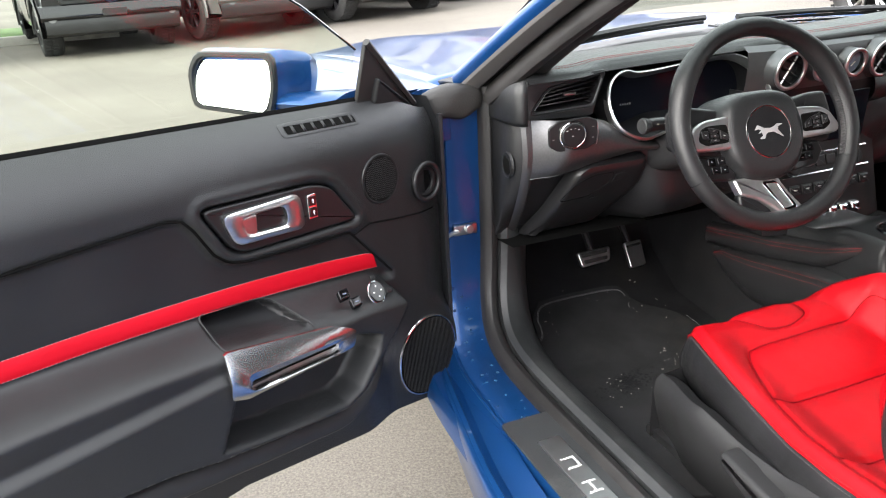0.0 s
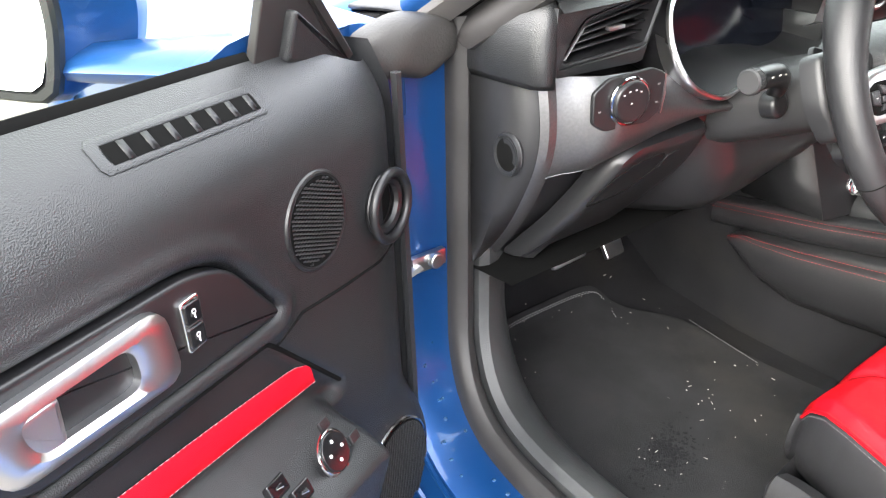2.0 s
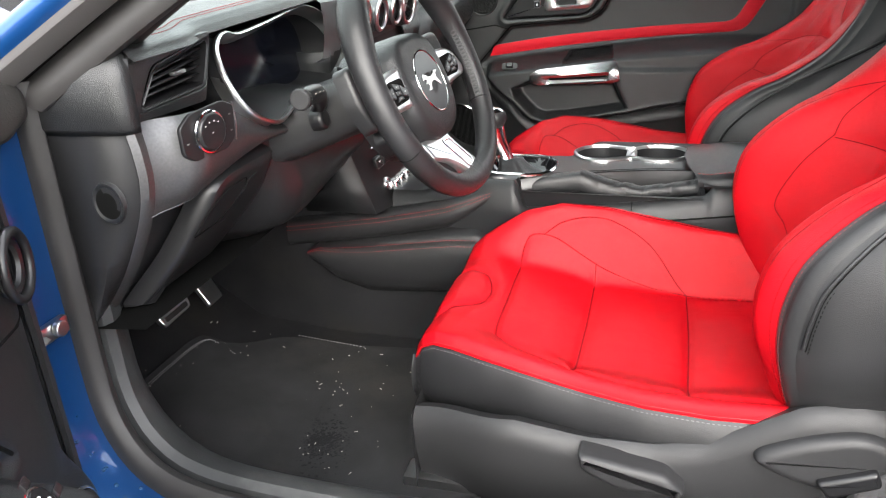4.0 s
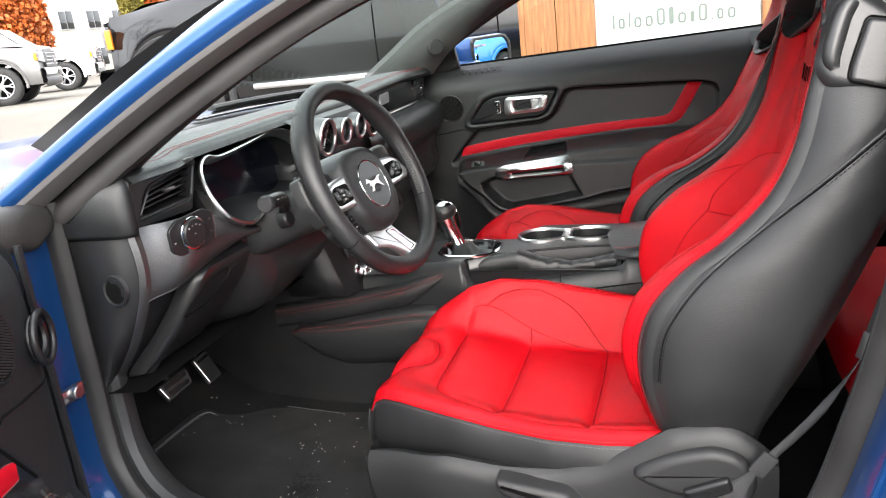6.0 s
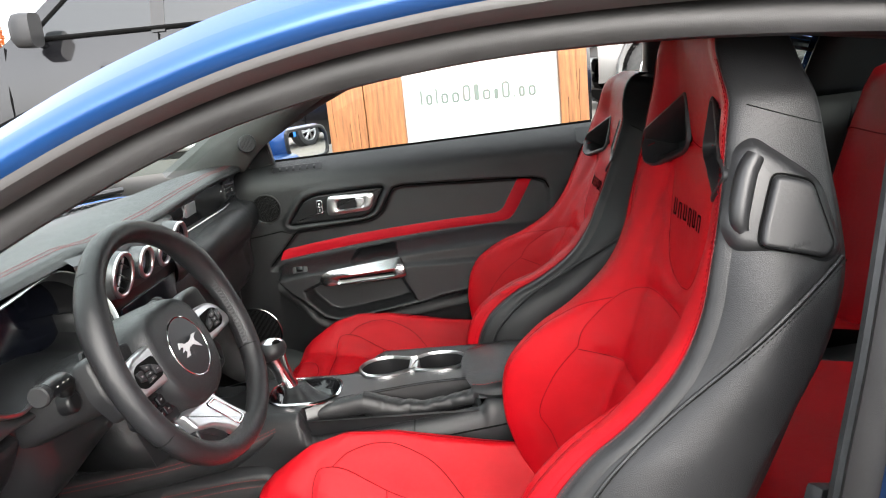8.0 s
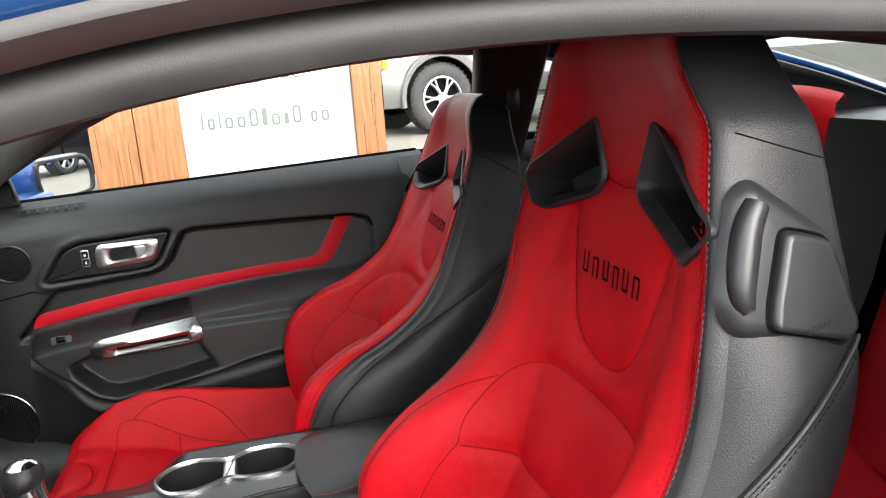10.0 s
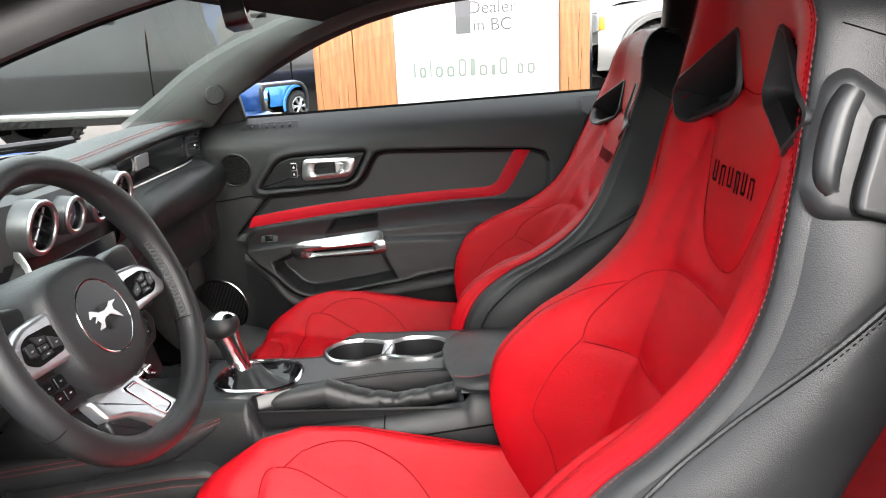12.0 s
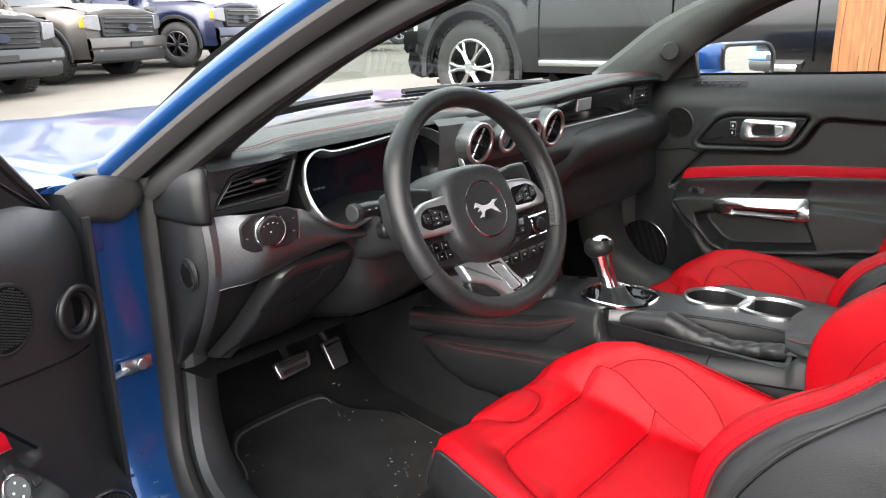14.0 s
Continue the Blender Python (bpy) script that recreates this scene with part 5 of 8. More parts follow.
        # seam across the shoulder
        Geo().tube([flank(sd, t, 1.07 - .03 * t, .0002) for t in np.linspace(0, .85, 12)], .0006, 5).make("shoulder_seam", GROOVE, fl)
    rows4 = []
    for z in zs:
        h, r = curve1(ZS, HALF, z) - .030, curve1(ZS, REAR_Y, z)
        rows4.append([V(CX + u * h, r - .012 * (1 - u * u), z) for u in np.linspace(-1, 1, 9)])
    Geo().loft(rows4).make("backrest_back", PLASTIC, s, "black backrest shell", sharp=70)

    # sewn seams of the backrest face
    for s_ in SEAMS:
        Geo().tube([on_back(x, z, .0002 - pressed(x, z)) for x, z in s_], .0008, 5).make("backrest_seam", DARK_RED, front)
    # maker's name as plain dark strokes
    for k in range(6):
        a = .062 - k * .0225
        ln = .013 - .001 * (k % 3)
        q0 = .009 if k % 2 else -.009
        bent = [(a, t) for t in np.linspace(-math.copysign(ln, q0), q0, 6)] + [(a - .005, q0)] + [(a - .010, t) for t in np.linspace(q0, -math.copysign(ln, q0), 6)]
        Geo().tube([on_back(p, .916 + t, .0006 - pressed(p, .916 + t)) for p, t in bent], .0015, 4, flat=.5).make("name_stroke", GROOVE, front, "dark stroke in place of a letter")

    # airbag module on the outer shoulder
    for sd in (-1,):
        base = lambda a, b, c=0.0: V(CX + sd * (curve1(ZS, HALF, b) + .015 - .08 * max(0, .225 - a) + c), a, b)
        loop = rounded([(.286, 1.034), (.302, 1.026), (.324, .950), (.314, .928), (.226, .906), (.207, .918), (.224, .985), (.246, 1.004)], .016, 5)
        rows2 = [[base(a, b, c) for a, b in inset(loop, d)] for d, c in ((-.004, -.003), (-.001, .002), (.003, .0065), (.008, .009), (.013, .0095))]
        br = Geo().loft(rows2, wrap=True, cap="end").make("airbag_module", TRIM_BLACK, s, "black plastic belt guide and side airbag cover", sharp=60)
        hook = smooth([(V(.288, 1.020)), V(.298, 1.004), V(.306, .978), V(.3095, .958), V(.306, .945)], 5)
        Geo().tube([base(p.x, p.y, .0085) for p in hook], [lerp(.006, .0115, math.sin(math.pi * min(1, .12 + k / len(hook))) ** .5) for k in range(len(hook))], 12).make("belt_hook", TRIM_BLACK, br, "rounded belt guide lip")
        cover = rounded([(.272, 1.000), (.254, .996), (.236, .990), (.219, .926), (.229, .915), (.292, .931), (.289, .948)], .007, 4)
        Geo().plate(cover, lambda a, b, c: base(a, b, c + .006), .0125, .005, 3).make("airbag_cover", TRIM_BLACK, br, "slightly raised airbag lid")
        Geo().tube([base(a, b, .0098) for a, b in inset(cover, -.0015)], .0012, 5, closed=True).make("lid_gap", GROOVE, br)
        wp = lambda a, b, c=0.0: base(.256 - a, .930 + b - a * -.2, .0190 + c)
        writing("AIRBAG", .0065, wp, GREY_PLASTIC, "airbag_lettering", br, .0002)

    # cushion: red top, front roll, black side
    ys3 = [lerp(.46, 1.003, k / 130) for k in range(131)]
    us = np.linspace(-1, 1, 111)
    rows5 = [[cushion_point(u, y) for u in us] for y in ys3]
    lip = [V(p.x, p.y + .010 - .004 * abs(u), p.z - .022) for p, u in zip(rows5[-1], us)]
    lip2 = [V(CX + (p.x - CX) * .98, p.y + .004, p.z - .055) for p in rows5[-1]]
    cu = Geo().loft(rows5 + [lip, lip2]).make("seat_cushion", RED_LEATHER, s, "red leather seat cushion with cross seams", sharp=70)
    for sd in (-1, 1):
        rows6 = []
        for y in ys3:
            p = cushion_point(sd, y)
            low = .345 if sd < 0 else .36
            rows6.append([V(p.x + sd * b, y, lerp(p.z, low, t)) for t, b in ((0, 0), (.12, .006), (.35, .014), (.6, .014), (.85, .008), (1, 0))])
        fr = [V(q.x, q.y + .006, q.z) for q in rows6[-1]]
        sd_ob = Geo().loft(rows6 + [fr]).make("cushion_side", BLACK_LEATHER, s, "black leather cushion side", sharp=70)
        ed = [cushion_point(sd, y) + V(sd * .002, 0, -.002) for y in ys3[2:]]
        Geo().tube(ed, .0022, 5).make("cushion_piping", RED_LEATHER, sd_ob)
        stitches([p + V(sd * .003, 0, -.006) for p in ed], .006, .004, .0005).make("side_stitching", THREAD_DARK, sd_ob)
    Geo().loft([[V(p.x, 1.004, lerp(p.z - .05, .34, t)) for p in rows5[-1][4:-4]] for t in (0, .5, 1)]).make("cushion_front", BLACK_LEATHER, s)

    for q in CUSH_SEAMS:
        Geo().tube([p + V(0, 0, .0010) for p in cushion_line(q)], .0011, 5).make("cushion_seam", DARK_RED, cu)

    # plastic side valance, levers, rails
    rows7 = []
    for y in np.linspace(.36, .985, 40):
        top = curve1([.36, .40, .44, .50, .545, .60, .66, .75, .84, .93, .985], [.43, .468, .478, .468, .440, .405, .388, .386, .398, .388, .378], y)
        rows7.append([V(CX - .245 + dx - .03 * step(.85, .985, y) * -1, y, z) for dx, z in ((.03, top - .012), (.004, top), (-.008, top - .008), (-.012, top - .03), (-.006, lerp(top, .25, .5)), (.0, .29), (.01, .25))])
    va = Geo().loft(rows7).make("side_valance", GREY_PLASTIC, s, "charcoal plastic seat side cover with levers", sharp=50)
    fr7 = [[V(CX + u * .23, .985 + .012 * (1 - u * u), z) for u in np.linspace(-1, 1, 13)] for z in (.375, .33, .28, .25)]
    Geo().loft(fr7).make("front_valance", GREY_PLASTIC, s)
    rcl = lambda a, b, c=0.0: V(CX - .250 - c, a, b)
    Geo().plate(rounded([(.565, .405), (.50, .440), (.44, .455), (.40, .44), (.385, .40), (.40, .37), (.50, .375)], .03, 5), rcl, .022, .012, 4).make("recliner_cover", GREY_PLASTIC, va)
    Geo().plate(rounded([(.486, .392), (.425, .418), (.418, .398), (.470, .372)], .006), lambda a, b, c=0.0: rcl(a, b, c + .020), .012, .005).make("recline_lever", SMOOTH_PLASTIC, va)
    Geo().plate(rounded([(.755, .388), (.645, .372), (.62, .345), (.70, .340), (.748, .362)], .010, 4), lambda a, b, c=0.0: rcl(a, b, c), .034, .010, 3).make("height_lever", GREY_PLASTIC, va, "seat height lever")
    for x in (-.20, .18):
        Geo().box((CX + x, .70, .245), (.045, .62, .03), .006).make("seat_rail", STEEL, s)
    Geo().box((CX, .70, .30), (.36, .48, .06), .02).make("seat_pan", PLASTIC, s)
    return s


driver_seat = front_seat()
# the passenger seat stands further forward and lower, its backrest reclined
passenger_seat = copy_thing(driver_seat, pose(.395, .80, .20))
hinge = Matrix.Translation((CX, .45, .42))
recline = hinge @ Matrix.Rotation(radians(12), 4, "X") @ hinge.inverted()
swap = Matrix.Translation((CX, 0, 0)) @ Matrix.Scale(-1, 4, (1, 0, 0)) @ Matrix.Translation((-CX, 0, 0))
for q in passenger_seat.children:
    if q.name.startswith(("backrest", "belt_opening", "airbag")):
        q.matrix_basis = recline @ (swap if q.name.startswith("airbag") else Matrix.Identity(4))
tagged(passenger_seat, "red and black leather sports seat on the passenger side")

# buckle with its red button beside the driver cushion
bk = empty("belt_buckle", "black belt buckle with a red release button", "belt buckle", (-.125, .64, .36))
bt = pose(0, 0, 0, -35, 0, 0)
Geo().box((-.125, .645, .41), (.022, .055, .10), .006, bt).make("buckle_body", PLASTIC, bk)
Geo().box((-.123, .672, .450), (.018, .040, .012), .003, bt).make("release_button", RED_SUEDE, bk)

# belt of the driver seat: webbing from the sill up past the pillar, with tongue and stop
sb = empty("seat_belt", "black seat belt hanging beside the driver seat", "seat belt", (-.70, .38, .40))
wl_path = even(smooth([V(-.665, .435, .36), V(-.66, .412, .400), V(-.66, .385, .438), V(-.66, .317, .522), V(-.66, .261, .621), V(-.68, .215, .74), V(-.70, .18, .87), V(-.69, .15, 1.02)], 6), 40)
rows = []
for i, p in enumerate(wl_path):
    side = V(.2, .78, .58).lerp(V(.85, -.05, -.45), step(9, 15, i)).lerp(V(.35, .85, .25), step(24, 32, i)).normalized()
    half = lerp(.022, .0055, step(1, 4, i) * step(25, 20, i))
    rows.append([p + side * (half * u) + V(-.0015 * (1 - u * u), 0, 0) for u in (-1, -.6, -.2, .2, .6, 1)])
Geo().loft(rows).make("webbing", WEBBING, sb, thick=.0014)
Geo().box((-.662, .382, .442), (.006, .022, .036), .002, pose(0, 0, 0, 35, 0, 0)).make("stitched_fold", WEBBING, sb)
Geo().box((-.668, .243, .655), (.020, .045, .05), .005, pose(0, 0, 0, 20, 0, 30)).make("belt_tongue_grip", PLASTIC, sb)
Geo().box((-.660, .268, .614), (.018, .004, .034), .001, pose(0, 0, 0, 20, 0, 30)).make("belt_tongue", STEEL, sb)
Geo().tube([V(-.665, .435, .37), V(-.665, .44, .33)], .014, 10).make("anchor", PLASTIC, sb)

# belt of the passenger seat, hanging by the far quarter trim
pb = empty("seat_belt", "black seat belt with a steel tongue hanging behind the passenger seat", "seat belt", (.62, -.2, .5))
pb_path = even(smooth([V(.66, -.40, .92), V(.62, -.35, .79), V(.56, -.25, .64), V(.55, -.10, .52), V(.60, .08, .40)], 6), 30)
Geo().loft([[p + V(-.4, .2, .7).normalized() * (.022 * u) for u in (-1, -.5, 0, .5, 1)] for p in pb_path]).make("webbing", WEBBING, pb, thick=.0014)
Geo().box((.572, -.268, .668), (.03, .065, .035), .008, pose(0, 0, 0, 50, 0, 20)).make("belt_tongue_grip", PLASTIC, pb)
Geo().torus(flat_place((.555, -.235, .630), (.2, -.6, .75), (-.8, .2, .4)), .016, .003, 18, 6, .010).make("belt_tongue", CHROME, pb)

# rear bench
rb = empty("rear_bench", "red and black leather rear bench", "rear bench", (0, -.25, .42))
for sd in (-1, 1):
    rows = []
    for z, y, h in ((.52, -.20, .24), (.60, -.24, .25), (.75, -.30, .255), (.90, -.345, .25), (1.0, -.37, .235), (1.04, -.385, .22), (1.055, -.42, .20), (1.03, -.46, .18)):
        rows.append([V(sd * .35 + u * h, y + .05 * (1 - u * u) - .02 - .012 * math.exp(-((z - .92) / .01) ** 2), z - .02 * u ** 4) for u in np.linspace(-1, 1, 21)])
    bkr = Geo().loft(rows).make("rear_backrest", RED_LEATHER, rb, "red leather rear backrest", sharp=70)
    Geo().tube([p + V(0, .002, 0) for p in rows[3]], .0018, 5).make("rear_seam", DARK_RED, bkr)
    side = [[V(sd * .35 + s2 * (h + .0), y - .02, z - .02) + V(s2 * dx, -dx * .6, 0) for dx in (0, .03, .06, .09)] for z, y, h in ((.52, -.20, .24), (.75, -.30, .255), (.90, -.345, .25), (1.0, -.37, .235), (1.04, -.385, .22)) for s2 in (sd,)]
    Geo().loft(side).make("rear_bolster", BLACK_LEATHER, rb, sharp=70)
    rows = []
    for y, z in ((-.26, .50), (-.15, .515), (0, .535), (.17, .53), (.225, .515), (.248, .49), (.252, .455)):
        rows.append([V(sd * .35 + u * .26, y, z + .03 * u * u - .01 * math.exp(-((y + .05) / .01) ** 2)) for u in np.linspace(-1, 1, 17)])
    Geo().loft(rows).make("rear_cushion", RED_LEATHER, rb, "red leather rear seat cushion", sharp=70)
    Geo().loft([[V(sd * .35 + u * .26, y, z + .03 * u * u * k) for u in np.linspace(-1, 1, 9)] for y, z, k in ((.251, .458, 1), (.245, .36, .5), (.22, .25, 0))]).make("rear_base", CARPET, rb)
Geo().loft([[V(x, y, z) for x in (-.09, -.05, .05, .09)] for y, z in ((.05, .42), (.0, .50), (-.2, .52), (-.3, .75), (-.36, 1.0))]).make("centre_divider", PADDING, rb)

# ---------------------------------------------------------------- dashboard
dash = empty("dashboard", "black padded dashboard with red stitching and metal trim", "dashboard", (0, 1.3, .52))


def dash_section(x):
    p = step(.06, .26, x)
    zb = curve1([-.73, -.5, -.2, .1, .3, .5, .74], [.884, .890, .896, .902, .912, .917, .910], x)
    yb = curve1([-.73, -.6, -.3, .0, .3, .6, .74], [1.232, 1.222, 1.222, 1.222, 1.225, 1.235, 1.25], x)
    bow = .10 * (1 - (x / .78) ** 2)
    left = [(1.50 + bow, .872), (1.42 + bow * .6, .886), (1.34, zb + .008), (1.27, zb + .008), (yb + .008, zb + .003), (yb, zb - .004), (yb + .002, zb - .012), (yb + .022, zb - .020), (yb + .036, zb - .05), (yb + .036, zb - .095), (yb + .022, zb - .12), (yb + .012, .70), (yb + .010, .66), (yb + .020, .60), (yb + .05, .555), (1.42, .54), (1.52, .56)]
    right = [(1.50 + bow, .872), (1.42 + bow * .6, .892), (1.34, zb + .008), (1.27, zb + .008), (yb + .008, zb + .003), (yb, zb - .004), (yb + .004, zb - .012), (yb + .020, zb - .020), (yb + .026, zb - .05), (yb + .022, zb - .088), (yb - .012, zb - .098), (yb - .030, .790), (yb - .026, .745), (yb + .005, .70), (yb + .012, .60), (1.38, .545), (1.52, .56)]
    deep, brow = .085 * step(-.168, -.188, x), .026 * step(-.64, -.55, x) * step(-.14, -.20, x)
    return [V(x, lerp(a[0], b[0], p) + (deep if k >= 7 else brow if k >= 4 else 0), lerp(a[1], b[1], p)) for k, (a, b) in enumerate(zip(left, right))]


xs3 = list(np.linspace(-.728, .742, 90))
secs = [dash_section(x) for x in xs3]
rows = [smooth(s, 3) for s in secs]
Geo().loft(rows).make("dash_pad", PADDING, dash, "black padded dash top and face", sharp=60)

def on_top(row, y):
    """The point of a dash section's upper face at a depth."""
    for p, q in zip(row, row[1:]):
        if p.y >= y > q.y:
            return p.lerp(q, (p.y - y) / (p.y - q.y)) + V(0, 0, .0012)
    return row[0]


# double red stitching along the brow
for off in (0, .012):
    line = [on_top(r, s[4].y + .016 + off) for r, s in zip(rows, secs)]
    stitches(line, .006, .0045, .0006).make("dash_stitching", RED_THREAD, dash)

# end cap with the round outlet and the ribbed metal edge
cap_line = even(smooth([V(-.718, 1.250, .806), V(-.717, 1.245, .77), V(-.715, 1.247, .73), V(-.713, 1.262, .685), V(-.708, 1.30, .62), V(-.702, 1.352, .556)], 8), 40)
CAP_Z, CAP_Y = [p.z for p in cap_line][::-1], [p.y for p in cap_line][::-1]


def cap_y(z):
    """How far forward the dash's end runs at a height."""
    return curve1(CAP_Z, CAP_Y, z)


rows = [[p + V(-.016, .004, 0), V(-.742, lerp(p.y, 1.345, .4), p.z), V(-.748, 1.345, p.z)] for p in cap_line]
cap = Geo().loft(rows).make("dash_end_cap", PLASTIC, dash, "black dash end cap with a round outlet", thick=.004)
co = flat_place((-.7435, 1.285, .717), (0, -1, 0), (0, 0, 1))
Geo().torus(co, .0205, .002, 28, 6, .024).make("outlet_rim", PLASTIC, cap)
# flat black disc: the outlet's shaded depth put into colour
Geo().plate([(.0195 * math.cos(a), .023 * math.sin(a)) for a in np.linspace(0, 2 * math.pi, 29)[:-1]], lambda a, b, c=0.0: co(a, b, c + .0025), .001).make("outlet_hole_shade", GROOVE, cap)
Geo().loft([[co(q * .0205 * math.cos(a), q * .024 * math.sin(a), c) for a in np.linspace(0, 2 * math.pi, 33)[:-1]] for q, c in ((1.06, .001), (1.02, .0045), (.94, .0050), (.86, .0042), (.80, .0036))], wrap=True).make("outlet_collar", PADDING, cap)
Geo().loft([[co(q * .0205 * math.cos(a), q * .024 * math.sin(a), c) for a in np.linspace(-.5, 1.9, 17)] for q, c in ((.80, .0038), (.55, .0037))]).make("outlet_wall", PLASTIC, cap)
rows = [[p + V(-.017, .003, 0), p + V(-.010, -.004, 0), p + V(0, -.005, 0), p + V(.006, .002, 0)] for p in cap_line]
Geo().loft(rows).make("ribbed_edge", ALUMINIUM, dash, "ribbed metal edge of the dash")
rows = [[V(-.728 + e * .3, 1.234 + e * .5, z), V(-.740 + e * .7, 1.238 + e * .7, z), V(-.748 + e, 1.252 + e * .5, z), V(-.752 + e, 1.31, z), V(-.755 + e, 1.37, z)] for z, e in ((.798, .004), (.806, 0), (.83, 0), (.855, 0), (.870, .004), (.880, .012), (.887, .026), (.890, .055))]
Geo().loft(rows).make("dash_corner", PADDING, dash, "soft grey-black dash corner beside the vent", thick=.003, sharp=60)

# brushed metal trim across the driver's side
rows = []
for x in np.linspace(-.716, -.20, 34):
    up = curve1([-.716, -.66, -.58, -.5, -.2], [.806, .803, .796, .748, .70], x)
    dn = curve1([-.716, -.6, -.5, -.2], [.690, .706, .722, .69], x)
    row = []
    for t in np.linspace(0, 1, 11):
        z = lerp(dn, up, t)
        row.append(V(x, lerp(cap_y(z) - .004, 1.232 - .030 * math.sin(math.pi * t) ** .7 - .010 * t, step(-.716, -.665, x)), z))
    rows.append(row)
tm = Geo().loft(rows).make("metal_trim", ALUMINIUM, dash, "engine-turned dark metal dash trim", sharp=60)
Geo().tube([r[0] + V(0, -.0006, 0) for r in rows[:7]], .0006, 5).make("trim_joint", ALUMINIUM, tm)
# lower panel between the end cap and the knee bolster
rows = [[V(lerp(-.712, -.47, t), cap_y(z) + .004, z) for t in np.linspace(0, 1, 8)] for z in np.linspace(.73, .546, 18)]
Geo().loft(rows).make("lower_panel", SMOOTH_PLASTIC, dash, "black lower dash panel", sharp=60)

# corner air vent, flush in its fascia
vp = lambda a, b, c=0.0: V(-.642 + a, 1.235 - .06 * b - c, .846 + b)
VB0, VB1, VT0, VT1 = V(-.073, -.024), V(.050, -.021), V(-.043, .012), V(.068, .029)
vshape = [(p.x, p.y) for p in (VB0, VB1, VT1, VT0)]


def match(loop, to):
    lo = min(range(len(loop)), key=lambda k: (loop[k] - to[0]).length)
    return loop[lo:] + loop[:lo]


o = even([V(*p) for p in rounded(inset(vshape[::-1], -.005)[::-1], .007)], 48, True)
i_ = match(even([V(*p) for p in rounded(vshape, .004)], 48, True), o)
f_ = match(even([V(*p) for p in rounded([(-.087, -.038), (.052, -.044), (.078, .038), (-.086, .034)], .004)], 48, True), o)
Geo().loft([[vp(p.x, p.y, c) for p in lp] for lp, c in ((f_, -.02), (f_, .0), ([p.lerp(q, .85) for p, q in zip(f_, o)], .002), (o, -.002))], wrap=True).make("vent_fascia", PADDING, dash, "padded fascia round the corner vent", sharp=50)
vt = Geo().ring([(p.x, p.y) for p in o], [(p.x, p.y) for p in i_], vp, .001, -.002, -.04).make("corner_vent", SMOOTH_PLASTIC, dash, "slanted corner air vent with slats")
Geo().plate([(p.x, p.y) for p in i_], lambda a, b, c=0.0: vp(a, b, c - .04), .001).make("vent_dark", GROOVE, vt)
for k in range(1, 5):
    l, r = VB0.lerp(VT0, k / 5), VB1.lerp(VT1, k / 5)
    Geo().loft([[vp(l.x + .002, l.y + db, c), vp(r.x - .002, r.y + db, c)] for db, c in ((.001, -.006), (-.003, -.034))]).make("slat", VENT_BLACK, vt, thick=.0018)
l = VB0.lerp(VT1, .5)
Geo().box(vp(l.x + .004, l.y - .001, -.001), (.024, .008, .005), .002).make("vent_toggle", SATIN, vt)

# headlight switch
so = lambda a, b, c=0.0: V(-.655 + a - .15 * c, 1.200 - .03 * b - c * .96 - .15 * a, .780 + b + c * .1)
ho = Geo().plate(rounded([(-.048, -.020), (-.03, -.032), (.03, -.032), (.048, -.020), (.05, .024), (.03, .034), (-.03, .030), (-.05, .016)], .006), lambda a, b, c=0.0: so(a * .95, b * .92, c - .001), .005, .002).make("headlight_switch", VENT_BLACK, dash, "black headlight switch with chrome ring")
Geo().torus(lambda a, b, c=0.0: so(a - .002, b, c + .007), .0238, .0024, 44, 8).make("switch_ring", CHROME, ho)
Geo().disc(lambda a, b, c=0.0: so(a - .002, b, c + .003), .0225, .010, bevel=.003).make("switch_knob", SMOOTH_PLASTIC, ho)
for a, b in ((-.013, .009), (-.006, .012), (.002, .0125), (.009, .010), (-.002, -.001)):
    Geo().box(so(a - .002, b, .0133), (.0024, .0006, .0013)).make("switch_mark", THREAD, ho)
for a, b in ((-.038, -.006), (.038, .012), (.038, -.008)):
    Geo().box(so(a, b, .0043), (.004, .0006, .0018)).make("switch_mark", THREAD_DARK, ho)
Geo().tube([so(.046, .025, .003), so(.048, 0, .004), so(.046, -.022, .003)], .0010, 5).make("switch_edge", SATIN, ho)

# knee bolster: the raised lower panel with its flap
kb = lambda a, b, c=0.0: V(a, cap_y(b) - .002 - c, b)
kn = Geo().pad(rounded([(-.694, .545), (-.670, .60), (-.646, .668), (-.630, .704), (-.600, .718), (-.474, .717), (-.462, .700), (-.464, .640), (-.498, .600), (-.53, .548)], [.01, .02, .03, .025, .02, .012, .012, .02, .02, .01], 5), kb, .036, .018, 4).make("knee_bolster", SMOOTH_PLASTIC, dash, "black knee bolster under the steering column")
flap = rounded([(-.655, .635), (-.628, .672), (-.592, .688), (-.545, .688), (-.548, .664), (-.590, .638)], .012, 5)
Geo().tube([kb(a, b, .0363) for a, b in flap + flap[:1]], .0009, 5).make("flap_joint", GROOVE, kn)
Geo().plate(rounded([(-.545, .664), (-.523, .668), (-.520, .686), (-.541, .682)], .003), lambda a, b, c=0.0: kb(a, b, .035 + c), .003, .001).make("bonnet_switch", SMOOTH_PLASTIC, kn)
rows = []
for x in np.linspace(-.505, -.160, 16):
    q = step(-.50, -.43, x)
    rows.append([V(x, lerp(cap_y(z) - .012, y, q), z + .02 * step(-.40, -.2, x) * (z < .62)) for y, z in ((1.222, .735), (1.215, .70), (1.205, .64), (1.215, .60), (1.235, .575), (1.28, .555), (1.40, .545))])
Geo().loft(rows).make("lower_dash", SMOOTH_PLASTIC, dash, sharp=60)
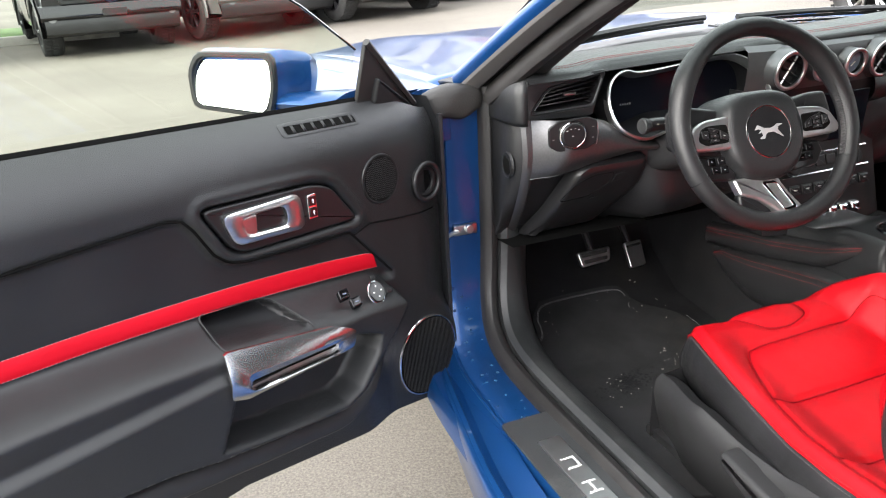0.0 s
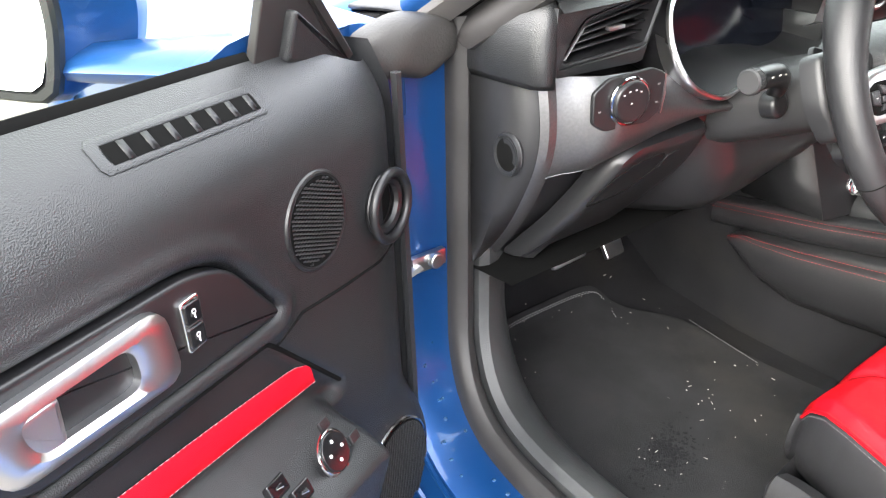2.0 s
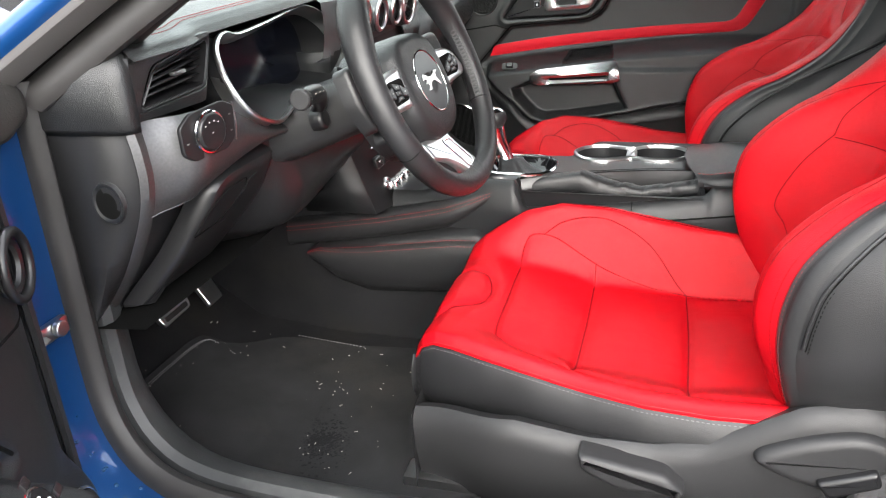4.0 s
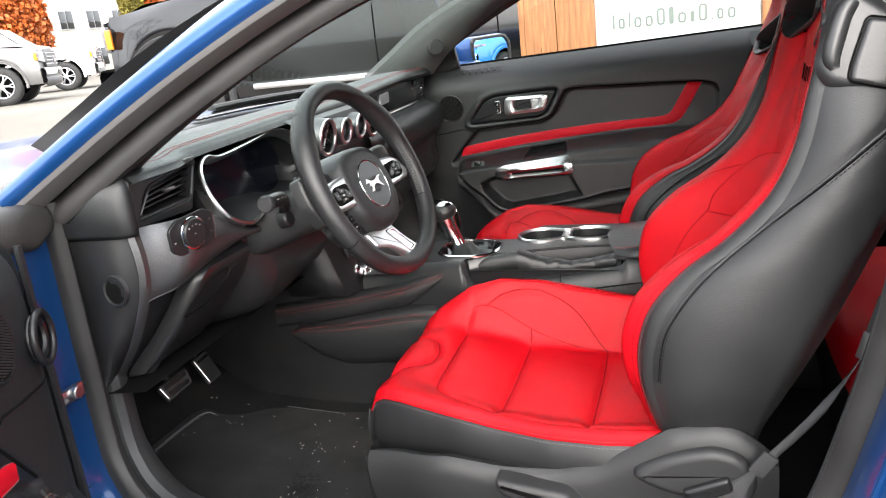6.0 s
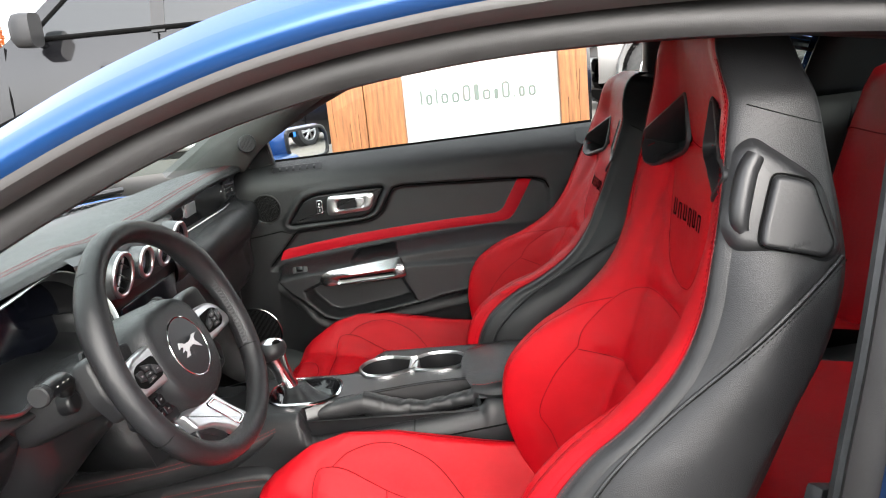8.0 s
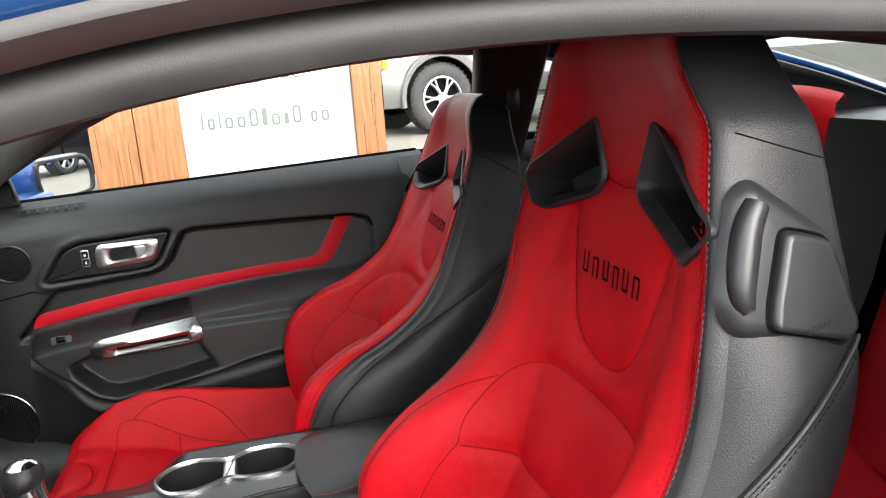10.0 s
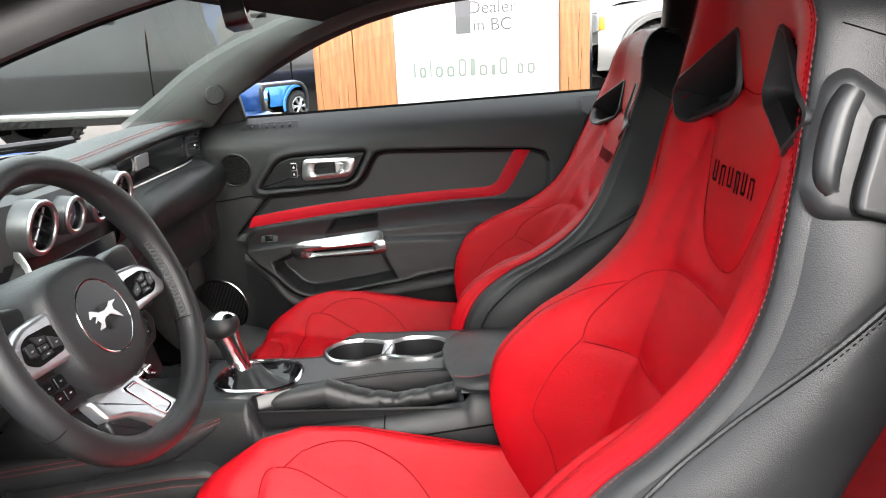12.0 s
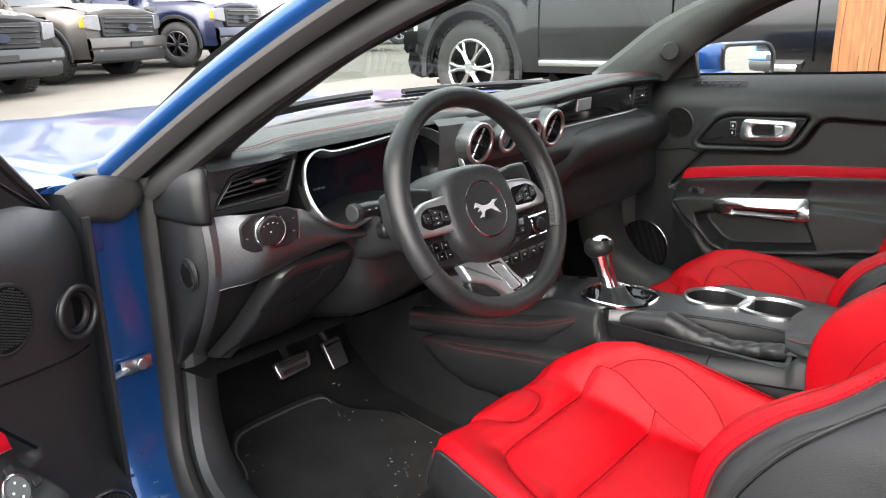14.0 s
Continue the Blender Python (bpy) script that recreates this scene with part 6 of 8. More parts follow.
# near-black sheet puts the shade below the dash into its colour
Geo().loft([[V(x, y, z) for x in (-.74, -.45, -.16)] for y, z in ((1.28, .548), (1.42, .535), (1.6, .60))]).make("dash_underside_shade", GROOVE, dash)

# instrument cluster
cp = lambda a, b, c=0.0: V(a, 1.188 + .5 * (b - .752) - c * .894, b + c * .447)
cl = smooth([V(-.566, .820), V(-.556, .85), V(-.535, .868), V(-.510, .874), V(-.480, .868), V(-.39, .873), V(-.306, .880), V(-.25, .878), V(-.205, .853), V(-.187, .81), (V(-.195, .775)), V(-.225, .75), V(-.27, .745), V(-.33, .758), V(-.42, .766), V(-.47, .756), V(-.507, .752), V(-.545, .768), V(-.562, .79)], 4, True)
o = [(p.x, p.y) for p in cl]
ins = inset(o, .012)
ic = empty("instrument_cluster", "dark instrument display in a satin chrome bezel", "instrument cluster", (-.38, 1.25, .75))
Geo().ring(inset(o, -.0015), inset(o, .0035), cp, .006, .001, -.02).make("cluster_bezel", SATIN, ic, "satin chrome cluster bezel")
dp = lambda a, b, c=0.0: V(a, 1.292 + .06 * (b - .752) - c, b)
rows = [[cp(a, b).lerp(dp(a, b), t) for a, b in inset(o, .003 + .009 * t)] for t in (0, .3, 1)]
Geo().loft(rows, wrap=True).make("cluster_well", VENT_BLACK, ic)
Geo().plate(ins, lambda a, b, c=0.0: dp(a, b, c - .001), .002).make("display", SCREEN, ic)
g = Geo()
for k in range(5):
    g.box(dp(-.528 + k * .005, .790, .003), (.003, .001, .004))
g.make("odometer_bar", WHITE_MARK, ic)
g = Geo()
for k in range(5):
    g.box(dp(-.490 + k * .0055, .800, .003), (.0032, .001, .0035))
g.make("gear_bar", THREAD_DARK, ic)

# passenger side: trim panel, metal plate, vent
pf = lambda a, b, c=0.0: V(a, 1.2485 - c + .02 * step(.5, .7, a), b)
pt = Geo().loft([[pf(x, curve1([.20, .74], [.895, .898], x) - .012 * (1 - step(.16, .30, x))), pf(x, .875, .004), pf(x, curve1([.2, .74], [.832, .838], x), .002)] for x in np.linspace(.19, .70, 24)]).make("passenger_trim", GLOSS_BLACK, dash, "dark passenger trim panel")
Geo().tube([pf(x, curve1([.2, .74], [.828, .834], x), .008) for x in np.linspace(.19, .60, 16)], .002, 5).make("trim_line", SATIN, pt)
Geo().plate(rounded([(-.032, -.015), (.030, -.013), (.034, .014), (-.028, .013)], .002), lambda a, b, c=0.0: pf(.309 + a, .872 + b, .004 + c), .004, .001).make("trim_plaque", SATIN, pt, "small satin metal plaque")
vt2 = Geo().plate(rounded([(.568, .843), (.66, .846), (.66, .893), (.575, .890)], .006), lambda a, b, c=0.0: pf(a, b, .003 + c), .006, .002).make("side_vent", SMOOTH_PLASTIC, dash, "side air vent")
for k in range(4):
    Geo().box(pf(.612, .853 + k * .0105, .012), (.075, .010, .0025), .001).make("slat", PLASTIC, vt2)
Geo().box(pf(.605, .868, .020), (.014, .008, .006), .002).make("vent_toggle", CHROME, vt2)
# glovebox lid
Geo().plate(rounded([(.20, .60), (.68, .60), (.70, .735), (.20, .735)], .02), lambda a, b, c=0.0: V(a, 1.262 - c + .03 * (.735 - b), b), .020, .008).make("glovebox_lid", PADDING, dash, "black glovebox lid")
rows = [smooth([V(x, y + .045 * step(.60, .74, x) ** 2, z) for y, z in ((1.262, .836), (1.240, .826), (1.214, .806), (1.206, .782), (1.213, .757), (1.236, .742), (1.262, .738))], 3) for x in np.linspace(.10, .742, 30)]
Geo().loft(rows).make("knee_roll", PADDING, dash, "long padded roll above the glovebox", sharp=70)

# centre stack
st = empty("centre_stack", "centre stack with round vents, screen and toggle switches", "centre console", (-.03, 1.2, .52))
sp2 = lambda a, b, c=0.0: V(-.03 + a, 1.224 - .16 * (b - .84) - c, b) if b > .70 else V(-.03 + a, 1.2464 - .32 * (.70 - b) - c, b)
rows = [[sp2(u * curve1([.50, .60, .78, .89], [.165, .17, .185, .20], b), b, .018 * (1 - u ** 4)) for u in np.linspace(-1, 1, 17)] for b in (.50, .55, .60, .65, .70, .74, .78, .80)]
Geo().loft(rows).make("stack_face", SMOOTH_PLASTIC, st, "black centre stack face")
for u in (-1, 1):
    Geo().loft([[sp2(u * curve1([.50, .60, .78, .89], [.165, .17, .185, .20], b), b, .0) + V(0, dy, 0) for dy in (0, .05, .14)] for b in (.50, .55, .60, .65, .70, .74, .78, .80)]).make("stack_wall", PADDING, st, thick=.004)
rows = [[sp2(u * .205, b, .02 * (1 - u ** 4) + c) for u in np.linspace(-1, 1, 17)] for b, c in ((.785, -.02), (.792, -.006), (.82, -.004), (.86, -.008), (.882, -.014), (.893, -.03))]
Geo().loft(rows).make("vent_panel", POD, st, "black panel behind the round vents")
for k, (x, r, isv) in enumerate(((-.128, .036, True), (-.042, .026, False), (.042, .026, False), (.128, .036, True))):
    c0 = lambda a, b, c=0.0, x=x: sp2(x + a, .843 + b, c + .036 * (1 - .3 * (x / .2) ** 2))
    rg = Geo().torus(c0, r, .0042, 44, 10).make("round_vent" if isv else "gauge", SATIN, st, "satin-ringed round air vent" if isv else "small round gauge with satin ring")
    circle = [(math.cos(t), math.sin(t)) for t in np.linspace(0, 2 * math.pi, 41)[:-1]]
    Geo().loft([[c0(q * a, q * b, c) for a, b in circle] for q, c in ((r * 1.24, -.048), (r * 1.19, -.026), (r * 1.14, -.009), (r * 1.08, -.001))], wrap=True).make("vent_pod" if isv else "gauge_pod", POD, rg, "rounded silver-grey pod")
    Geo().loft([[c0(q * a, q * b, c) for a, b in circle] for q, c in ((r * .95, .0), (r * .92, -.012), (r * .88, -.034 if isv else -.014))], wrap=True).make("vent_barrel" if isv else "gauge_barrel", VENT_BLACK, rg)
    Geo().disc(lambda a, b, c=0.0: c0(a, b, c - (.034 if isv else .014)), r * .92, .002).make("vent_back" if isv else "gauge_face", GROOVE if isv else GAUGE, rg)
    if isv:
        for q in (-.6, 0, .6):
            h, tilt = r * .9 * math.sqrt(1 - q * q), radians(-28)
            ends = [(s_ * h * math.cos(tilt) - q * r * math.sin(tilt) * .9, s_ * h * math.sin(tilt) + q * r * math.cos(tilt) * .9) for s_ in (-1, 1)]
            Geo().loft([[c0(a, b + db, d) for a, b in ends] for d, db in ((-.004, 0), (-.024, -.003))]).make("slat", SMOOTH_PLASTIC, rg, thick=.0022)
        a, b = math.cos(radians(62)) * r * .85, math.sin(radians(62)) * r * .85
        Geo().tube([c0(-a, -b, -.006), c0(a, b, -.006)], .0022, 6).make("vent_vane", SATIN, rg)
    else:
        Geo().box(c0(.004, -.004, -.010), (.014, .002, .0015), 0, pose(0, 0, 0, 0, -40, 0)).make("needle", WHITE_MARK, rg)
Geo().plate(rounded([(-.115, .675), (.125, .675), (.125, .780), (-.115, .780)], .006), lambda a, b, c=0.0: sp2(a, b, c + .018), .004, .002).make("touch_screen", SCREEN, st, "dark touch screen")
g = Geo()
for z, c in ((.655, CHROME), (.615, CHROME)):
    g.tube([sp2(x, z, .022) for x in np.linspace(-.13, .13, 12)], .0022, 5)
g.make("chrome_bar", CHROME, st)
for x in (-.085, .09):
    kx = lambda a, b, c=0.0, x=x: sp2(x + a, .636 + b, c + .020)
    kk = Geo().torus(kx, .018, .004, 30, 8).make("radio_knob", CHROME, st, "chrome-ringed radio knob")
    Geo().disc(kx, .017, .014, bevel=.003).make("knob_face", SMOOTH_PLASTIC, kk)
for k in range(6):
    Geo().plate(rounded([(-.016, -.011), (.016, -.011), (.016, .011), (-.016, .011)], .003), lambda a, b, c=0.0, k=k: sp2(-.062 + k * .030 + a * .8, .637 + b, c + .016), .006, .002).make("radio_button", SMOOTH_PLASTIC, st)
for k in range(8):
    bt = Geo().plate(rounded([(-.014, -.010), (.014, -.010), (.014, .010), (-.014, .010)], .003), lambda a, b, c=0.0, k=k: sp2(-.115 + k * .033 + a, .585 + b, c + .016), .007, .003).make("climate_button", SMOOTH_PLASTIC, st)
    Geo().box(sp2(-.115 + k * .033, .587, .0235), (.008, .001, .002)).make("button_mark", WHITE_MARK, bt)
for k in range(6):
    x = -.085 + k * .032
    tg = Geo().plate(rounded([(-.011, -.009), (.011, -.009), (.011, .009), (-.011, .009)], .003), lambda a, b, c=0.0, x=x: sp2(x + a, .535 + b * .8, c + .014), .016, .005).make("toggle_switch", CHROME, st, "chrome toggle switch")
    Geo().box(sp2(x, .527, .032), (.008, .010, .006), .002).make("toggle_tip", CHROME, tg)
Geo().disc(lambda a, b, c=0.0: sp2(-.104 + a, .540 + b, c + .012), .013, .008, bevel=.003).make("start_button", CHROME, st, "chrome-ringed start button")

# ---------------------------------------------------------------- steering wheel and column
sw_ = empty("steering_wheel", "black leather steering wheel with satin spokes and airbag hub", "steering wheel", (-.378, 1.02, .796))
WR = .1705
WHEEL = Matrix.Translation((-.3894, 1.0059, .7989)) @ Matrix.Rotation(radians(-3.6), 4, "Z") @ Matrix.Rotation(radians(-23.3), 4, "X")


def wr_(a, b, c=0.0):
    """A point of the steering wheel's rim: across, up along its face, and out towards the driver."""
    return WHEEL @ V(a, -c, b)


def wp_(a, b, c=0.0):
    """The same for hub and spokes, which lie deeper."""
    return wr_(a, b, c - .019)


rows = []
for k in range(121):
    t = 2 * math.pi * k / 120
    flat_ = 1 - .03 * max(0, -math.sin(t)) ** 6
    thick = .0163 + .0035 * math.exp(-(((t - .55 + math.pi) % (2 * math.pi) - math.pi) / .28) ** 2) + .0035 * math.exp(-((t - 2.6) / .28) ** 2)
    rows.append([wr_((WR * flat_ + thick * math.cos(b)) * math.cos(t), (WR * flat_ + thick * math.cos(b)) * math.sin(t), thick * 1.08 * math.sin(b)) for b in np.linspace(0, 2 * math.pi, 19)[:-1]])
rim = Geo().loft(rows, wrap=True).make("rim", BLACK_LEATHER, sw_, "black leather rim with lacing")
for t in (radians(46), radians(130), radians(-27), radians(207)):
    Geo().torus(lambda a, b, c=0.0, t=t: wr_((WR + a) * math.cos(t) - c * math.sin(t), (WR + a) * math.sin(t) + c * math.cos(t), b), .0168, .0007, 24, 4).make("rim_joint", GROOVE, rim)
for t0, t1 in ((-26, 45), (132, 206)):
    g, seam = Geo(), []
    for d in np.arange(t0, t1, 2.2):
        t, t2 = radians(d), radians(d + 1.5)
        g.tube([wr_((WR - .0168) * math.cos(t), (WR - .0168) * math.sin(t), -.001), wr_((WR - .0152) * math.cos(t2), (WR - .0152) * math.sin(t2), .009)], .0011, 5)
        g.tube([wr_((WR - .0168) * math.cos(t2), (WR - .0168) * math.sin(t2), -.001), wr_((WR - .0152) * math.cos(t), (WR - .0152) * math.sin(t), .009)], .0011, 5)
    g.make("rim_lacing", LACING, rim, "crossed dark lacing", kind="stuff")
hubl = smooth([V(0, .062), V(.038, .060), V(.066, .046), V(.078, .018), V(.080, -.020), V(.070, -.056), V(.046, -.082), V(.02, -.091), V(0, -.092), V(-.02, -.091), V(-.046, -.082), V(-.070, -.056), V(-.080, -.020), V(-.078, .018), V(-.066, .046), V(-.038, .060)], 4, True)
hub = [(p.x, p.y + .014) for p in hubl]
rows = [[wp_(a * s, b * s - .014, c) for a, b in hub] for s, c in ((1.10, -.070), (1.08, -.035), (1.05, -.014), (1.01, .001), (.97, .010), (.91, .0155), (.80, .0185), (.5, .0205), (.2, .021))]
hb = Geo().loft(rows, wrap=True, cap=True).make("airbag_hub", PADDING, sw_, "black padded airbag cover", sharp=60)
Geo().torus(lambda a, b, c=0.0: wp_(a, b - .012, c + .0205), .0445, .0014, 60, 8).make("emblem_ring", CHROME, hb, "thin chrome emblem ring")
Geo().disc(lambda a, b, c=0.0: wp_(a, b - .012, c + .0195), .0435, .0015, 48).make("emblem_field", SMOOTH_PLASTIC, hb)
running = [(-.0235, .004), (-.019, .0105), (-.014, .0085), (-.009, .0055), (.002, .0045), (.009, .0065), (.014, .0095), (.0235, .0085), (.015, .0055), (.0135, .001), (.017, -.003), (.0215, -.0095), (.0135, -.005), (.007, -.001), (-.003, -.0015), (-.007, -.0035), (-.010, -.0095), (-.018, -.009), (-.0115, -.0045), (-.0135, .0), (-.019, -.0015), (-.0135, .003), (-.018, .005)]
g = Geo().plate([(a * 1.22, b * 1.22) for a, b in running], lambda a, b, c=0.0: wp_(a, b - .012, .0212 + c), .0016, .0004)
g.make("emblem_shape", EMBLEM, hb, "plain chrome emblem shape")
writing("AIRBAG", .0075, lambda a, b, c=0.0: wp_(a, b - .073, c + .0175), GREY_PLASTIC, "airbag_lettering", hb)
# spokes: leather arm, satin frame, black key pad
for s in (-1, 1):
    arm = Geo().plate(rounded([(s * .066, .040), (s * .120, .052), (s * .160, .052), (s * .166, .0), (s * .150, -.040), (s * .11, -.034), (s * .066, -.05)], .012), lambda a, b, c=0.0: wp_(a, b, c - .032), .024, .008).make("side_spoke", BLACK_LEATHER, sw_, "wheel spoke with buttons")
    spoke = rounded([(s * .060, .026), (s * .118, .022), (s * .140, .012), (s * .157, -.016), (s * .150, -.028), (s * .062, -.032)], [.004, .012, .014, .010, .008, .004], 5)
    Geo().plate(spoke, lambda a, b, c=0.0: wp_(a, b, c - .001 + .02 * max(0, abs(a) - .11)), .014, .005).make("spoke_frame", BRUSHED, arm, "satin silver spoke frame")
    key = rounded([(s * .076, .011), (s * .116, .012), (s * .130, .006), (s * .136, -.012), (s * .122, -.021), (s * .076, -.020)], .006, 4)
    pad_c = lambda a: .0124 + .02 * max(0, abs(a) - .11)
    Geo().plate(key, lambda a, b, c=0.0: wp_(a, b, c + pad_c(a)), .002, .0008).make("button_pad", GROOVE, arm)
    for loop in ([(.081, .004), (.096, .013), (.096, -.002), (.081, -.005)], [(.119, .014), (.132, .014), (.131, .001), (.119, -.002)], [(.097, .014), (.118, .0195), (.114, .009), (.101, .0075)], [(.101, -.0005), (.114, -.0005), (.118, -.0065), (.098, -.006)], [(.1005, .0065), (.1145, .0075), (.1145, .0010), (.1005, .0005)]):
        loop = [(a - .002, b - .010) for a, b in loop]
        ca_, cb_ = sum(p[0] for p in loop) / 4, sum(p[1] for p in loop) / 4
        bt = Geo().plate(rounded([(s * a, b) for a, b in loop], .0012, 3), lambda a, b, c=0.0: wp_(a, b, c + pad_c(a) + .002), .003, .001).make("spoke_button", SMOOTH_PLASTIC, arm)
        Geo().box(wp_(s * ca_, cb_, pad_c(ca_) + .0052), (.0034, .0007, .0012)).make("button_mark", THREAD, bt)
    pod = Geo().plate(rounded([(s * .060, -.036), (s * .128, -.036), (s * .136, -.054), (s * .116, -.078), (s * .060, -.084)], .006), lambda a, b, c=0.0: wp_(a, b, c - .030 + .012 * (1 - abs(a) / .12)), .018, .004).make("lower_pod", SMOOTH_PLASTIC, sw_)
    for ca_, cb_ in ((.084, -.047), (.102, -.047), (.081, -.063), (.097, -.062)):
        bt = Geo().plate(rounded([(-.0076, -.0065), (.0076, -.0065), (.0076, .0065), (-.0076, .0065)], .0015), lambda a, b, c=0.0: wp_(s * ca_ + a, cb_ + b, c - .0125 + .012 * (1 - ca_ / .12)), .0036, .001).make("pod_button", GLOSS_BLACK, pod)
        Geo().box(wp_(s * ca_, cb_, -.0086 + .012 * (1 - ca_ / .12)), (.0034, .0007, .0014)).make("button_mark", THREAD, bt)
low_c = lambda b: -.016 + .019 * (-.084 - b) / .071
Geo().plate(rounded([(-.070, -.108), (-.036, -.118), (-.008, -.144), (-.012, -.160), (-.042, -.158), (-.072, -.146)], .010), lambda a, b, c=0.0: wp_(a, b, c - .010), .014, .006).make("spoke_filler", SMOOTH_PLASTIC, sw_)
Geo().plate(rounded([(-.072, -.082), (.016, -.084), (.028, -.116), (.047, -.148), (.040, -.161), (.0, -.160), (-.012, -.144), (-.036, -.124), (-.068, -.112)], .006), lambda a, b, c=0.0: wp_(a, b, c + low_c(b)), .016, .006).make("lower_spoke", BRUSHED, sw_, "satin metal lower spoke")
slot_o = even([V(*p) for p in rounded([(-.020, -.094), (.008, -.095), (.034, -.147), (.006, -.150)], .004)], 40, True)
sm_a, sm_b = sum(p.x for p in slot_o) / 40, sum(p.y for p in slot_o) / 40
slot_i = [(sm_a + (p.x - sm_a) * .72, sm_b + (p.y - sm_b) * .84) for p in slot_o]
so_ = Geo().ring([(p.x, p.y) for p in slot_o], slot_i, lambda a, b, c=0.0: wp_(a, b, c + low_c(b) + .0155), .002, 0, -.006).make("spoke_slot", CHROME, sw_, "bright-edged slot in the lower spoke")
Geo().plate(slot_i, lambda a, b, c=0.0: wp_(a, b, c + low_c(b) + .0125), .001).make("slot_floor", SMOOTH_PLASTIC, so_)
for s in (-1, 1):
    Geo().plate(rounded([(s * .050, .040), (s * .105, .060), (s * .112, .048), (s * .055, .026)], .004), lambda a, b, c=0.0: wp_(a, b, c - .055), .006, .002).make("shift_paddle", SMOOTH_PLASTIC, sw_)

col = empty("steering_column", "black steering column shroud with stalk", "steering column", (-.385, 1.2, .72))
rows = []
for t in np.linspace(0, 1, 8):
    c0 = V(-.385, lerp(1.066, 1.25, t), lerp(.775, .715, t))
    w, h = lerp(.060, .085, t), lerp(.045, .050, t)
    rows.append([c0 + V(w * math.copysign(abs(math.cos(a)) ** .6, math.cos(a)), 0, h * math.copysign(abs(math.sin(a)) ** .6, math.sin(a)) - .008 * t) for a in np.linspace(0, 2 * math.pi, 25)[:-1]])
Geo().loft(rows, wrap=True, cap=True).make("shroud", PLASTIC, col, "black column shroud", sharp=50)
rows = [[V(-.388, 1.060 + dy, .772) + V(r * math.cos(a), .342 * r * math.sin(a), r * .94 * math.sin(a)) for a in np.linspace(0, 2 * math.pi, 29)[:-1]] for r, dy in ((.045, .0), (.058, .004), (.062, .02), (.060, .035))]
Geo().loft(rows, wrap=True, cap=True).make("collar", SMOOTH_PLASTIC, col)
for s in (-1, 1):
    if s < 0:
        path, tip = smooth([V(-.470, 1.150, .750), V(-.476, 1.136, .772), V(-.494, 1.128, .790), V(-.520, 1.124, .796), V(-.548, 1.122, .797)], 4), V(-1, -.05, .03)
    else:
        path, tip = smooth([V(-.290, 1.150, .755), V(-.284, 1.136, .775), V(-.262, 1.128, .790), V(-.238, 1.124, .796), V(-.212, 1.122, .797)], 4), V(1, -.05, .03)
    n_ = len(path)
    sk = Geo().tube(path, [lerp(.0075, .0125, step(0, n_ * .55, k)) for k in range(n_)], 14).make("stalk", SMOOTH_PLASTIC, col, "black column stalk")
    Geo().tube([path[-1], path[-1] + tip * .004, path[-1] + tip * .005, path[-1] + tip * .013, path[-1] + tip * .015], [.0115, .0115, .0138, .0138, .0120], 20).make("stalk_tip", GREY_PLASTIC, sk, "ribbed twist ring of the stalk")
    g = Geo()
    for k in range(24):
        a = 2 * math.pi * k / 24
        g.tube([path[-1] + tip * .0055 + V(0, .0138 * math.cos(a), .0138 * math.sin(a)), path[-1] + tip * .0125 + V(0, .0138 * math.cos(a), .0138 * math.sin(a))], .0007, 4)
    g.make("stalk_rib", SMOOTH_PLASTIC, sk, kind="stuff")
    for q in range(3):
        Geo().box(path[-3 - 2 * q] + V(0, -.0122, .003), (.0035, .0008, .0014)).make("stalk_mark", LINT, sk)
    Geo().disc(flat_place((-.378 + s * .093, 1.150, .748), (1, 0, 0), (0, .2, 1)), .0155, .020, bevel=.006).make("stalk_boss", SMOOTH_PLASTIC, col, "round boss beside the column")

# ---------------------------------------------------------------- pedals, mat
pd = empty("pedals", "brushed metal brake and accelerator pedals", "pedals", (-.33, 1.55, .30))
bp = lambda a, b, c=0.0: V(-.402 + a + .25 * b, 1.515 + b * .5 - c * .85, .374 + b * .85 + a * .02 + c * .5)
o = even([V(*p) for p in rounded([(-.036, -.019), (.044, -.017), (.044, .019), (-.050, .019)], .007)], 40, True)
br = Geo().plate([(p.x, p.y) for p in o], bp, .010, .003).make("brake_pedal", SATIN, pd, "brushed metal brake pedal with rubber grips")
for b, l in ((-.008, -.030), (.009, -.037)):
    Geo().plate(rounded([(l, -.0048), (.035, -.0048), (.035, .0048), (l - .003, .0048)], .004), lambda a, q, c=0.0, b=b: bp(a, q + b, c + .0098), .002, .001).make("pedal_grip", RUBBER, br)
gp = lambda a, b, c=0.0: V(-.270 + a + .08 * b, 1.533 + b * .55 - c * .83, .350 + b * .83 + c * .55)
gs = Geo().plate(rounded([(-.021, -.034), (.026, -.033), (.026, .034), (-.026, .032)], .006), gp, .009, .003).make("accelerator_pedal", SATIN, pd, "brushed metal accelerator pedal")
Geo().plate(rounded([(-.021, .018), (.021, .020), (.021, .026), (-.021, .024)], .003), lambda a, b, c=0.0: gp(a, b, c + .009), .002).make("pedal_grip", RUBBER, gs)
Geo().tube([V(-.40, 1.525, .382), V(-.395, 1.58, .44), V(-.38, 1.64, .56)], .009, 8).make("pedal_arm", PLASTIC, pd)
Geo().tube([V(-.268, 1.545, .36), V(-.27, 1.60, .42), V(-.28, 1.64, .54)], .008, 8).make("pedal_arm", PLASTIC, pd)


def floor_z(x, y):
    return curve1([.05, .5, 1.0, 1.3, 1.48, 1.60], [.27, .245, .225, .225, .245, .32], y)


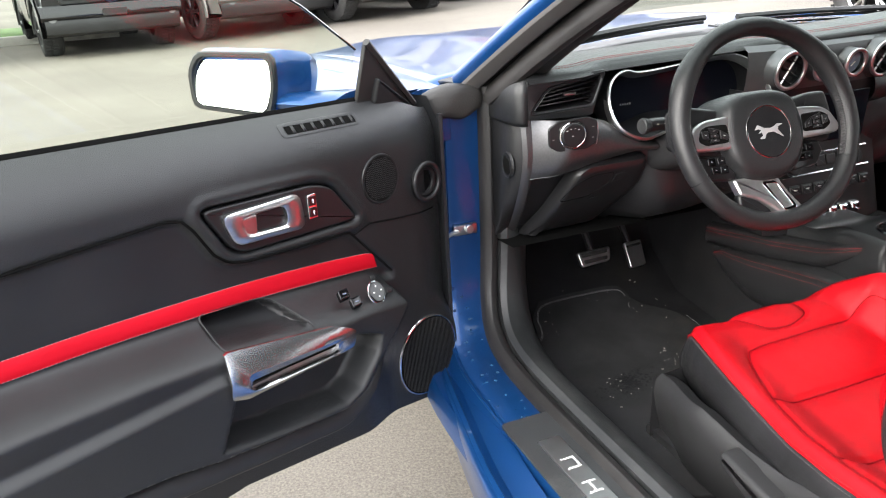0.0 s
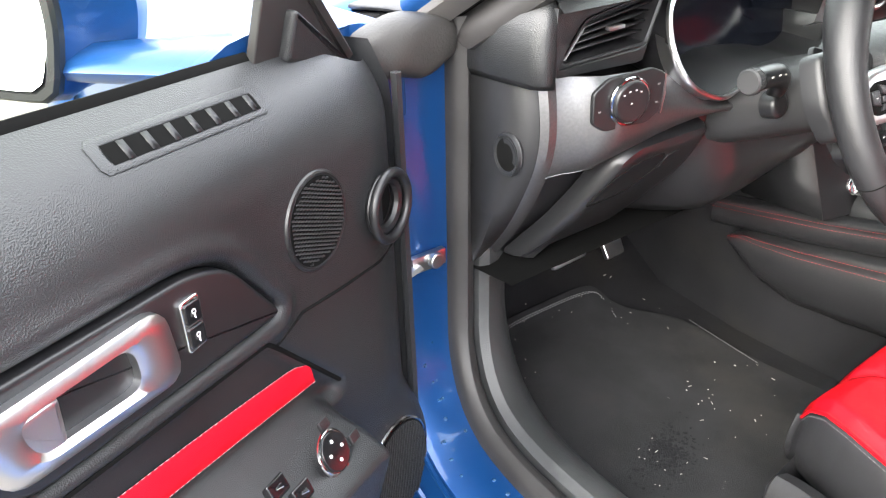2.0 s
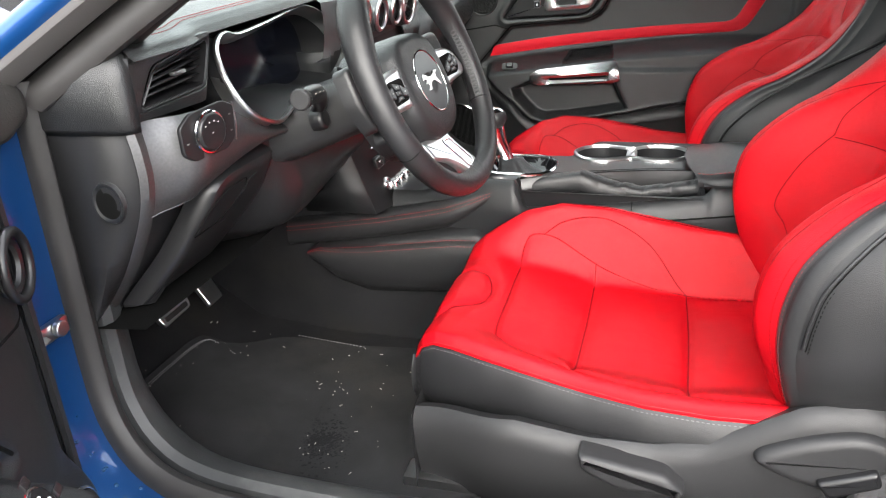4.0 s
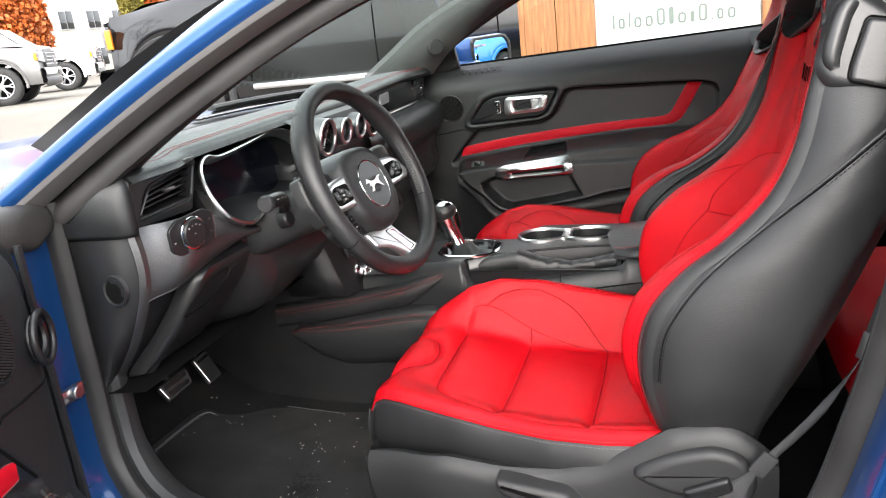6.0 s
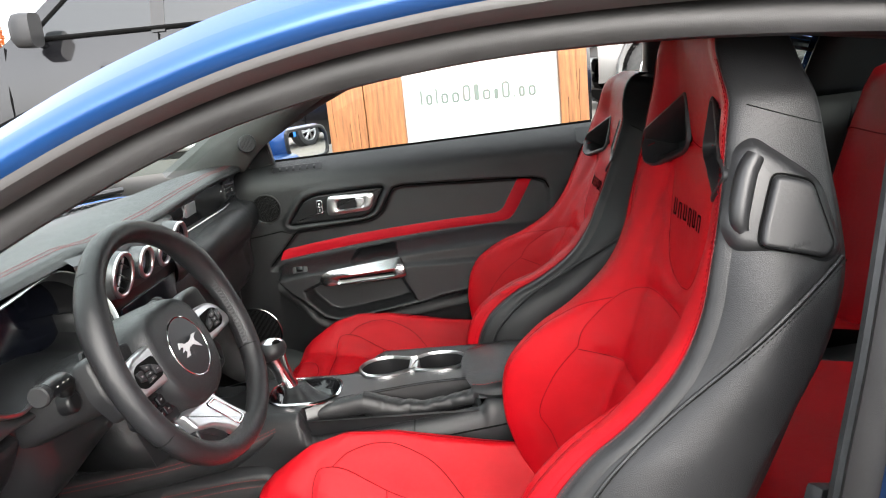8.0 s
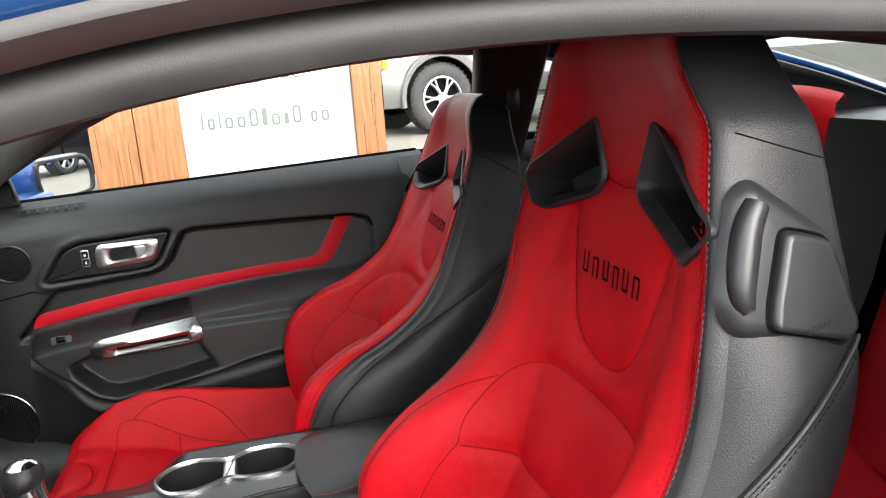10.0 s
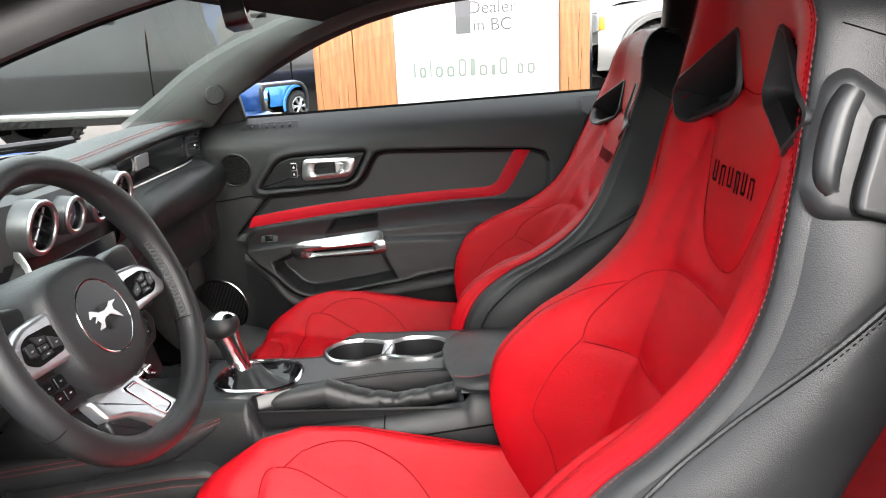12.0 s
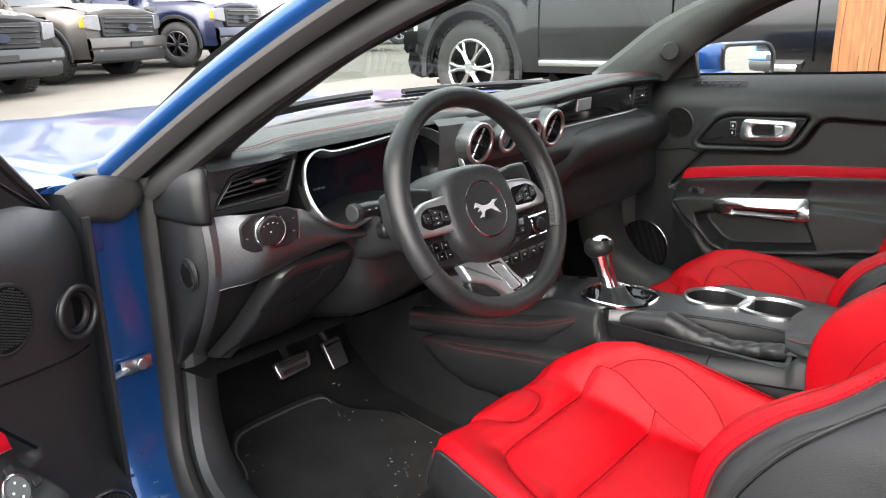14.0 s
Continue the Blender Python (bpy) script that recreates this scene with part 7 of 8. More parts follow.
fm = empty("floor_mat", "black carpet floor mat with pale edge stitching", "floor mat", (-.42, 1.2, .225))
matl = smooth([V(-.645, .82), V(-.655, 1.1), V(-.660, 1.35), V(-.640, 1.40), V(-.612, 1.425), (V(-.592, 1.48)), V(-.560, 1.514), V(-.54, 1.522), V(-.44, 1.523), V(-.345, 1.519), V(-.318, 1.50), V(-.30, 1.44), V(-.245, 1.36), V(-.238, 1.2), V(-.24, .82)], 5, True)
ml = [(p.x, p.y) for p in matl]
Geo().plate(ml, lambda a, b, c=0.0: V(a, b, floor_z(a, b) + .006 + c), .010, .004).make("mat_surface", MAT_CARPET, fm, sharp=80)
for off in (0, .005):
    seam = smooth([V(-.644, 1.388), V(-.612, 1.402), V(-.592, 1.44), V(-.580, 1.480), V(-.546, 1.508), V(-.442, 1.511), V(-.350, 1.506), V(-.328, 1.488), V(-.346, 1.440)], 8)
    stitches([V(p.x, p.y - off, floor_z(p.x, p.y) + .0176) for p in seam], .007, .0044, .0006).make("mat_stitching", PALE_GREY_THREAD, fm)
stitches([V(lerp(-.232, -.250, t), lerp(1.36, 1.21, t), .2425) for t in np.linspace(0, 1, 20)], .007, .0044, .0006).make("mat_stitching", PALE_GREY_THREAD, fm)
for p in ((-.43, 1.02), (-.52, .93)):
    Geo().torus(lambda a, b, c=0.0: V(p[0] + a, p[1] + b, .245 + c), .020, .004, 24, 6).make("mat_eyelet", PLASTIC, fm)
stain_rnd = random.Random(23)
crumbs = Geo()
for k in range(900):
    a, q = stain_rnd.uniform(0, 6.283), abs(stain_rnd.gauss(0, .5))
    x, y = -.535 + .075 * q * math.cos(a), 1.17 + .10 * q * math.sin(a)
    r = stain_rnd.uniform(.0010, .0034)
    z = floor_z(x, y) + .0166
    crumbs.add([V(x + r * math.cos(t) * stain_rnd.uniform(.7, 1.2), y + r * math.sin(t) * stain_rnd.uniform(.7, 1.2), z) for t in (0, 1.26, 2.51, 3.77, 5.03)] + [V(x, y, z + .0012)], [(0, 1, 5), (1, 2, 5), (2, 3, 5), (3, 4, 5), (4, 0, 5)])
tagged(crumbs.make("mud_crumbs", CARPET), "dark damp mud trodden into the mat", "mud", kind="stuff")
lint = Geo()
rnd = random.Random(11)
for k in range(150):
    x, y = rnd.uniform(-.60, -.25), rnd.uniform(.9, 1.53)
    z, a, l = floor_z(x, y) + .0178, rnd.uniform(0, 3.14), rnd.choice((.001, .0015, .002, .003, .006))
    lint.tube([V(x, y, z), V(x + l * math.cos(a), y + l * math.sin(a), z + .0004)], rnd.uniform(.0004, .0009), 4)
tagged(lint.make("lint", LINT), "pale lint and crumbs scattered on the mat", "lint", kind="stuff")

# ---------------------------------------------------------------- centre console
cn = empty("centre_console", "black padded centre console with cupholders and handbrake", "centre console", (-.02, .85, .24))
def ctop(x, y):
    """Height of the console's deck, which falls away forward and to the passenger's knee."""
    return .560 - .03 * step(1.02, 1.12, y) - .047 * max(0, min(1, (x - .015) / .11)) * step(.80, .89, y)


def brake_dip(y):
    """How far the driver-side lip lies below the deck along the handbrake."""
    return curve1([.60, .722, .83, .925], [.016, .033, .045, .052], y) * step(.590, .604, y) * step(.931, .910, y)



rows = []
for y in np.linspace(.46, 1.17, 120):
    l = curve1([.46, .6, .9, 1.05, 1.17], [-.150, -.155, -.165, -.150, -.14], y)
    z, dip = ctop(0, y), brake_dip(y)
    rows.append([V(l + .012, y, .24), V(l + .006, y, .40), V(l, y, .47), V(l - .002, y, min(.50, z - .03 - dip)), V(l + .002, y, z - .016 - dip), V(l + .012, y, z - .004 - dip), V(l + .020, y, z - dip), V(l + .026, y, z - .001 - dip), V(l + .029, y, z - .006 - dip), V(l + .030, y, z - .05 - dip)])
Geo().loft(rows).make("console_side", PADDING, cn, "padded console side", sharp=50)
side_l = lambda y: curve1([.46, .6, .9, 1.05, 1.17], [-.150, -.155, -.165, -.150, -.14], y)
Geo().tube([V(side_l(y) - .0015, y, curve1([.50, .58, .725, .90], [.524, .513, .4955, .476], y)) for y in np.linspace(.50, .90, 24)], .0016, 5).make("console_joint", GROOVE, cn)
Geo().tube([V(side_l(.724) + dx, .724, z) for dx, z in ((-.0015, .496), (-.001, .506), (.0015, .515), (.010, .523), (.020, .5275))], .0009, 5).make("console_joint", GROOVE, cn)
rows = []
for y in np.linspace(.46, 1.17, 40):
    r, z = .150, ctop(.124, y)
    rows.append([V(r - .028, y, z), V(r - .01, y, z - .004), V(r, y, z - .02), V(r + .004, y, .47), V(r, y, .24)])
Geo().loft(rows).make("console_side", PADDING, cn, sharp=50)
# top deck with openings cut for the gate, cups and handbrake
GATE = rounded([(-.118, .868), (.005, .868), (.005, 1.005), (-.118, 1.005)], .058, 8)
CUPS = smooth([V(.035, .845), V(-.005, .825), V(-.012, .79), V(-.002, .762), V(.010, .737), V(.002, .71), V(.0, .675), V(.012, .643), V(.045, .628), V(.08, .642), V(.092, .675), V(.088, .71), V(.072, .737), V(.080, .765), V(.085, .795), V(.070, .83)], 4, True)
CUPS = [(p.x, p.y) for p in CUPS]
BRAKE = rounded([(-.142, .930), (-.126, .930), (-.090, .85), (-.050, .70), (-.045, .615), (-.142, .604)], [.012, .02, .03, .03, .012, .012], 4)
nx, ny2 = 96, 150
deck = [[V(lerp(-.138, .124, i / nx), lerp(.46, 1.17, j / ny2), ctop(lerp(-.138, .124, i / nx), lerp(.46, 1.17, j / ny2))) for i in range(nx + 1)] for j in range(ny2 + 1)]


def open_at(j, i):
    p = deck[j][i].lerp(deck[j + 1][i + 1], .5)
    return any(signed(l, p.x, p.y) < -.002 for l in (GATE, CUPS, BRAKE))


Geo().loft(deck, skip=open_at).make("console_deck", SMOOTH_PLASTIC, cn, "black console deck", sharp=60)
dk = lambda a, b, c=0.0: V(a, b, ctop(0, b) + c)
gt = Geo().ring(inset(GATE, -.002), inset(GATE, .003), dk, .004, .001, -.01).make("shift_gate_ring", CHROME, cn, "chrome ring round the gear lever")
rows = [[dk(a, b, c) for a, b in inset(GATE, d)] for d, c in ((.004, 0), (.010, -.012), (.020, -.020), (.04, -.022))]
Geo().loft(rows, wrap=True, cap="end").make("shift_gate", GLOSS_BLACK, gt)
cupr = Geo().ring(inset(CUPS, -.0025), inset(CUPS, .003), dk, .005, .001, -.01).make("cupholder_ring", SATIN, cn, "chrome-rimmed double cupholder")
rows = [[dk(a, b, c) for a, b in inset(CUPS, d)] for d, c in ((.004, 0), (.007, -.03), (.010, -.07))]
Geo().loft(rows, wrap=True, cap="end").make("cupholder_well", SMOOTH_PLASTIC, cupr)
Geo().plate(rounded([(.010, .727), (.072, .727), (.072, .747), (.010, .747)], .003), lambda a, b, c=0.0: dk(a, b, c - .018), .019, .004).make("cup_bridge", SATIN, cupr)
rows = [[dk(a, b, min(c, .001 - (brake_dip(b) + .004) * step(-.112, -.130, a))) for a, b in inset(BRAKE, d)] for d, c in ((-.003, .001), (.003, -.002), (.006, -.02), (.010, -.066))]
Geo().loft(rows, wrap=True, cap="end").make("handbrake_well", SMOOTH_PLASTIC, cn)
# gear lever
gl_ = empty("gear_lever", "chrome gear lever with black knob and gaiter", "gear lever", (-.045, .955, .54))
Geo().tube([V(-.040, .962, .548), V(-.036, .974, .575), V(-.036, .985, .605), V(-.038, .992, .632)], [.018, .0165, .0175, .022], 16).make("lever_shaft", CHROME, gl_, "polished lever shaft")
rows = []
for k in range(13):
    a = math.pi * k / 12
    rows.append([V(-.040, .995, .644) + V(.0275 * math.sin(a) * math.cos(t), .029 * math.sin(a) * math.sin(t) - .004 * math.cos(a), .024 * math.cos(a)) for t in np.linspace(0, 2 * math.pi, 21)[:-1]])
kb_ = Geo().loft(rows[3:], wrap=True).make("lever_knob", BLACK_LEATHER, gl_, "black leather knob")
Geo().loft(rows[:4], wrap=True).make("knob_cap", CHROME, kb_, "chrome knob cap")
rows = []
for k, (r, z) in enumerate(((.040, .538), (.036, .544), (.029, .550), (.023, .560), (.018, .572))):
    rows.append([V(-.052 + k * .002 + r * (1 + .06 * math.sin(5 * t + k)) * math.cos(t), .938 + k * .005 + 1.15 * r * math.sin(t), z + .003 * math.sin(4 * t)) for t in np.linspace(0, 2 * math.pi, 29)[:-1]])
Geo().loft(rows, wrap=True, cap=True).make("lever_gaiter", BLACK_LEATHER, gl_, "black leather gaiter", sharp=70)
# handbrake
hbk = empty("handbrake", "black leather handbrake with wrinkled gaiter", "handbrake", (-.09, .75, .51))
grip_line = even(smooth([V(-.108, .926, .532), V(-.104, .90, .536), V(-.100, .86, .542), V(-.097, .812, .549)], 4), 16)
rows = []
for i, p in enumerate(grip_line):
    w, h = lerp(.0115, .0165, step(0, 5, i)), lerp(.0115, .0185, step(0, 6, i))
    rows.append([p + V(w * math.copysign(abs(math.cos(a)) ** .7, math.cos(a)), 0, h * math.copysign(abs(math.sin(a)) ** .7, math.sin(a))) for a in np.linspace(0, 2 * math.pi, 25)[:-1]])
Geo().loft(rows, wrap=True, cap=True).make("brake_grip", BLACK_LEATHER, hbk, "leather handbrake grip", sharp=60)
Geo().tube([V(-.1100, .9370, .5300), V(-.108, .925, .532)], [.0068, .0072], 14).make("brake_button", CHROME, hbk, "chrome handbrake button")
rows = []
for k in range(70):
    t = k / 69
    y_ = lerp(.818, .612, t)
    ys_ = [.612, .657, .71, .765, .818]
    c0 = V(lerp(-.097, -.086, t), y_, curve1(ys_, [.543, .535, .528, .528, .548], y_))
    w, h = curve1(ys_, [.017, .015, .015, .021, .021], y_), curve1(ys_, [.014, .013, .013, .023, .022], y_)
    row = []
    for a in np.linspace(0, 2 * math.pi, 37)[:-1]:
        fold = .5 * abs(math.sin(k * .23 + 1.1 * math.sin(a))) + .5 * abs(math.sin(k * .37 - 1.6 * math.cos(a) + 1.0))
        f = 1 - .20 * step(.06, .25, t) * step(1.0, .9, t) * (1 - fold) ** 1.5
        row.append(c0 + V(w * f * math.copysign(abs(math.cos(a)) ** .8, math.cos(a)), 0, h * f * math.copysign(abs(math.sin(a)) ** .8, math.sin(a)) - .004 * (1 - f)))
    rows.append(row)
gai = Geo().loft(rows, wrap=True, cap=True).make("brake_gaiter", BLACK_LEATHER, hbk, "wrinkled leather gaiter", sharp=75)
stitches([r[9] + V(0, 0, .0008) for r in rows], .005, .0035, .0006).make("gaiter_stitching", THREAD_DARK, gai)
Geo().tube([V(lerp(-.125, -.105, t), lerp(.815, .612, t), lerp(.512, .520, t)) for t in np.linspace(0, 1, 10)], .0028, 6).make("gaiter_hem", BLACK_LEATHER, gai)
# armrest lid
rows = []
for y in np.linspace(.30, .612, 18):
    w = .125 - .012 * step(.58, .612, y) ** 2
    zt = .583 - .010 * step(.55, .612, y) - .01 * step(.36, .30, y)
    rows.append([V(.0 + w * u, y + .022 * (1 - u * u) * step(.5, .61, y), lerp(.556, zt, h)) for u, h in ((-1.02, -.3), (-1.04, .2), (-1, .6), (-.9, .85), (-.5, 1.0), (0, 1.04), (.5, .95), (.85, .55), (.97, .1), (1.0, -.2), (1.0, -.4))])
ar = Geo().loft(rows + [[V(p.x * .98, p.y + .006, min(p.z, .575)) for p in rows[-1]]]).make("armrest_lid", BLACK_LEATHER, cn, "black leather armrest lid with red stitching", sharp=65)
stitches([r[3] + V(0, 0, .001) for r in rows], .007, .0045, .0008).make("armrest_stitching", RED_THREAD, ar)
Geo().box((0, .38, .41), (.24, .32, .27), .015).make("console_box", PLASTIC, cn)
# stitched knee pads running forward: a roll that climbs to the deck, and a deep pad below it
for s in (-1, 1):
    rows = []
    for y in np.linspace(.968, 1.39, 44):
        out_ = step(.955, 1.06, y)
        zs_ = curve1([.935, .955, .995, 1.03, 1.06, 1.12, 1.19, 1.34, 1.39], [.546, .542, .526, .513, .503, .490, .476, .453, .446], y)
        if s > 0:
            zs_ = min(zs_, .488)
        h_ = curve1([.935, 1.0, 1.06, 1.39], [.010, .030, .038, .040], y)
        rows.append([V(s * (.146 + dx * lerp(.45, 1, out_)), y, zs_ + dz * lerp(.6, 1, out_)) for dx, dz in ((0, .016), (.010, .0145), (.016, .010), (.0185, .004), (.0170, 0), (.0195, -.004), (.0215, -.35 * h_), (.0205, -.7 * h_), (.014, -.93 * h_), (.004, -h_))])
    c0 = sum(rows[0], V(0, 0, 0)) / len(rows[0]) - V(0, .004, 0)
    roll = Geo().loft([[p.lerp(c0, .9) for p in rows[0]]] + rows).make("knee_roll", BLACK_LEATHER, cn, "stitched black roll along the console" if s < 0 else "", sharp=65)
    for k, dz in ((3, 0), (5, 0)):
        stitches([r[k] + V(s * .0009, 0, dz) for r in rows], .006, .0042, .0006).make("pad_stitching", RED_THREAD, roll)
    rows = []
    for y in np.linspace(.955, 1.345, 44):
        up = curve1([.955, .975, 1.0, 1.05, 1.18, 1.32, 1.345], [.425, .452, .466, .464, .444, .420, .405], y)
        dn = curve1([.955, 1.0, 1.144, 1.219, 1.289, 1.325, 1.345], [.36, .335, .322, .318, .342, .375, .395], y)
        rows.append([V(s * (.150 + .032 * q_), y, lerp(up, dn, t)) for t, q_ in ((0, 0), (.05, .55), (.12, .80), (.16, .74), (.21, .86), (.4, 1), (.6, 1), (.8, .9), (.93, .6), (1, 0))])
    pad = Geo().loft(rows).make("knee_pad", BLACK_LEATHER, cn, "stitched black knee pad" if s < 0 else "", sharp=65)
    for k in (2, 4):
        stitches([r[k] + V(s * .0009, 0, 0) for r in rows], .006, .0042, .0006).make("pad_stitching", RED_THREAD, pad)
# tunnel carpet ahead of the console
Geo().loft([[V(x, y, z) for y in (1.05, 1.4, 1.72)] for x, z in ((-.17, .22), (-.155, .36), (-.14, .50), (.14, .50), (.155, .36), (.17, .22))]).make("tunnel_carpet", CARPET, cn, sharp=60)

# ---------------------------------------------------------------- outside: sign, trucks, trees, building
def post(x, y0, y1, thick, top):
    p = empty("sign_post", "weathered cedar timber post", "post", (x, (y0 + y1) / 2, ground_z(x, y0)), "sign posts")
    n = 2 if y1 - y0 > .3 else 1
    for k in range(n):
        a, b = lerp(y0, y1, k / n) + .003, lerp(y0, y1, (k + 1) / n) - .003
        Geo().box((x + (.02 if k else 0), (a + b) / 2, (top + ground_z(x, y0)) / 2), (thick, b - a, top - ground_z(x, y0)), .008).make("timber", CEDAR, p)
    g = Geo()
    rnd = random.Random(int(y0 * 100))
    for k in range(3):
        yy, zz = lerp(y0 + .04, y1 - .04, rnd.random()), rnd.uniform(.5, 1.0)
        g.tube([V(x - thick / 2 - .001, yy + .006 * math.sin(t * 9), zz + t) for t in np.linspace(0, rnd.uniform(.2, .5), 9)], .0011, 4)
    g.make("drying_crack", GROOVE, p)
    return p


post(3.62, 1.03, 1.53, .22, 2.6)
post(3.62, -.135, .045, .22, 2.6)
sg = empty("dealer_sign", "white sign board between cedar posts", "sign", (3.6, .54, .5))
Geo().box((3.60, .54, 1.35), (.05, .995, 1.75), .004).make("board", SIGN_WHITE, sg)
sp_ = flat_place((3.572, .54, .92), (0, -1, 0), (0, 0, 1))
# the web address as plain bars: one stroke for each letter
g = Geo()
for k, (w, h) in enumerate(((.012, .095), (.040, .066), (.010, .105), (.046, .066), (.046, .066), (.050, .105), (.030, .105), (.050, .066), (.026, .066), (.050, .105), (.010, .014), (.038, .066), (.046, .066))):
    x0 = -.385 + sum(q[0] + .0235 for q in ((.012, 0), (.040, 0), (.010, 0), (.046, 0), (.046, 0), (.050, 0), (.030, 0), (.050, 0), (.026, 0), (.050, 0), (.010, 0), (.038, 0), (.046, 0))[:k])
    o = even([V(*p) for p in rounded([(x0, -.03), (x0 + w, -.03), (x0 + w, -.03 + h), (x0, -.03 + h)], min(w, h) * .45)], 24, True)
    if w > .03:
        g.ring([(p.x, p.y) for p in o], inset([(p.x, p.y) for p in o], .013), lambda a, b, c=0.0: sp_(a, b, c + .001), .001)
    else:
        g.plate([(p.x, p.y) for p in o], lambda a, b, c=0.0: sp_(a, b, c + .001), .001)
g.make("address_bar", SIGN_GREY, sg, "grey bars in place of the web address")
writing("Dealer", .105, lambda a, b, c=0.0: sp_(a + .10, b + .365, c + .001), SIGN_DARK, "sign_lettering", sg)
writing("in BC", .105, lambda a, b, c=0.0: sp_(a + .10, b + .265, c + .001), SIGN_DARK, "sign_lettering", sg)
Geo().plate([(-.12, .22), (-.03, .22), (-.03, .55), (-.12, .55)], lambda a, b, c=0.0: sp_(a, b, c + .001), .001).make("sign_numeral_bar", SIGN_DARK, sg)
g = Geo()
for a in (-.46, .46):
    for b in (-.2, .4):
        g.disc(lambda p, q, c=0.0, a=a, b=b: sp_(a + p, b + q, c), .008, .004, 10)
g.make("screw", STEEL, sg)


def road_wheel(parent, hub, axis, r, w, rim_mat, spokes=6, sub=True):
    """axis: unit vector pointing outwards."""
    ax = Vector(axis).normalized()
    fwd = ax.cross(V(0, 0, 1)).normalized()
    P = lambda a, b, c: Vector(hub) + fwd * a + V(0, 0, 1) * b + ax * c
    n = 40
    rows = [[P(q * math.cos(t), q * math.sin(t), c) for t in (2 * math.pi * k / n for k in range(n))] for q, c in ((r * .62, .0), (r * .66, .012), (r * .80, .016), (r * .93, .004), (r, -.03), (r, -w + .03), (r * .9, -w), (r * .6, -w))]
    wheel = Geo().loft(rows, wrap=True).make("wheel", TYRE, parent)
    g = Geo()
    for k in range(n):
        t = 2 * math.pi * k / n
        t2 = t + math.pi / n
        for (ta, ca) in ((t, -.03), (t2, -w / 2)):
            c0 = P(r * math.cos(ta), r * math.sin(ta), ca)
            m = Matrix.Rotation(-ta, 4, ax)
            g.add([c0 + fwd * (math.cos(ta) * dr - math.sin(ta) * dt) + V(0, 0, 1) * (math.sin(ta) * dr + math.cos(ta) * dt) + ax * dc for dr, dt, dc in ((0, -.018, -.05), (0, .018, -.05), (0, .018, .03), (0, -.018, .03), (.010, -.014, -.045), (.010, .014, -.045), (.010, .014, .025), (.010, -.014, .025))], [(4, 5, 6, 7), (0, 1, 5, 4), (1, 2, 6, 5), (2, 3, 7, 6), (3, 0, 4, 7)])
    g.make("tread_block", TYRE, wheel, kind="stuff")
    g = Geo()
    rows = [[P(q * math.cos(t), q * math.sin(t), c) for t in (2 * math.pi * k / n for k in range(n))] for q, c in ((r * .63, .004), (r * .60, .010), (r * .57, .0), (r * .55, -.05))]
    g.loft(rows, wrap=True)
    for k in range(spokes):
        for dt in (-.16, .16):
            t = 2 * math.pi * k / spokes
            a0, a1 = t + dt * .5, t + dt
            g.tube([P(r * .1 * math.cos(a0), r * .1 * math.sin(a0), .0), P(r * .35 * math.cos(a0), r * .35 * math.sin(a0), -.005), P(r * .58 * math.cos(a1), r * .58 * math.sin(a1), -.012)], [.028, .020, .024], 6, flat=.7)
    g.disc(lambda a, b, c: P(a, b, c - .012), r * .17, .02, 18, .005)
    g.make("rim", rim_mat, wheel)
    Geo().disc(lambda a, b, c: P(a, b, -.09 + c), r * .58, .01, 24).make("brake_dark", GROOVE, wheel)
    return wheel


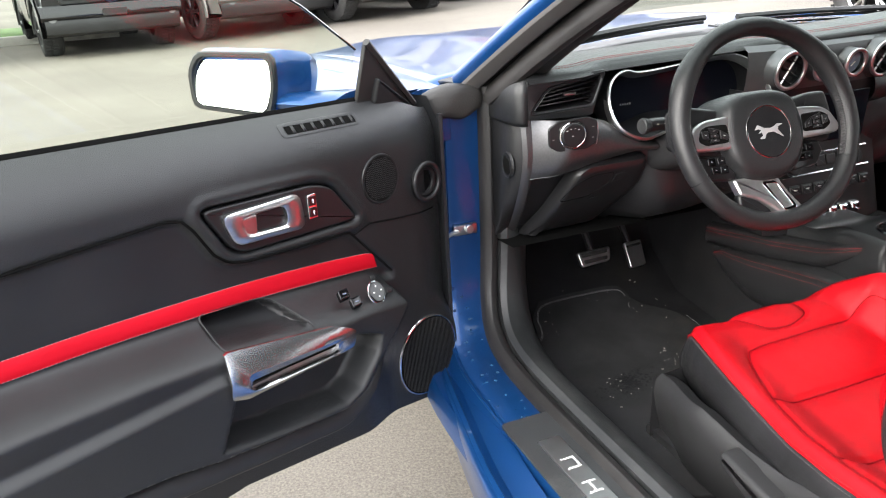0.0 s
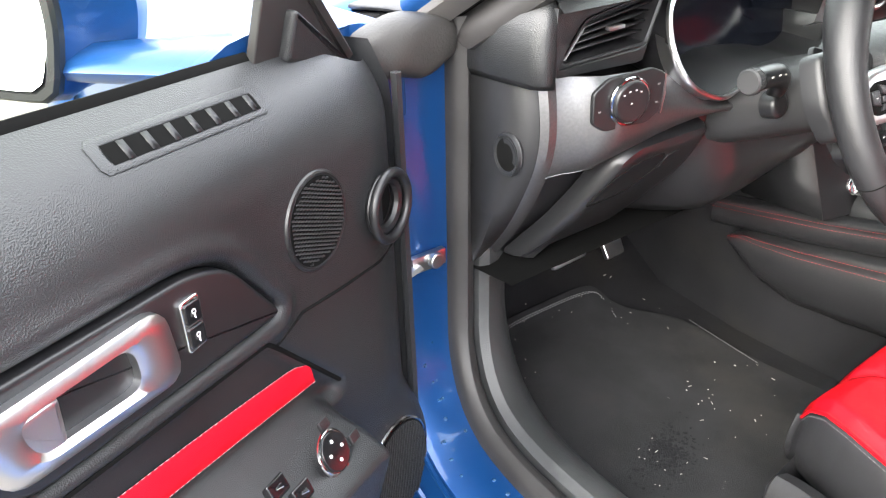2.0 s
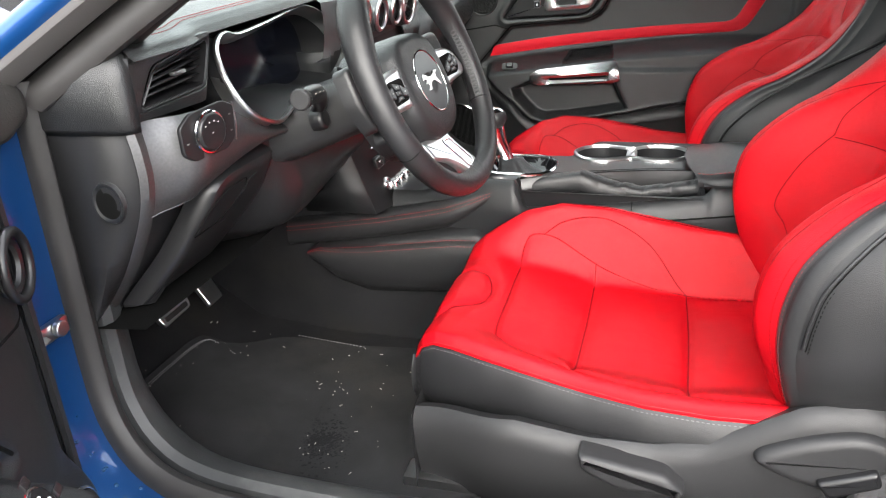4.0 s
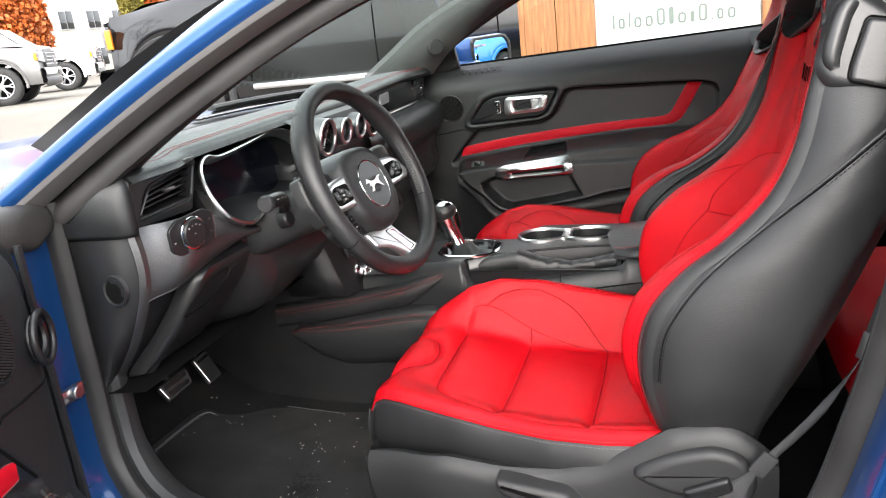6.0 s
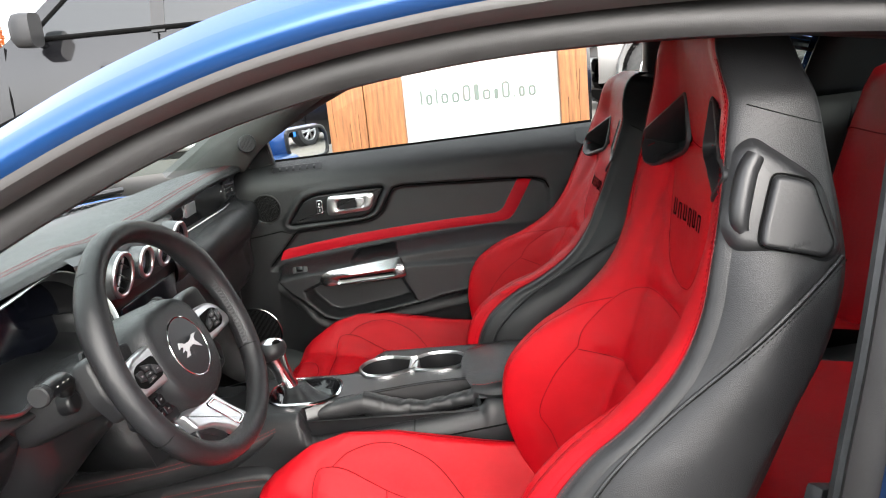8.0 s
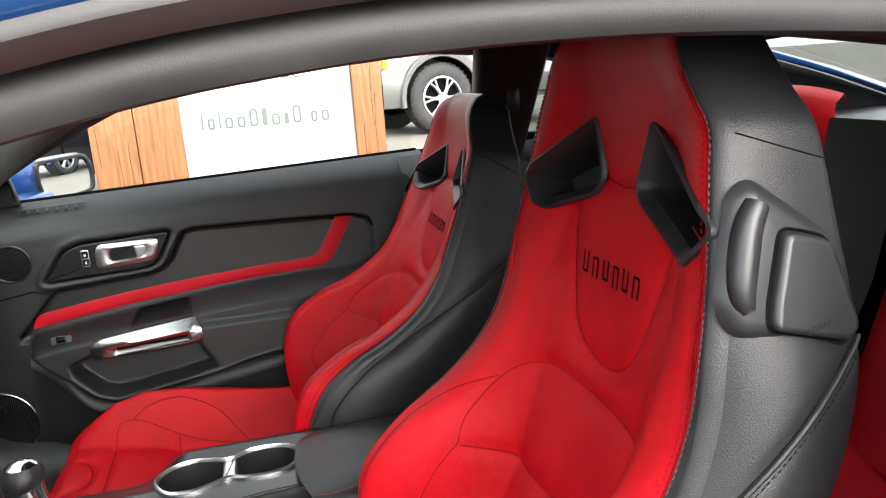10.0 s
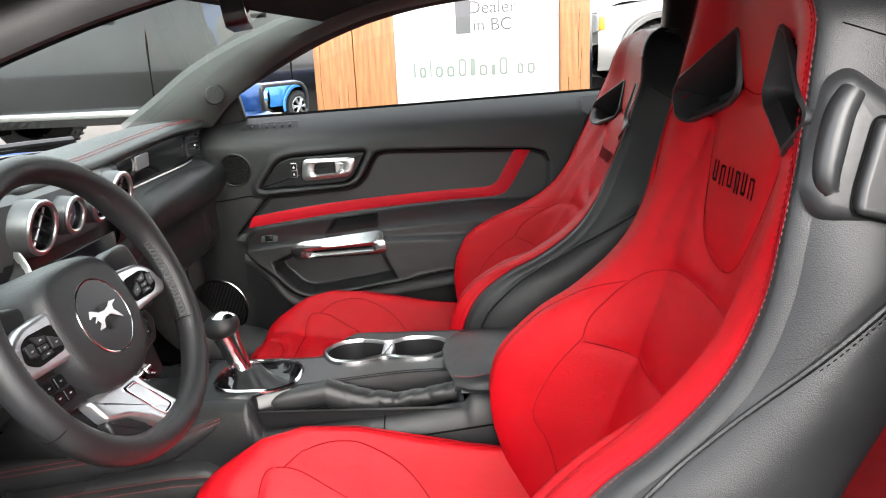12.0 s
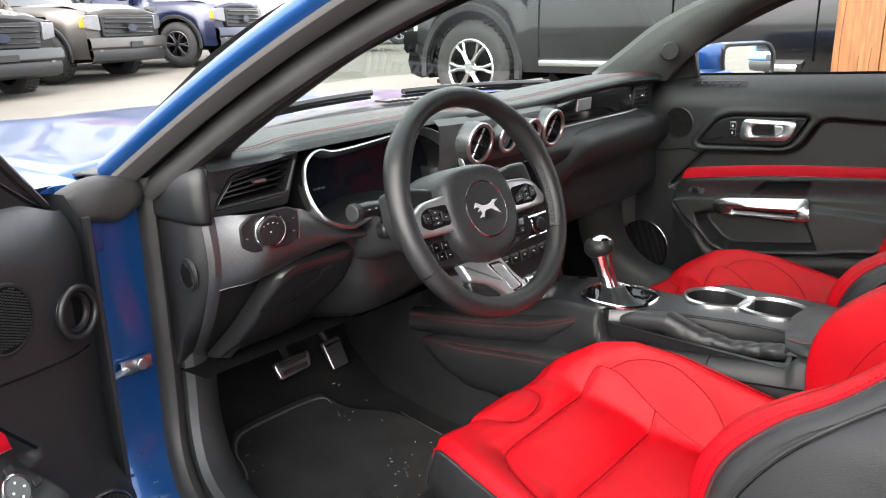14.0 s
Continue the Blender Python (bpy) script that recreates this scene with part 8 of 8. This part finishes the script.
def truck(name, label, at, turn, paint, rim_mat, length=5.9, width=2.03, height=1.96, r=.41, suv=False, tyre_w=.27, scale=1.0, group="parked trucks", overhang=.95):
    """A pickup truck or small SUV, nose towards local +y; at: the ground point under its front axle."""
    t = empty(name, label, "pickup truck" if not suv else "SUV", at, group)
    hw, nose = width / 2, overhang if not suv else .88
    wb = 3.7 if not suv else 2.7
    tail = wb + (1.15 if not suv else .85)
    hood, beltz = (1.22, 1.28) if not suv else (1.04, 1.08)
    M = Matrix.Translation(at) @ Matrix.Rotation(radians(turn), 4, "Z")
    W = lambda x, y, z: M @ V(x * scale, y * scale, z * scale)
    arch = r + .085
    cab_f, cab_r = (-.66, -2.80) if not suv else (-.80, -tail + .1)
    # body side: grid with wheel arches cut as a stepped profile
    for s in (-1, 1):
        ys4 = list(np.linspace(nose - .12, -tail, 110))
        rows = []
        for y in ys4:
            d = min(abs(y), abs(y + wb))
            low = .38
            if d < arch:
                low = max(low, r + math.sqrt(max(0, arch ** 2 - d ** 2)) - .0)
            front = step(nose - .12, nose - .9, y)
            zt = lerp(hood - .07, hood, front) if y > cab_f + .05 else beltz
            if suv and y < -wb:
                zt = beltz
            fl = .045 * math.exp(-((d - arch) / .06) ** 2) if d < arch + .25 else 0
            rows.append([W(s * (hw + bx + fl * (1 - k / 7) * .6 - .06 * (1 - front)), y, lerp(low, zt, k / 7)) for k, bx in enumerate((-.03, -.01, 0, .0, -.005, -.012, -.03, -.075))])
        Geo().loft(rows).make("body_side", paint, t, sharp=50)
        for c in (0, -wb):
            g = Geo()
            rows2 = [[W(s * (hw + dx), c + q * math.cos(a), r + q * math.sin(a)) for a in np.linspace(-.15, math.pi + .15, 25)] for q, dx in ((arch - .005, -.02), (arch, .012), (arch + .05, .018), (arch + .065, -.005))]
            g.loft(rows2)
            g.make("arch_trim", TRIM_BLACK if paint in (PAINT_BLACK, PAINT_DARK, PAINT_NAVY, PAINT_BRONZE) else paint, t)
        for c in (0, -wb):
            g = Geo()
            g.loft([[W(s * (hw - dx), c + arch * math.cos(a), r + arch * math.sin(a)) for a in np.linspace(-.2, math.pi + .2, 19)] for dx in (.01, .55)])
            g.make("arch_liner", GROOVE, t)
        for c in (0, -wb):
            road_wheel(t, W(s * (hw - .02), c, r), (M.to_3x3() @ V(s, 0, 0)), r * scale, tyre_w * scale, rim_mat)
    # bonnet
    rows = [[W(u * (hw - .075 - .10 * (1 - step(nose - .12, nose - .9, y)) * abs(u)), y - .10 * u * u * step(nose - .9, nose, y), lerp(hood - .10, hood, step(nose, nose - .5, y)) + .055 * (1 - u * u) + .018 * math.exp(-((abs(u) - .55) / .12) ** 2)) for u in np.linspace(-1, 1, 25)] for y in np.linspace(nose - .02, cab_f, 14)]
    front_edge = rows[0]
    Geo().loft(rows).make("bonnet", paint, t, sharp=60)
    # front: grille, bumper, lamps
    ft = nose
    fp = lambda a, b, c=0.0: W(a, ft + c - .10 * (a / hw) ** 2, b)
    rows = [front_edge] + [[fp(u * (hw - .065), z, c) for u in np.linspace(-1, 1, 25)] for z, c in ((hood - .125, -.012), (hood - .17, -.030), (.90, -.034), (.70, -.034))]
    Geo().loft(rows).make("nose_panel", paint, t, sharp=60)
    gr = Geo().plate(rounded([(-.66, .72), (.66, .72), (.70, hood - .14), (-.70, hood - .14)], .06, 4), lambda a, b, c=0.0: fp(a, b, c - .03), .05, .015).make("grille", TRIM_BLACK, t)
    g = Geo()
    for k in range(4):
        z = lerp(.79, hood - .20, k / 3)
        g.tube([fp(lerp(-.62, .62, q / 10), z, .03) for q in range(11)], .022 * scale, 6, flat=.6)
    g.make("grille_bar", SATIN if paint in (PAINT_GREY, PAINT_WHITE) else GLOSS_BLACK, gr)
    Geo().disc(lambda a, b, c=0.0: fp(a * 1.9, b + (hood + .58) / 2 - .03, c + .045), .062, .012, 20).make("badge_oval", PAINT_NAVY, gr)
    for s in (-1, 1):
        hl = Geo().plate(rounded([(s * .71, .82), (s * .97, .86), (s * .985, hood - .15), (s * .73, hood - .14)], .03, 4), lambda a, b, c=0.0: fp(a, b, c - .02 - .10 * max(0, abs(a) - .75)), .05, .012).make("headlight", LAMP, t)
        Geo().plate(rounded([(s * .955, .88), (s * 1.0, .88), (s * 1.005, hood - .18), (s * .96, hood - .17)], .015, 3), lambda a, b, c=0.0: fp(a, b, c - .03 - .25 * max(0, abs(a) - .75)), .06, .01).make("indicator", AMBER, hl)
        Geo().disc(lambda a, b, c=0.0: fp(a + s * .80, b + .55, c + .06), .055, .012, 16, .003).make("fog_lamp", LAMP, t)
    rows = [[fp(u * (hw - .0), z, c) for u in np.linspace(-1, 1, 21)] for z, c in ((.72, .0), (.71, .07), (.66, .10), (.56, .10), (.52, .06))]
    Geo().loft(rows).make("bumper", paint, t)
    rows = [[fp(u * (hw - .04), z, c) for u in np.linspace(-1, 1, 15)] for z, c in ((.53, .06), (.45, .08), (.34, .05), (.30, -.08))]
    Geo().loft(rows).make("lower_valance", TRIM_BLACK, t)
    Geo().plate([(-.16, .55), (.16, .55), (.16, .64), (-.16, .64)], lambda a, b, c=0.0: fp(a, b, c + .11), .008).make("plate_bar", TRIM_BLACK, t)
    # cabin
    roof_f, roof_r = cab_f - .75, cab_r + (.30 if not suv else .45)
    zr = height - .02
    prof = [(cab_f, beltz - .02), (cab_f - .02, beltz), (roof_f, zr - .06), (roof_f - .18, zr), ((roof_f + roof_r) / 2, zr + .03), (roof_r + .1, zr - .02), (roof_r, zr - .07), (cab_r, beltz), (cab_r, beltz - .02)]
    for s in (-1, 1):
        loop = rounded(prof, .05, 3)
        g = Geo()
        g.plate(loop, lambda a, b, c=0.0: W(s * (hw - .075 - .30 * max(0, b - beltz) - c), a, b), .03)
        g.make("cabin_side", paint, t)
        glassl = rounded([(cab_f - .22, beltz + .03), (roof_f - .05, zr - .13), (roof_r - .02, zr - .13), (cab_r + .12, beltz + .03)], .05, 3)
        wg = Geo().plate(glassl, lambda a, b, c=0.0: W(s * (hw - .070 - .30 * max(0, b - beltz) + c), a, b), .004).make("side_window", DARK_GLASS, t)
        Geo().tube([W(s * (hw - .066 - .30 * max(0, b - beltz)), a, b) for a, b in glassl], .016 * scale, 6, closed=True).make("window_seal", GROOVE, wg)
        for yy in ((cab_f + cab_r) / 2 - .1,):
            g = Geo().loft([[W(s * (hw - .064 - .30 * max(0, z - beltz)), yy + dy, z) for dy in (-.05, .05)] for z in (beltz, zr - .12)])
            g.make("door_post", TRIM_BLACK, wg)
        for yy in (cab_f - .05, (cab_f + cab_r) / 2 - .1, cab_r):
            Geo().tube([W(s * hw, yy, .50), W(s * (hw + .002), yy, .9), W(s * (hw - .06), yy, beltz - .01)], .006, 4).make("door_gap", GROOVE, t)
        for yy in (cab_f - .85, cab_r + .25):
            Geo().box(W(s * (hw + .012), yy, 1.08), (.03, .22, .04) if abs(math.sin(radians(turn))) < .7 else (.22, .03, .04), .01).make("door_handle", paint, t)
        if not suv:
            fv = Geo().plate(rounded([(cab_f + .06, .86), (cab_f + .16, .98), (cab_f + .30, 1.07), (cab_f + .28, 1.13), (cab_f + .03, 1.12)], .015, 3), lambda a, b, c=0.0: W(s * (hw - .015 - .05 * max(0, b - 1.0) + c), a, b), .012, .004).make("fender_vent", DARK_ALLOY, t)
            Geo().plate(rounded([(cab_f + .07, .90), (cab_f + .15, 1.0), (cab_f + .13, 1.08), (cab_f + .05, 1.08)], .01, 3), lambda a, b, c=0.0: W(s * (hw + c - .004 - .05 * max(0, b - 1.0)), a, b), .004).make("vent_opening", GROOVE, fv)
        c0 = W(s * (hw + .12), cab_f - .34, beltz + .08)
        rows = []
        for k, (sx, dy) in enumerate(((.6, .10), (.95, .06), (1, 0), (.95, -.06))):
            rows.append([c0 + M.to_3x3() @ V(.095 * sx * math.copysign(abs(math.cos(a)) ** .5, math.cos(a)), dy, .12 * sx * math.copysign(abs(math.sin(a)) ** .5, math.sin(a))) * scale for a in np.linspace(0, 2 * math.pi, 25)[:-1]])
        wm = Geo().loft(rows, wrap=True, cap=True).make("wing_mirror", TRIM_BLACK, t)
        Geo().tube([W(s * (hw - .05), cab_f - .28, beltz + .04), W(s * (hw + .06), cab_f - .28, beltz + .07)], .03 * scale, 6).make("mirror_stalk", TRIM_BLACK, wm)
    rows = [[W(u * (hw - .11 - .30 * max(0, z - beltz)), y + .10 * (1 - u * u), z) for u in np.linspace(-1, 1, 13)] for y, z in ((cab_f + .02, beltz - .03), (lerp(cab_f, roof_f, .5), lerp(beltz, zr - .06, .5)), (roof_f, zr - .06))]
    Geo().loft(rows).make("windscreen", DARK_GLASS, t)
    rows = [[W(u * (hw - .085 - .30 * (zr - beltz)), y, z + .03 * (1 - u * u)) for u in np.linspace(-1, 1, 13)] for y, z in ((roof_f + .03, zr - .06), (roof_f - .18, zr), ((roof_f + roof_r) / 2, zr + .02), (roof_r, zr - .05))]
    Geo().loft(rows).make("roof", paint, t)
    rows = [[W(u * (hw - .10), y, z) for u in np.linspace(-1, 1, 7)] for y, z in ((cab_r - .01, zr - .1), (cab_r - .02, beltz), (cab_r - .05, beltz - .02), (-tail, beltz - .02), (-tail, .5))]
    Geo().loft(rows).make("load_bed", paint, t)
    Geo().loft([[W(u * (hw - .15), y, .40) for u in (-1, 1)] for y in (nose - .1, -tail)]).make("underbody", GROOVE, t)
    if not suv:
        for s in (-1, 1):
            Geo().box(W(s * (hw - .02), (cab_f + cab_r) / 2, .46), (.16 * scale, 2.0 * scale, .05 * scale) if abs(math.cos(radians(turn))) > .7 else (2.0 * scale, .16 * scale, .05 * scale), .015).make("side_step", SATIN if paint is PAINT_BLACK else TRIM_BLACK, t)
    return t


def gz(x, y):
    return V(x, y, ground_z(x, y))



# black truck standing alongside behind the sign, nose the same way as the car
truck("pickup_truck", "black lifted pickup truck parked beside the sign", gz(5.44, 4.87), 1.4, PAINT_BLACK, ALLOY, r=.40, height=1.98, tyre_w=.29, scale=1.06, overhang=.76)
# row of trucks across the lot
truck("pickup_truck", "dark grey pickup truck with black grille", gz(5.2, 14.2), 205, PAINT_BRONZE, DARK_ALLOY)
truck("pickup_truck", "navy pickup truck with a light-bar grille", gz(7.9, 14.7), 207, PAINT_NAVY, DARK_ALLOY)
truck("pickup_truck", "silver-grey pickup truck with alloy wheels", gz(12.5, 15.2), 214, PAINT_GREY, ALLOY)
truck("pickup_truck", "white pickup truck in the row across", gz(18.0, 18.6), 216, PAINT_WHITE, ALLOY)
truck("pickup_truck", "bronze-grey pickup truck standing broadside behind", gz(13.0, 20.0), 252, PAINT_BRONZE, ALLOY)
truck("compact_suv", "black compact SUV with dark grille", gz(-1.64, 13.0), 190, PAINT_BLACK, DARK_ALLOY, suv=True, width=1.88, height=1.68, r=.36)
truck("pickup_truck", "silver pickup truck with dark wheels", gz(.55, 13.1), 200, PAINT_GREY, DARK_ALLOY)
truck("pickup_truck", "black pickup truck in the row across", gz(2.75, 13.0), 197, PAINT_BLACK, DARK_ALLOY)
truck("compact_suv", "dark compact SUV at the end of the row", gz(-4.5, 12.7), 190, PAINT_DARK, DARK_ALLOY, suv=True, width=1.88, height=1.68, r=.36)
# light grey truck behind the sign
truck("pickup_truck", "silver pickup truck with chunky off-road tyres", gz(9.95, -1.65), 12, PAINT_GREY, ALLOY, r=.46, tyre_w=.32)
truck("compact_car", "bright blue compact car far behind", gz(4.0, -14.0), 60, PAINT_SKY, ALLOY, suv=True, width=1.8, height=1.45, r=.33, group="")
truck("compact_car", "silver compact car far behind", gz(7.5, -14.0), 60, PAINT_GREY, ALLOY, suv=True, width=1.8, height=1.45, r=.33, group="")

# kerbs and grass strip across the lot
Geo().box((-9, 15.35, ground_z(-9, 15) + .07), (15, .16, .16), .02).make("kerb", KERB, label="concrete kerb at the lot's edge", kind="structure", category="kerb")
Geo().box((-9, 16.75, ground_z(-9, 16) + .06), (15, 2.6, .14), .03).make("grass_strip", GRASS, label="strip of mown grass behind the kerb", kind="structure", category="grass")
Geo().box((11, 17.5, ground_z(10, 17) + .06), (5, .5, .14), .03).make("kerb", KERB, label="concrete island kerb", kind="structure", category="kerb")


def autumn_tree(at, h, r, leaf, seed, label):
    rnd = random.Random(seed)
    t = empty("autumn_tree", label, "tree", at, "autumn trees")
    g = Geo()
    g.tube([at + V(0, 0, 0), at + V(.05, 0, h * .3), at + V(0, .05, h * .7), at + V(0, 0, h * .95)], [.16, .13, .08, .02], 8)
    for k in range(14):
        a, z0 = rnd.uniform(0, 6.28), h * rnd.uniform(.15, .7)
        e = V(math.cos(a) * r * .7, math.sin(a) * r * .7, h * .22)
        g.tube([at + V(0, 0, z0), at + V(0, 0, z0) + e * .5, at + V(0, 0, z0) + e], [.05, .03, .012], 5)
    g.make("trunk", BARK, t)
    g = Geo()
    for k in range(17000):
        z = rnd.uniform(.08, 1.0)
        rad = r * (math.sin(math.pi * min(1, z * .9 + .08)) ** .6) * math.sqrt(rnd.random()) * (1 + .15 * math.sin(7 * z + seed))
        a = rnd.uniform(0, 6.28)
        c = at + V(rad * math.cos(a), rad * math.sin(a), z * h)
        n = V(rnd.gauss(0, 1), rnd.gauss(0, 1), rnd.gauss(0, 1)).normalized()
        u = n.orthogonal().normalized() * rnd.uniform(.075, .15)
        v = n.cross(u) * .7
        g.add([c - u, c + v, c + u, c - v], [(0, 1, 2, 3)])
    g.make("crown", leaf, t, sharp=180)
    return t


autumn_tree(gz(27.6, 30), 9, 1.7, LEAF_ORANGE, 1, "tall orange autumn tree behind the trucks")
autumn_tree(gz(38.6, 30), 10, 1.6, LEAF_ORANGE, 2, "tall orange autumn tree behind the trucks")
autumn_tree(gz(44.2, 30), 10, 1.55, LEAF_ORANGE, 5, "tall orange autumn tree behind the trucks")
autumn_tree(gz(36.7, 30.5), 9, .75, LEAF_YELLOW, 3, "yellow-green autumn tree behind the trucks")
autumn_tree(gz(16, 36), 7, 2.2, LEAF_ORANGE, 4, "orange autumn tree behind the trucks")

bd = empty("apartment_building", "beige rendered apartment block with grey windows", "building", gz(38, 45))
Geo().box((38, 50, 6), (60, 8, 13), .05).make("wall", STUCCO, bd)
Geo().box((38, 50, 12.8), (61, 9, .5), .05).make("roof", WINDOW_FRAME, bd)
for i in range(20):
    for j in range(4):
        x, z = 9.5 + i * 3.0, 1.6 + j * 2.9
        wn_ = Geo().box((x, 45.98, z), (1.5, .12, 1.5), .02).make("window", WINDOW_FRAME, bd)
        for k in (-.36, .36):
            Geo().box((x + k, 45.90, z), (.62, .04, 1.3), .01).make("pane", DARK_GLASS, wn_)


def bare_tree(at, h, seed):
    rnd = random.Random(seed)
    t = empty("bare_tree", "bare leafless tree behind the parked row", "tree", at, "bare trees")
    trunk, twigs = Geo(), Geo()

    def limb(p, d, length, r, depth, g):
        q = p + d * length * .5 + V(rnd.gauss(0, .04), rnd.gauss(0, .04), .02) * length
        e = p + d * length
        g.tube([p, q, e], [r, r * .8, r * .6], 5 if depth < 2 else 3)
        if depth < 5:
            for k in range(3 if depth < 4 else 2):
                n = (d + V(rnd.uniform(-.7, .7), rnd.uniform(-.7, .7), rnd.uniform(-.1, .5))).normalized()
                limb(e.lerp(p, rnd.uniform(0, .35)), n, length * rnd.uniform(.55, .8), r * .55, depth + 1, twigs if depth >= 1 else g)

    limb(at, V(0, 0, 1), h * .34, .16, 0, trunk)
    trunk.make("trunk", BARK, t)
    twigs.make("crown", BARK, t, sharp=180)
    return t


for k, (x, y, h) in enumerate(((-9, 21, 11), (-4.5, 22, 12), (-.5, 21.5, 13), (3.5, 23, 12), (7.5, 24, 12))):
    bare_tree(gz(x, y), h, 20 + k)
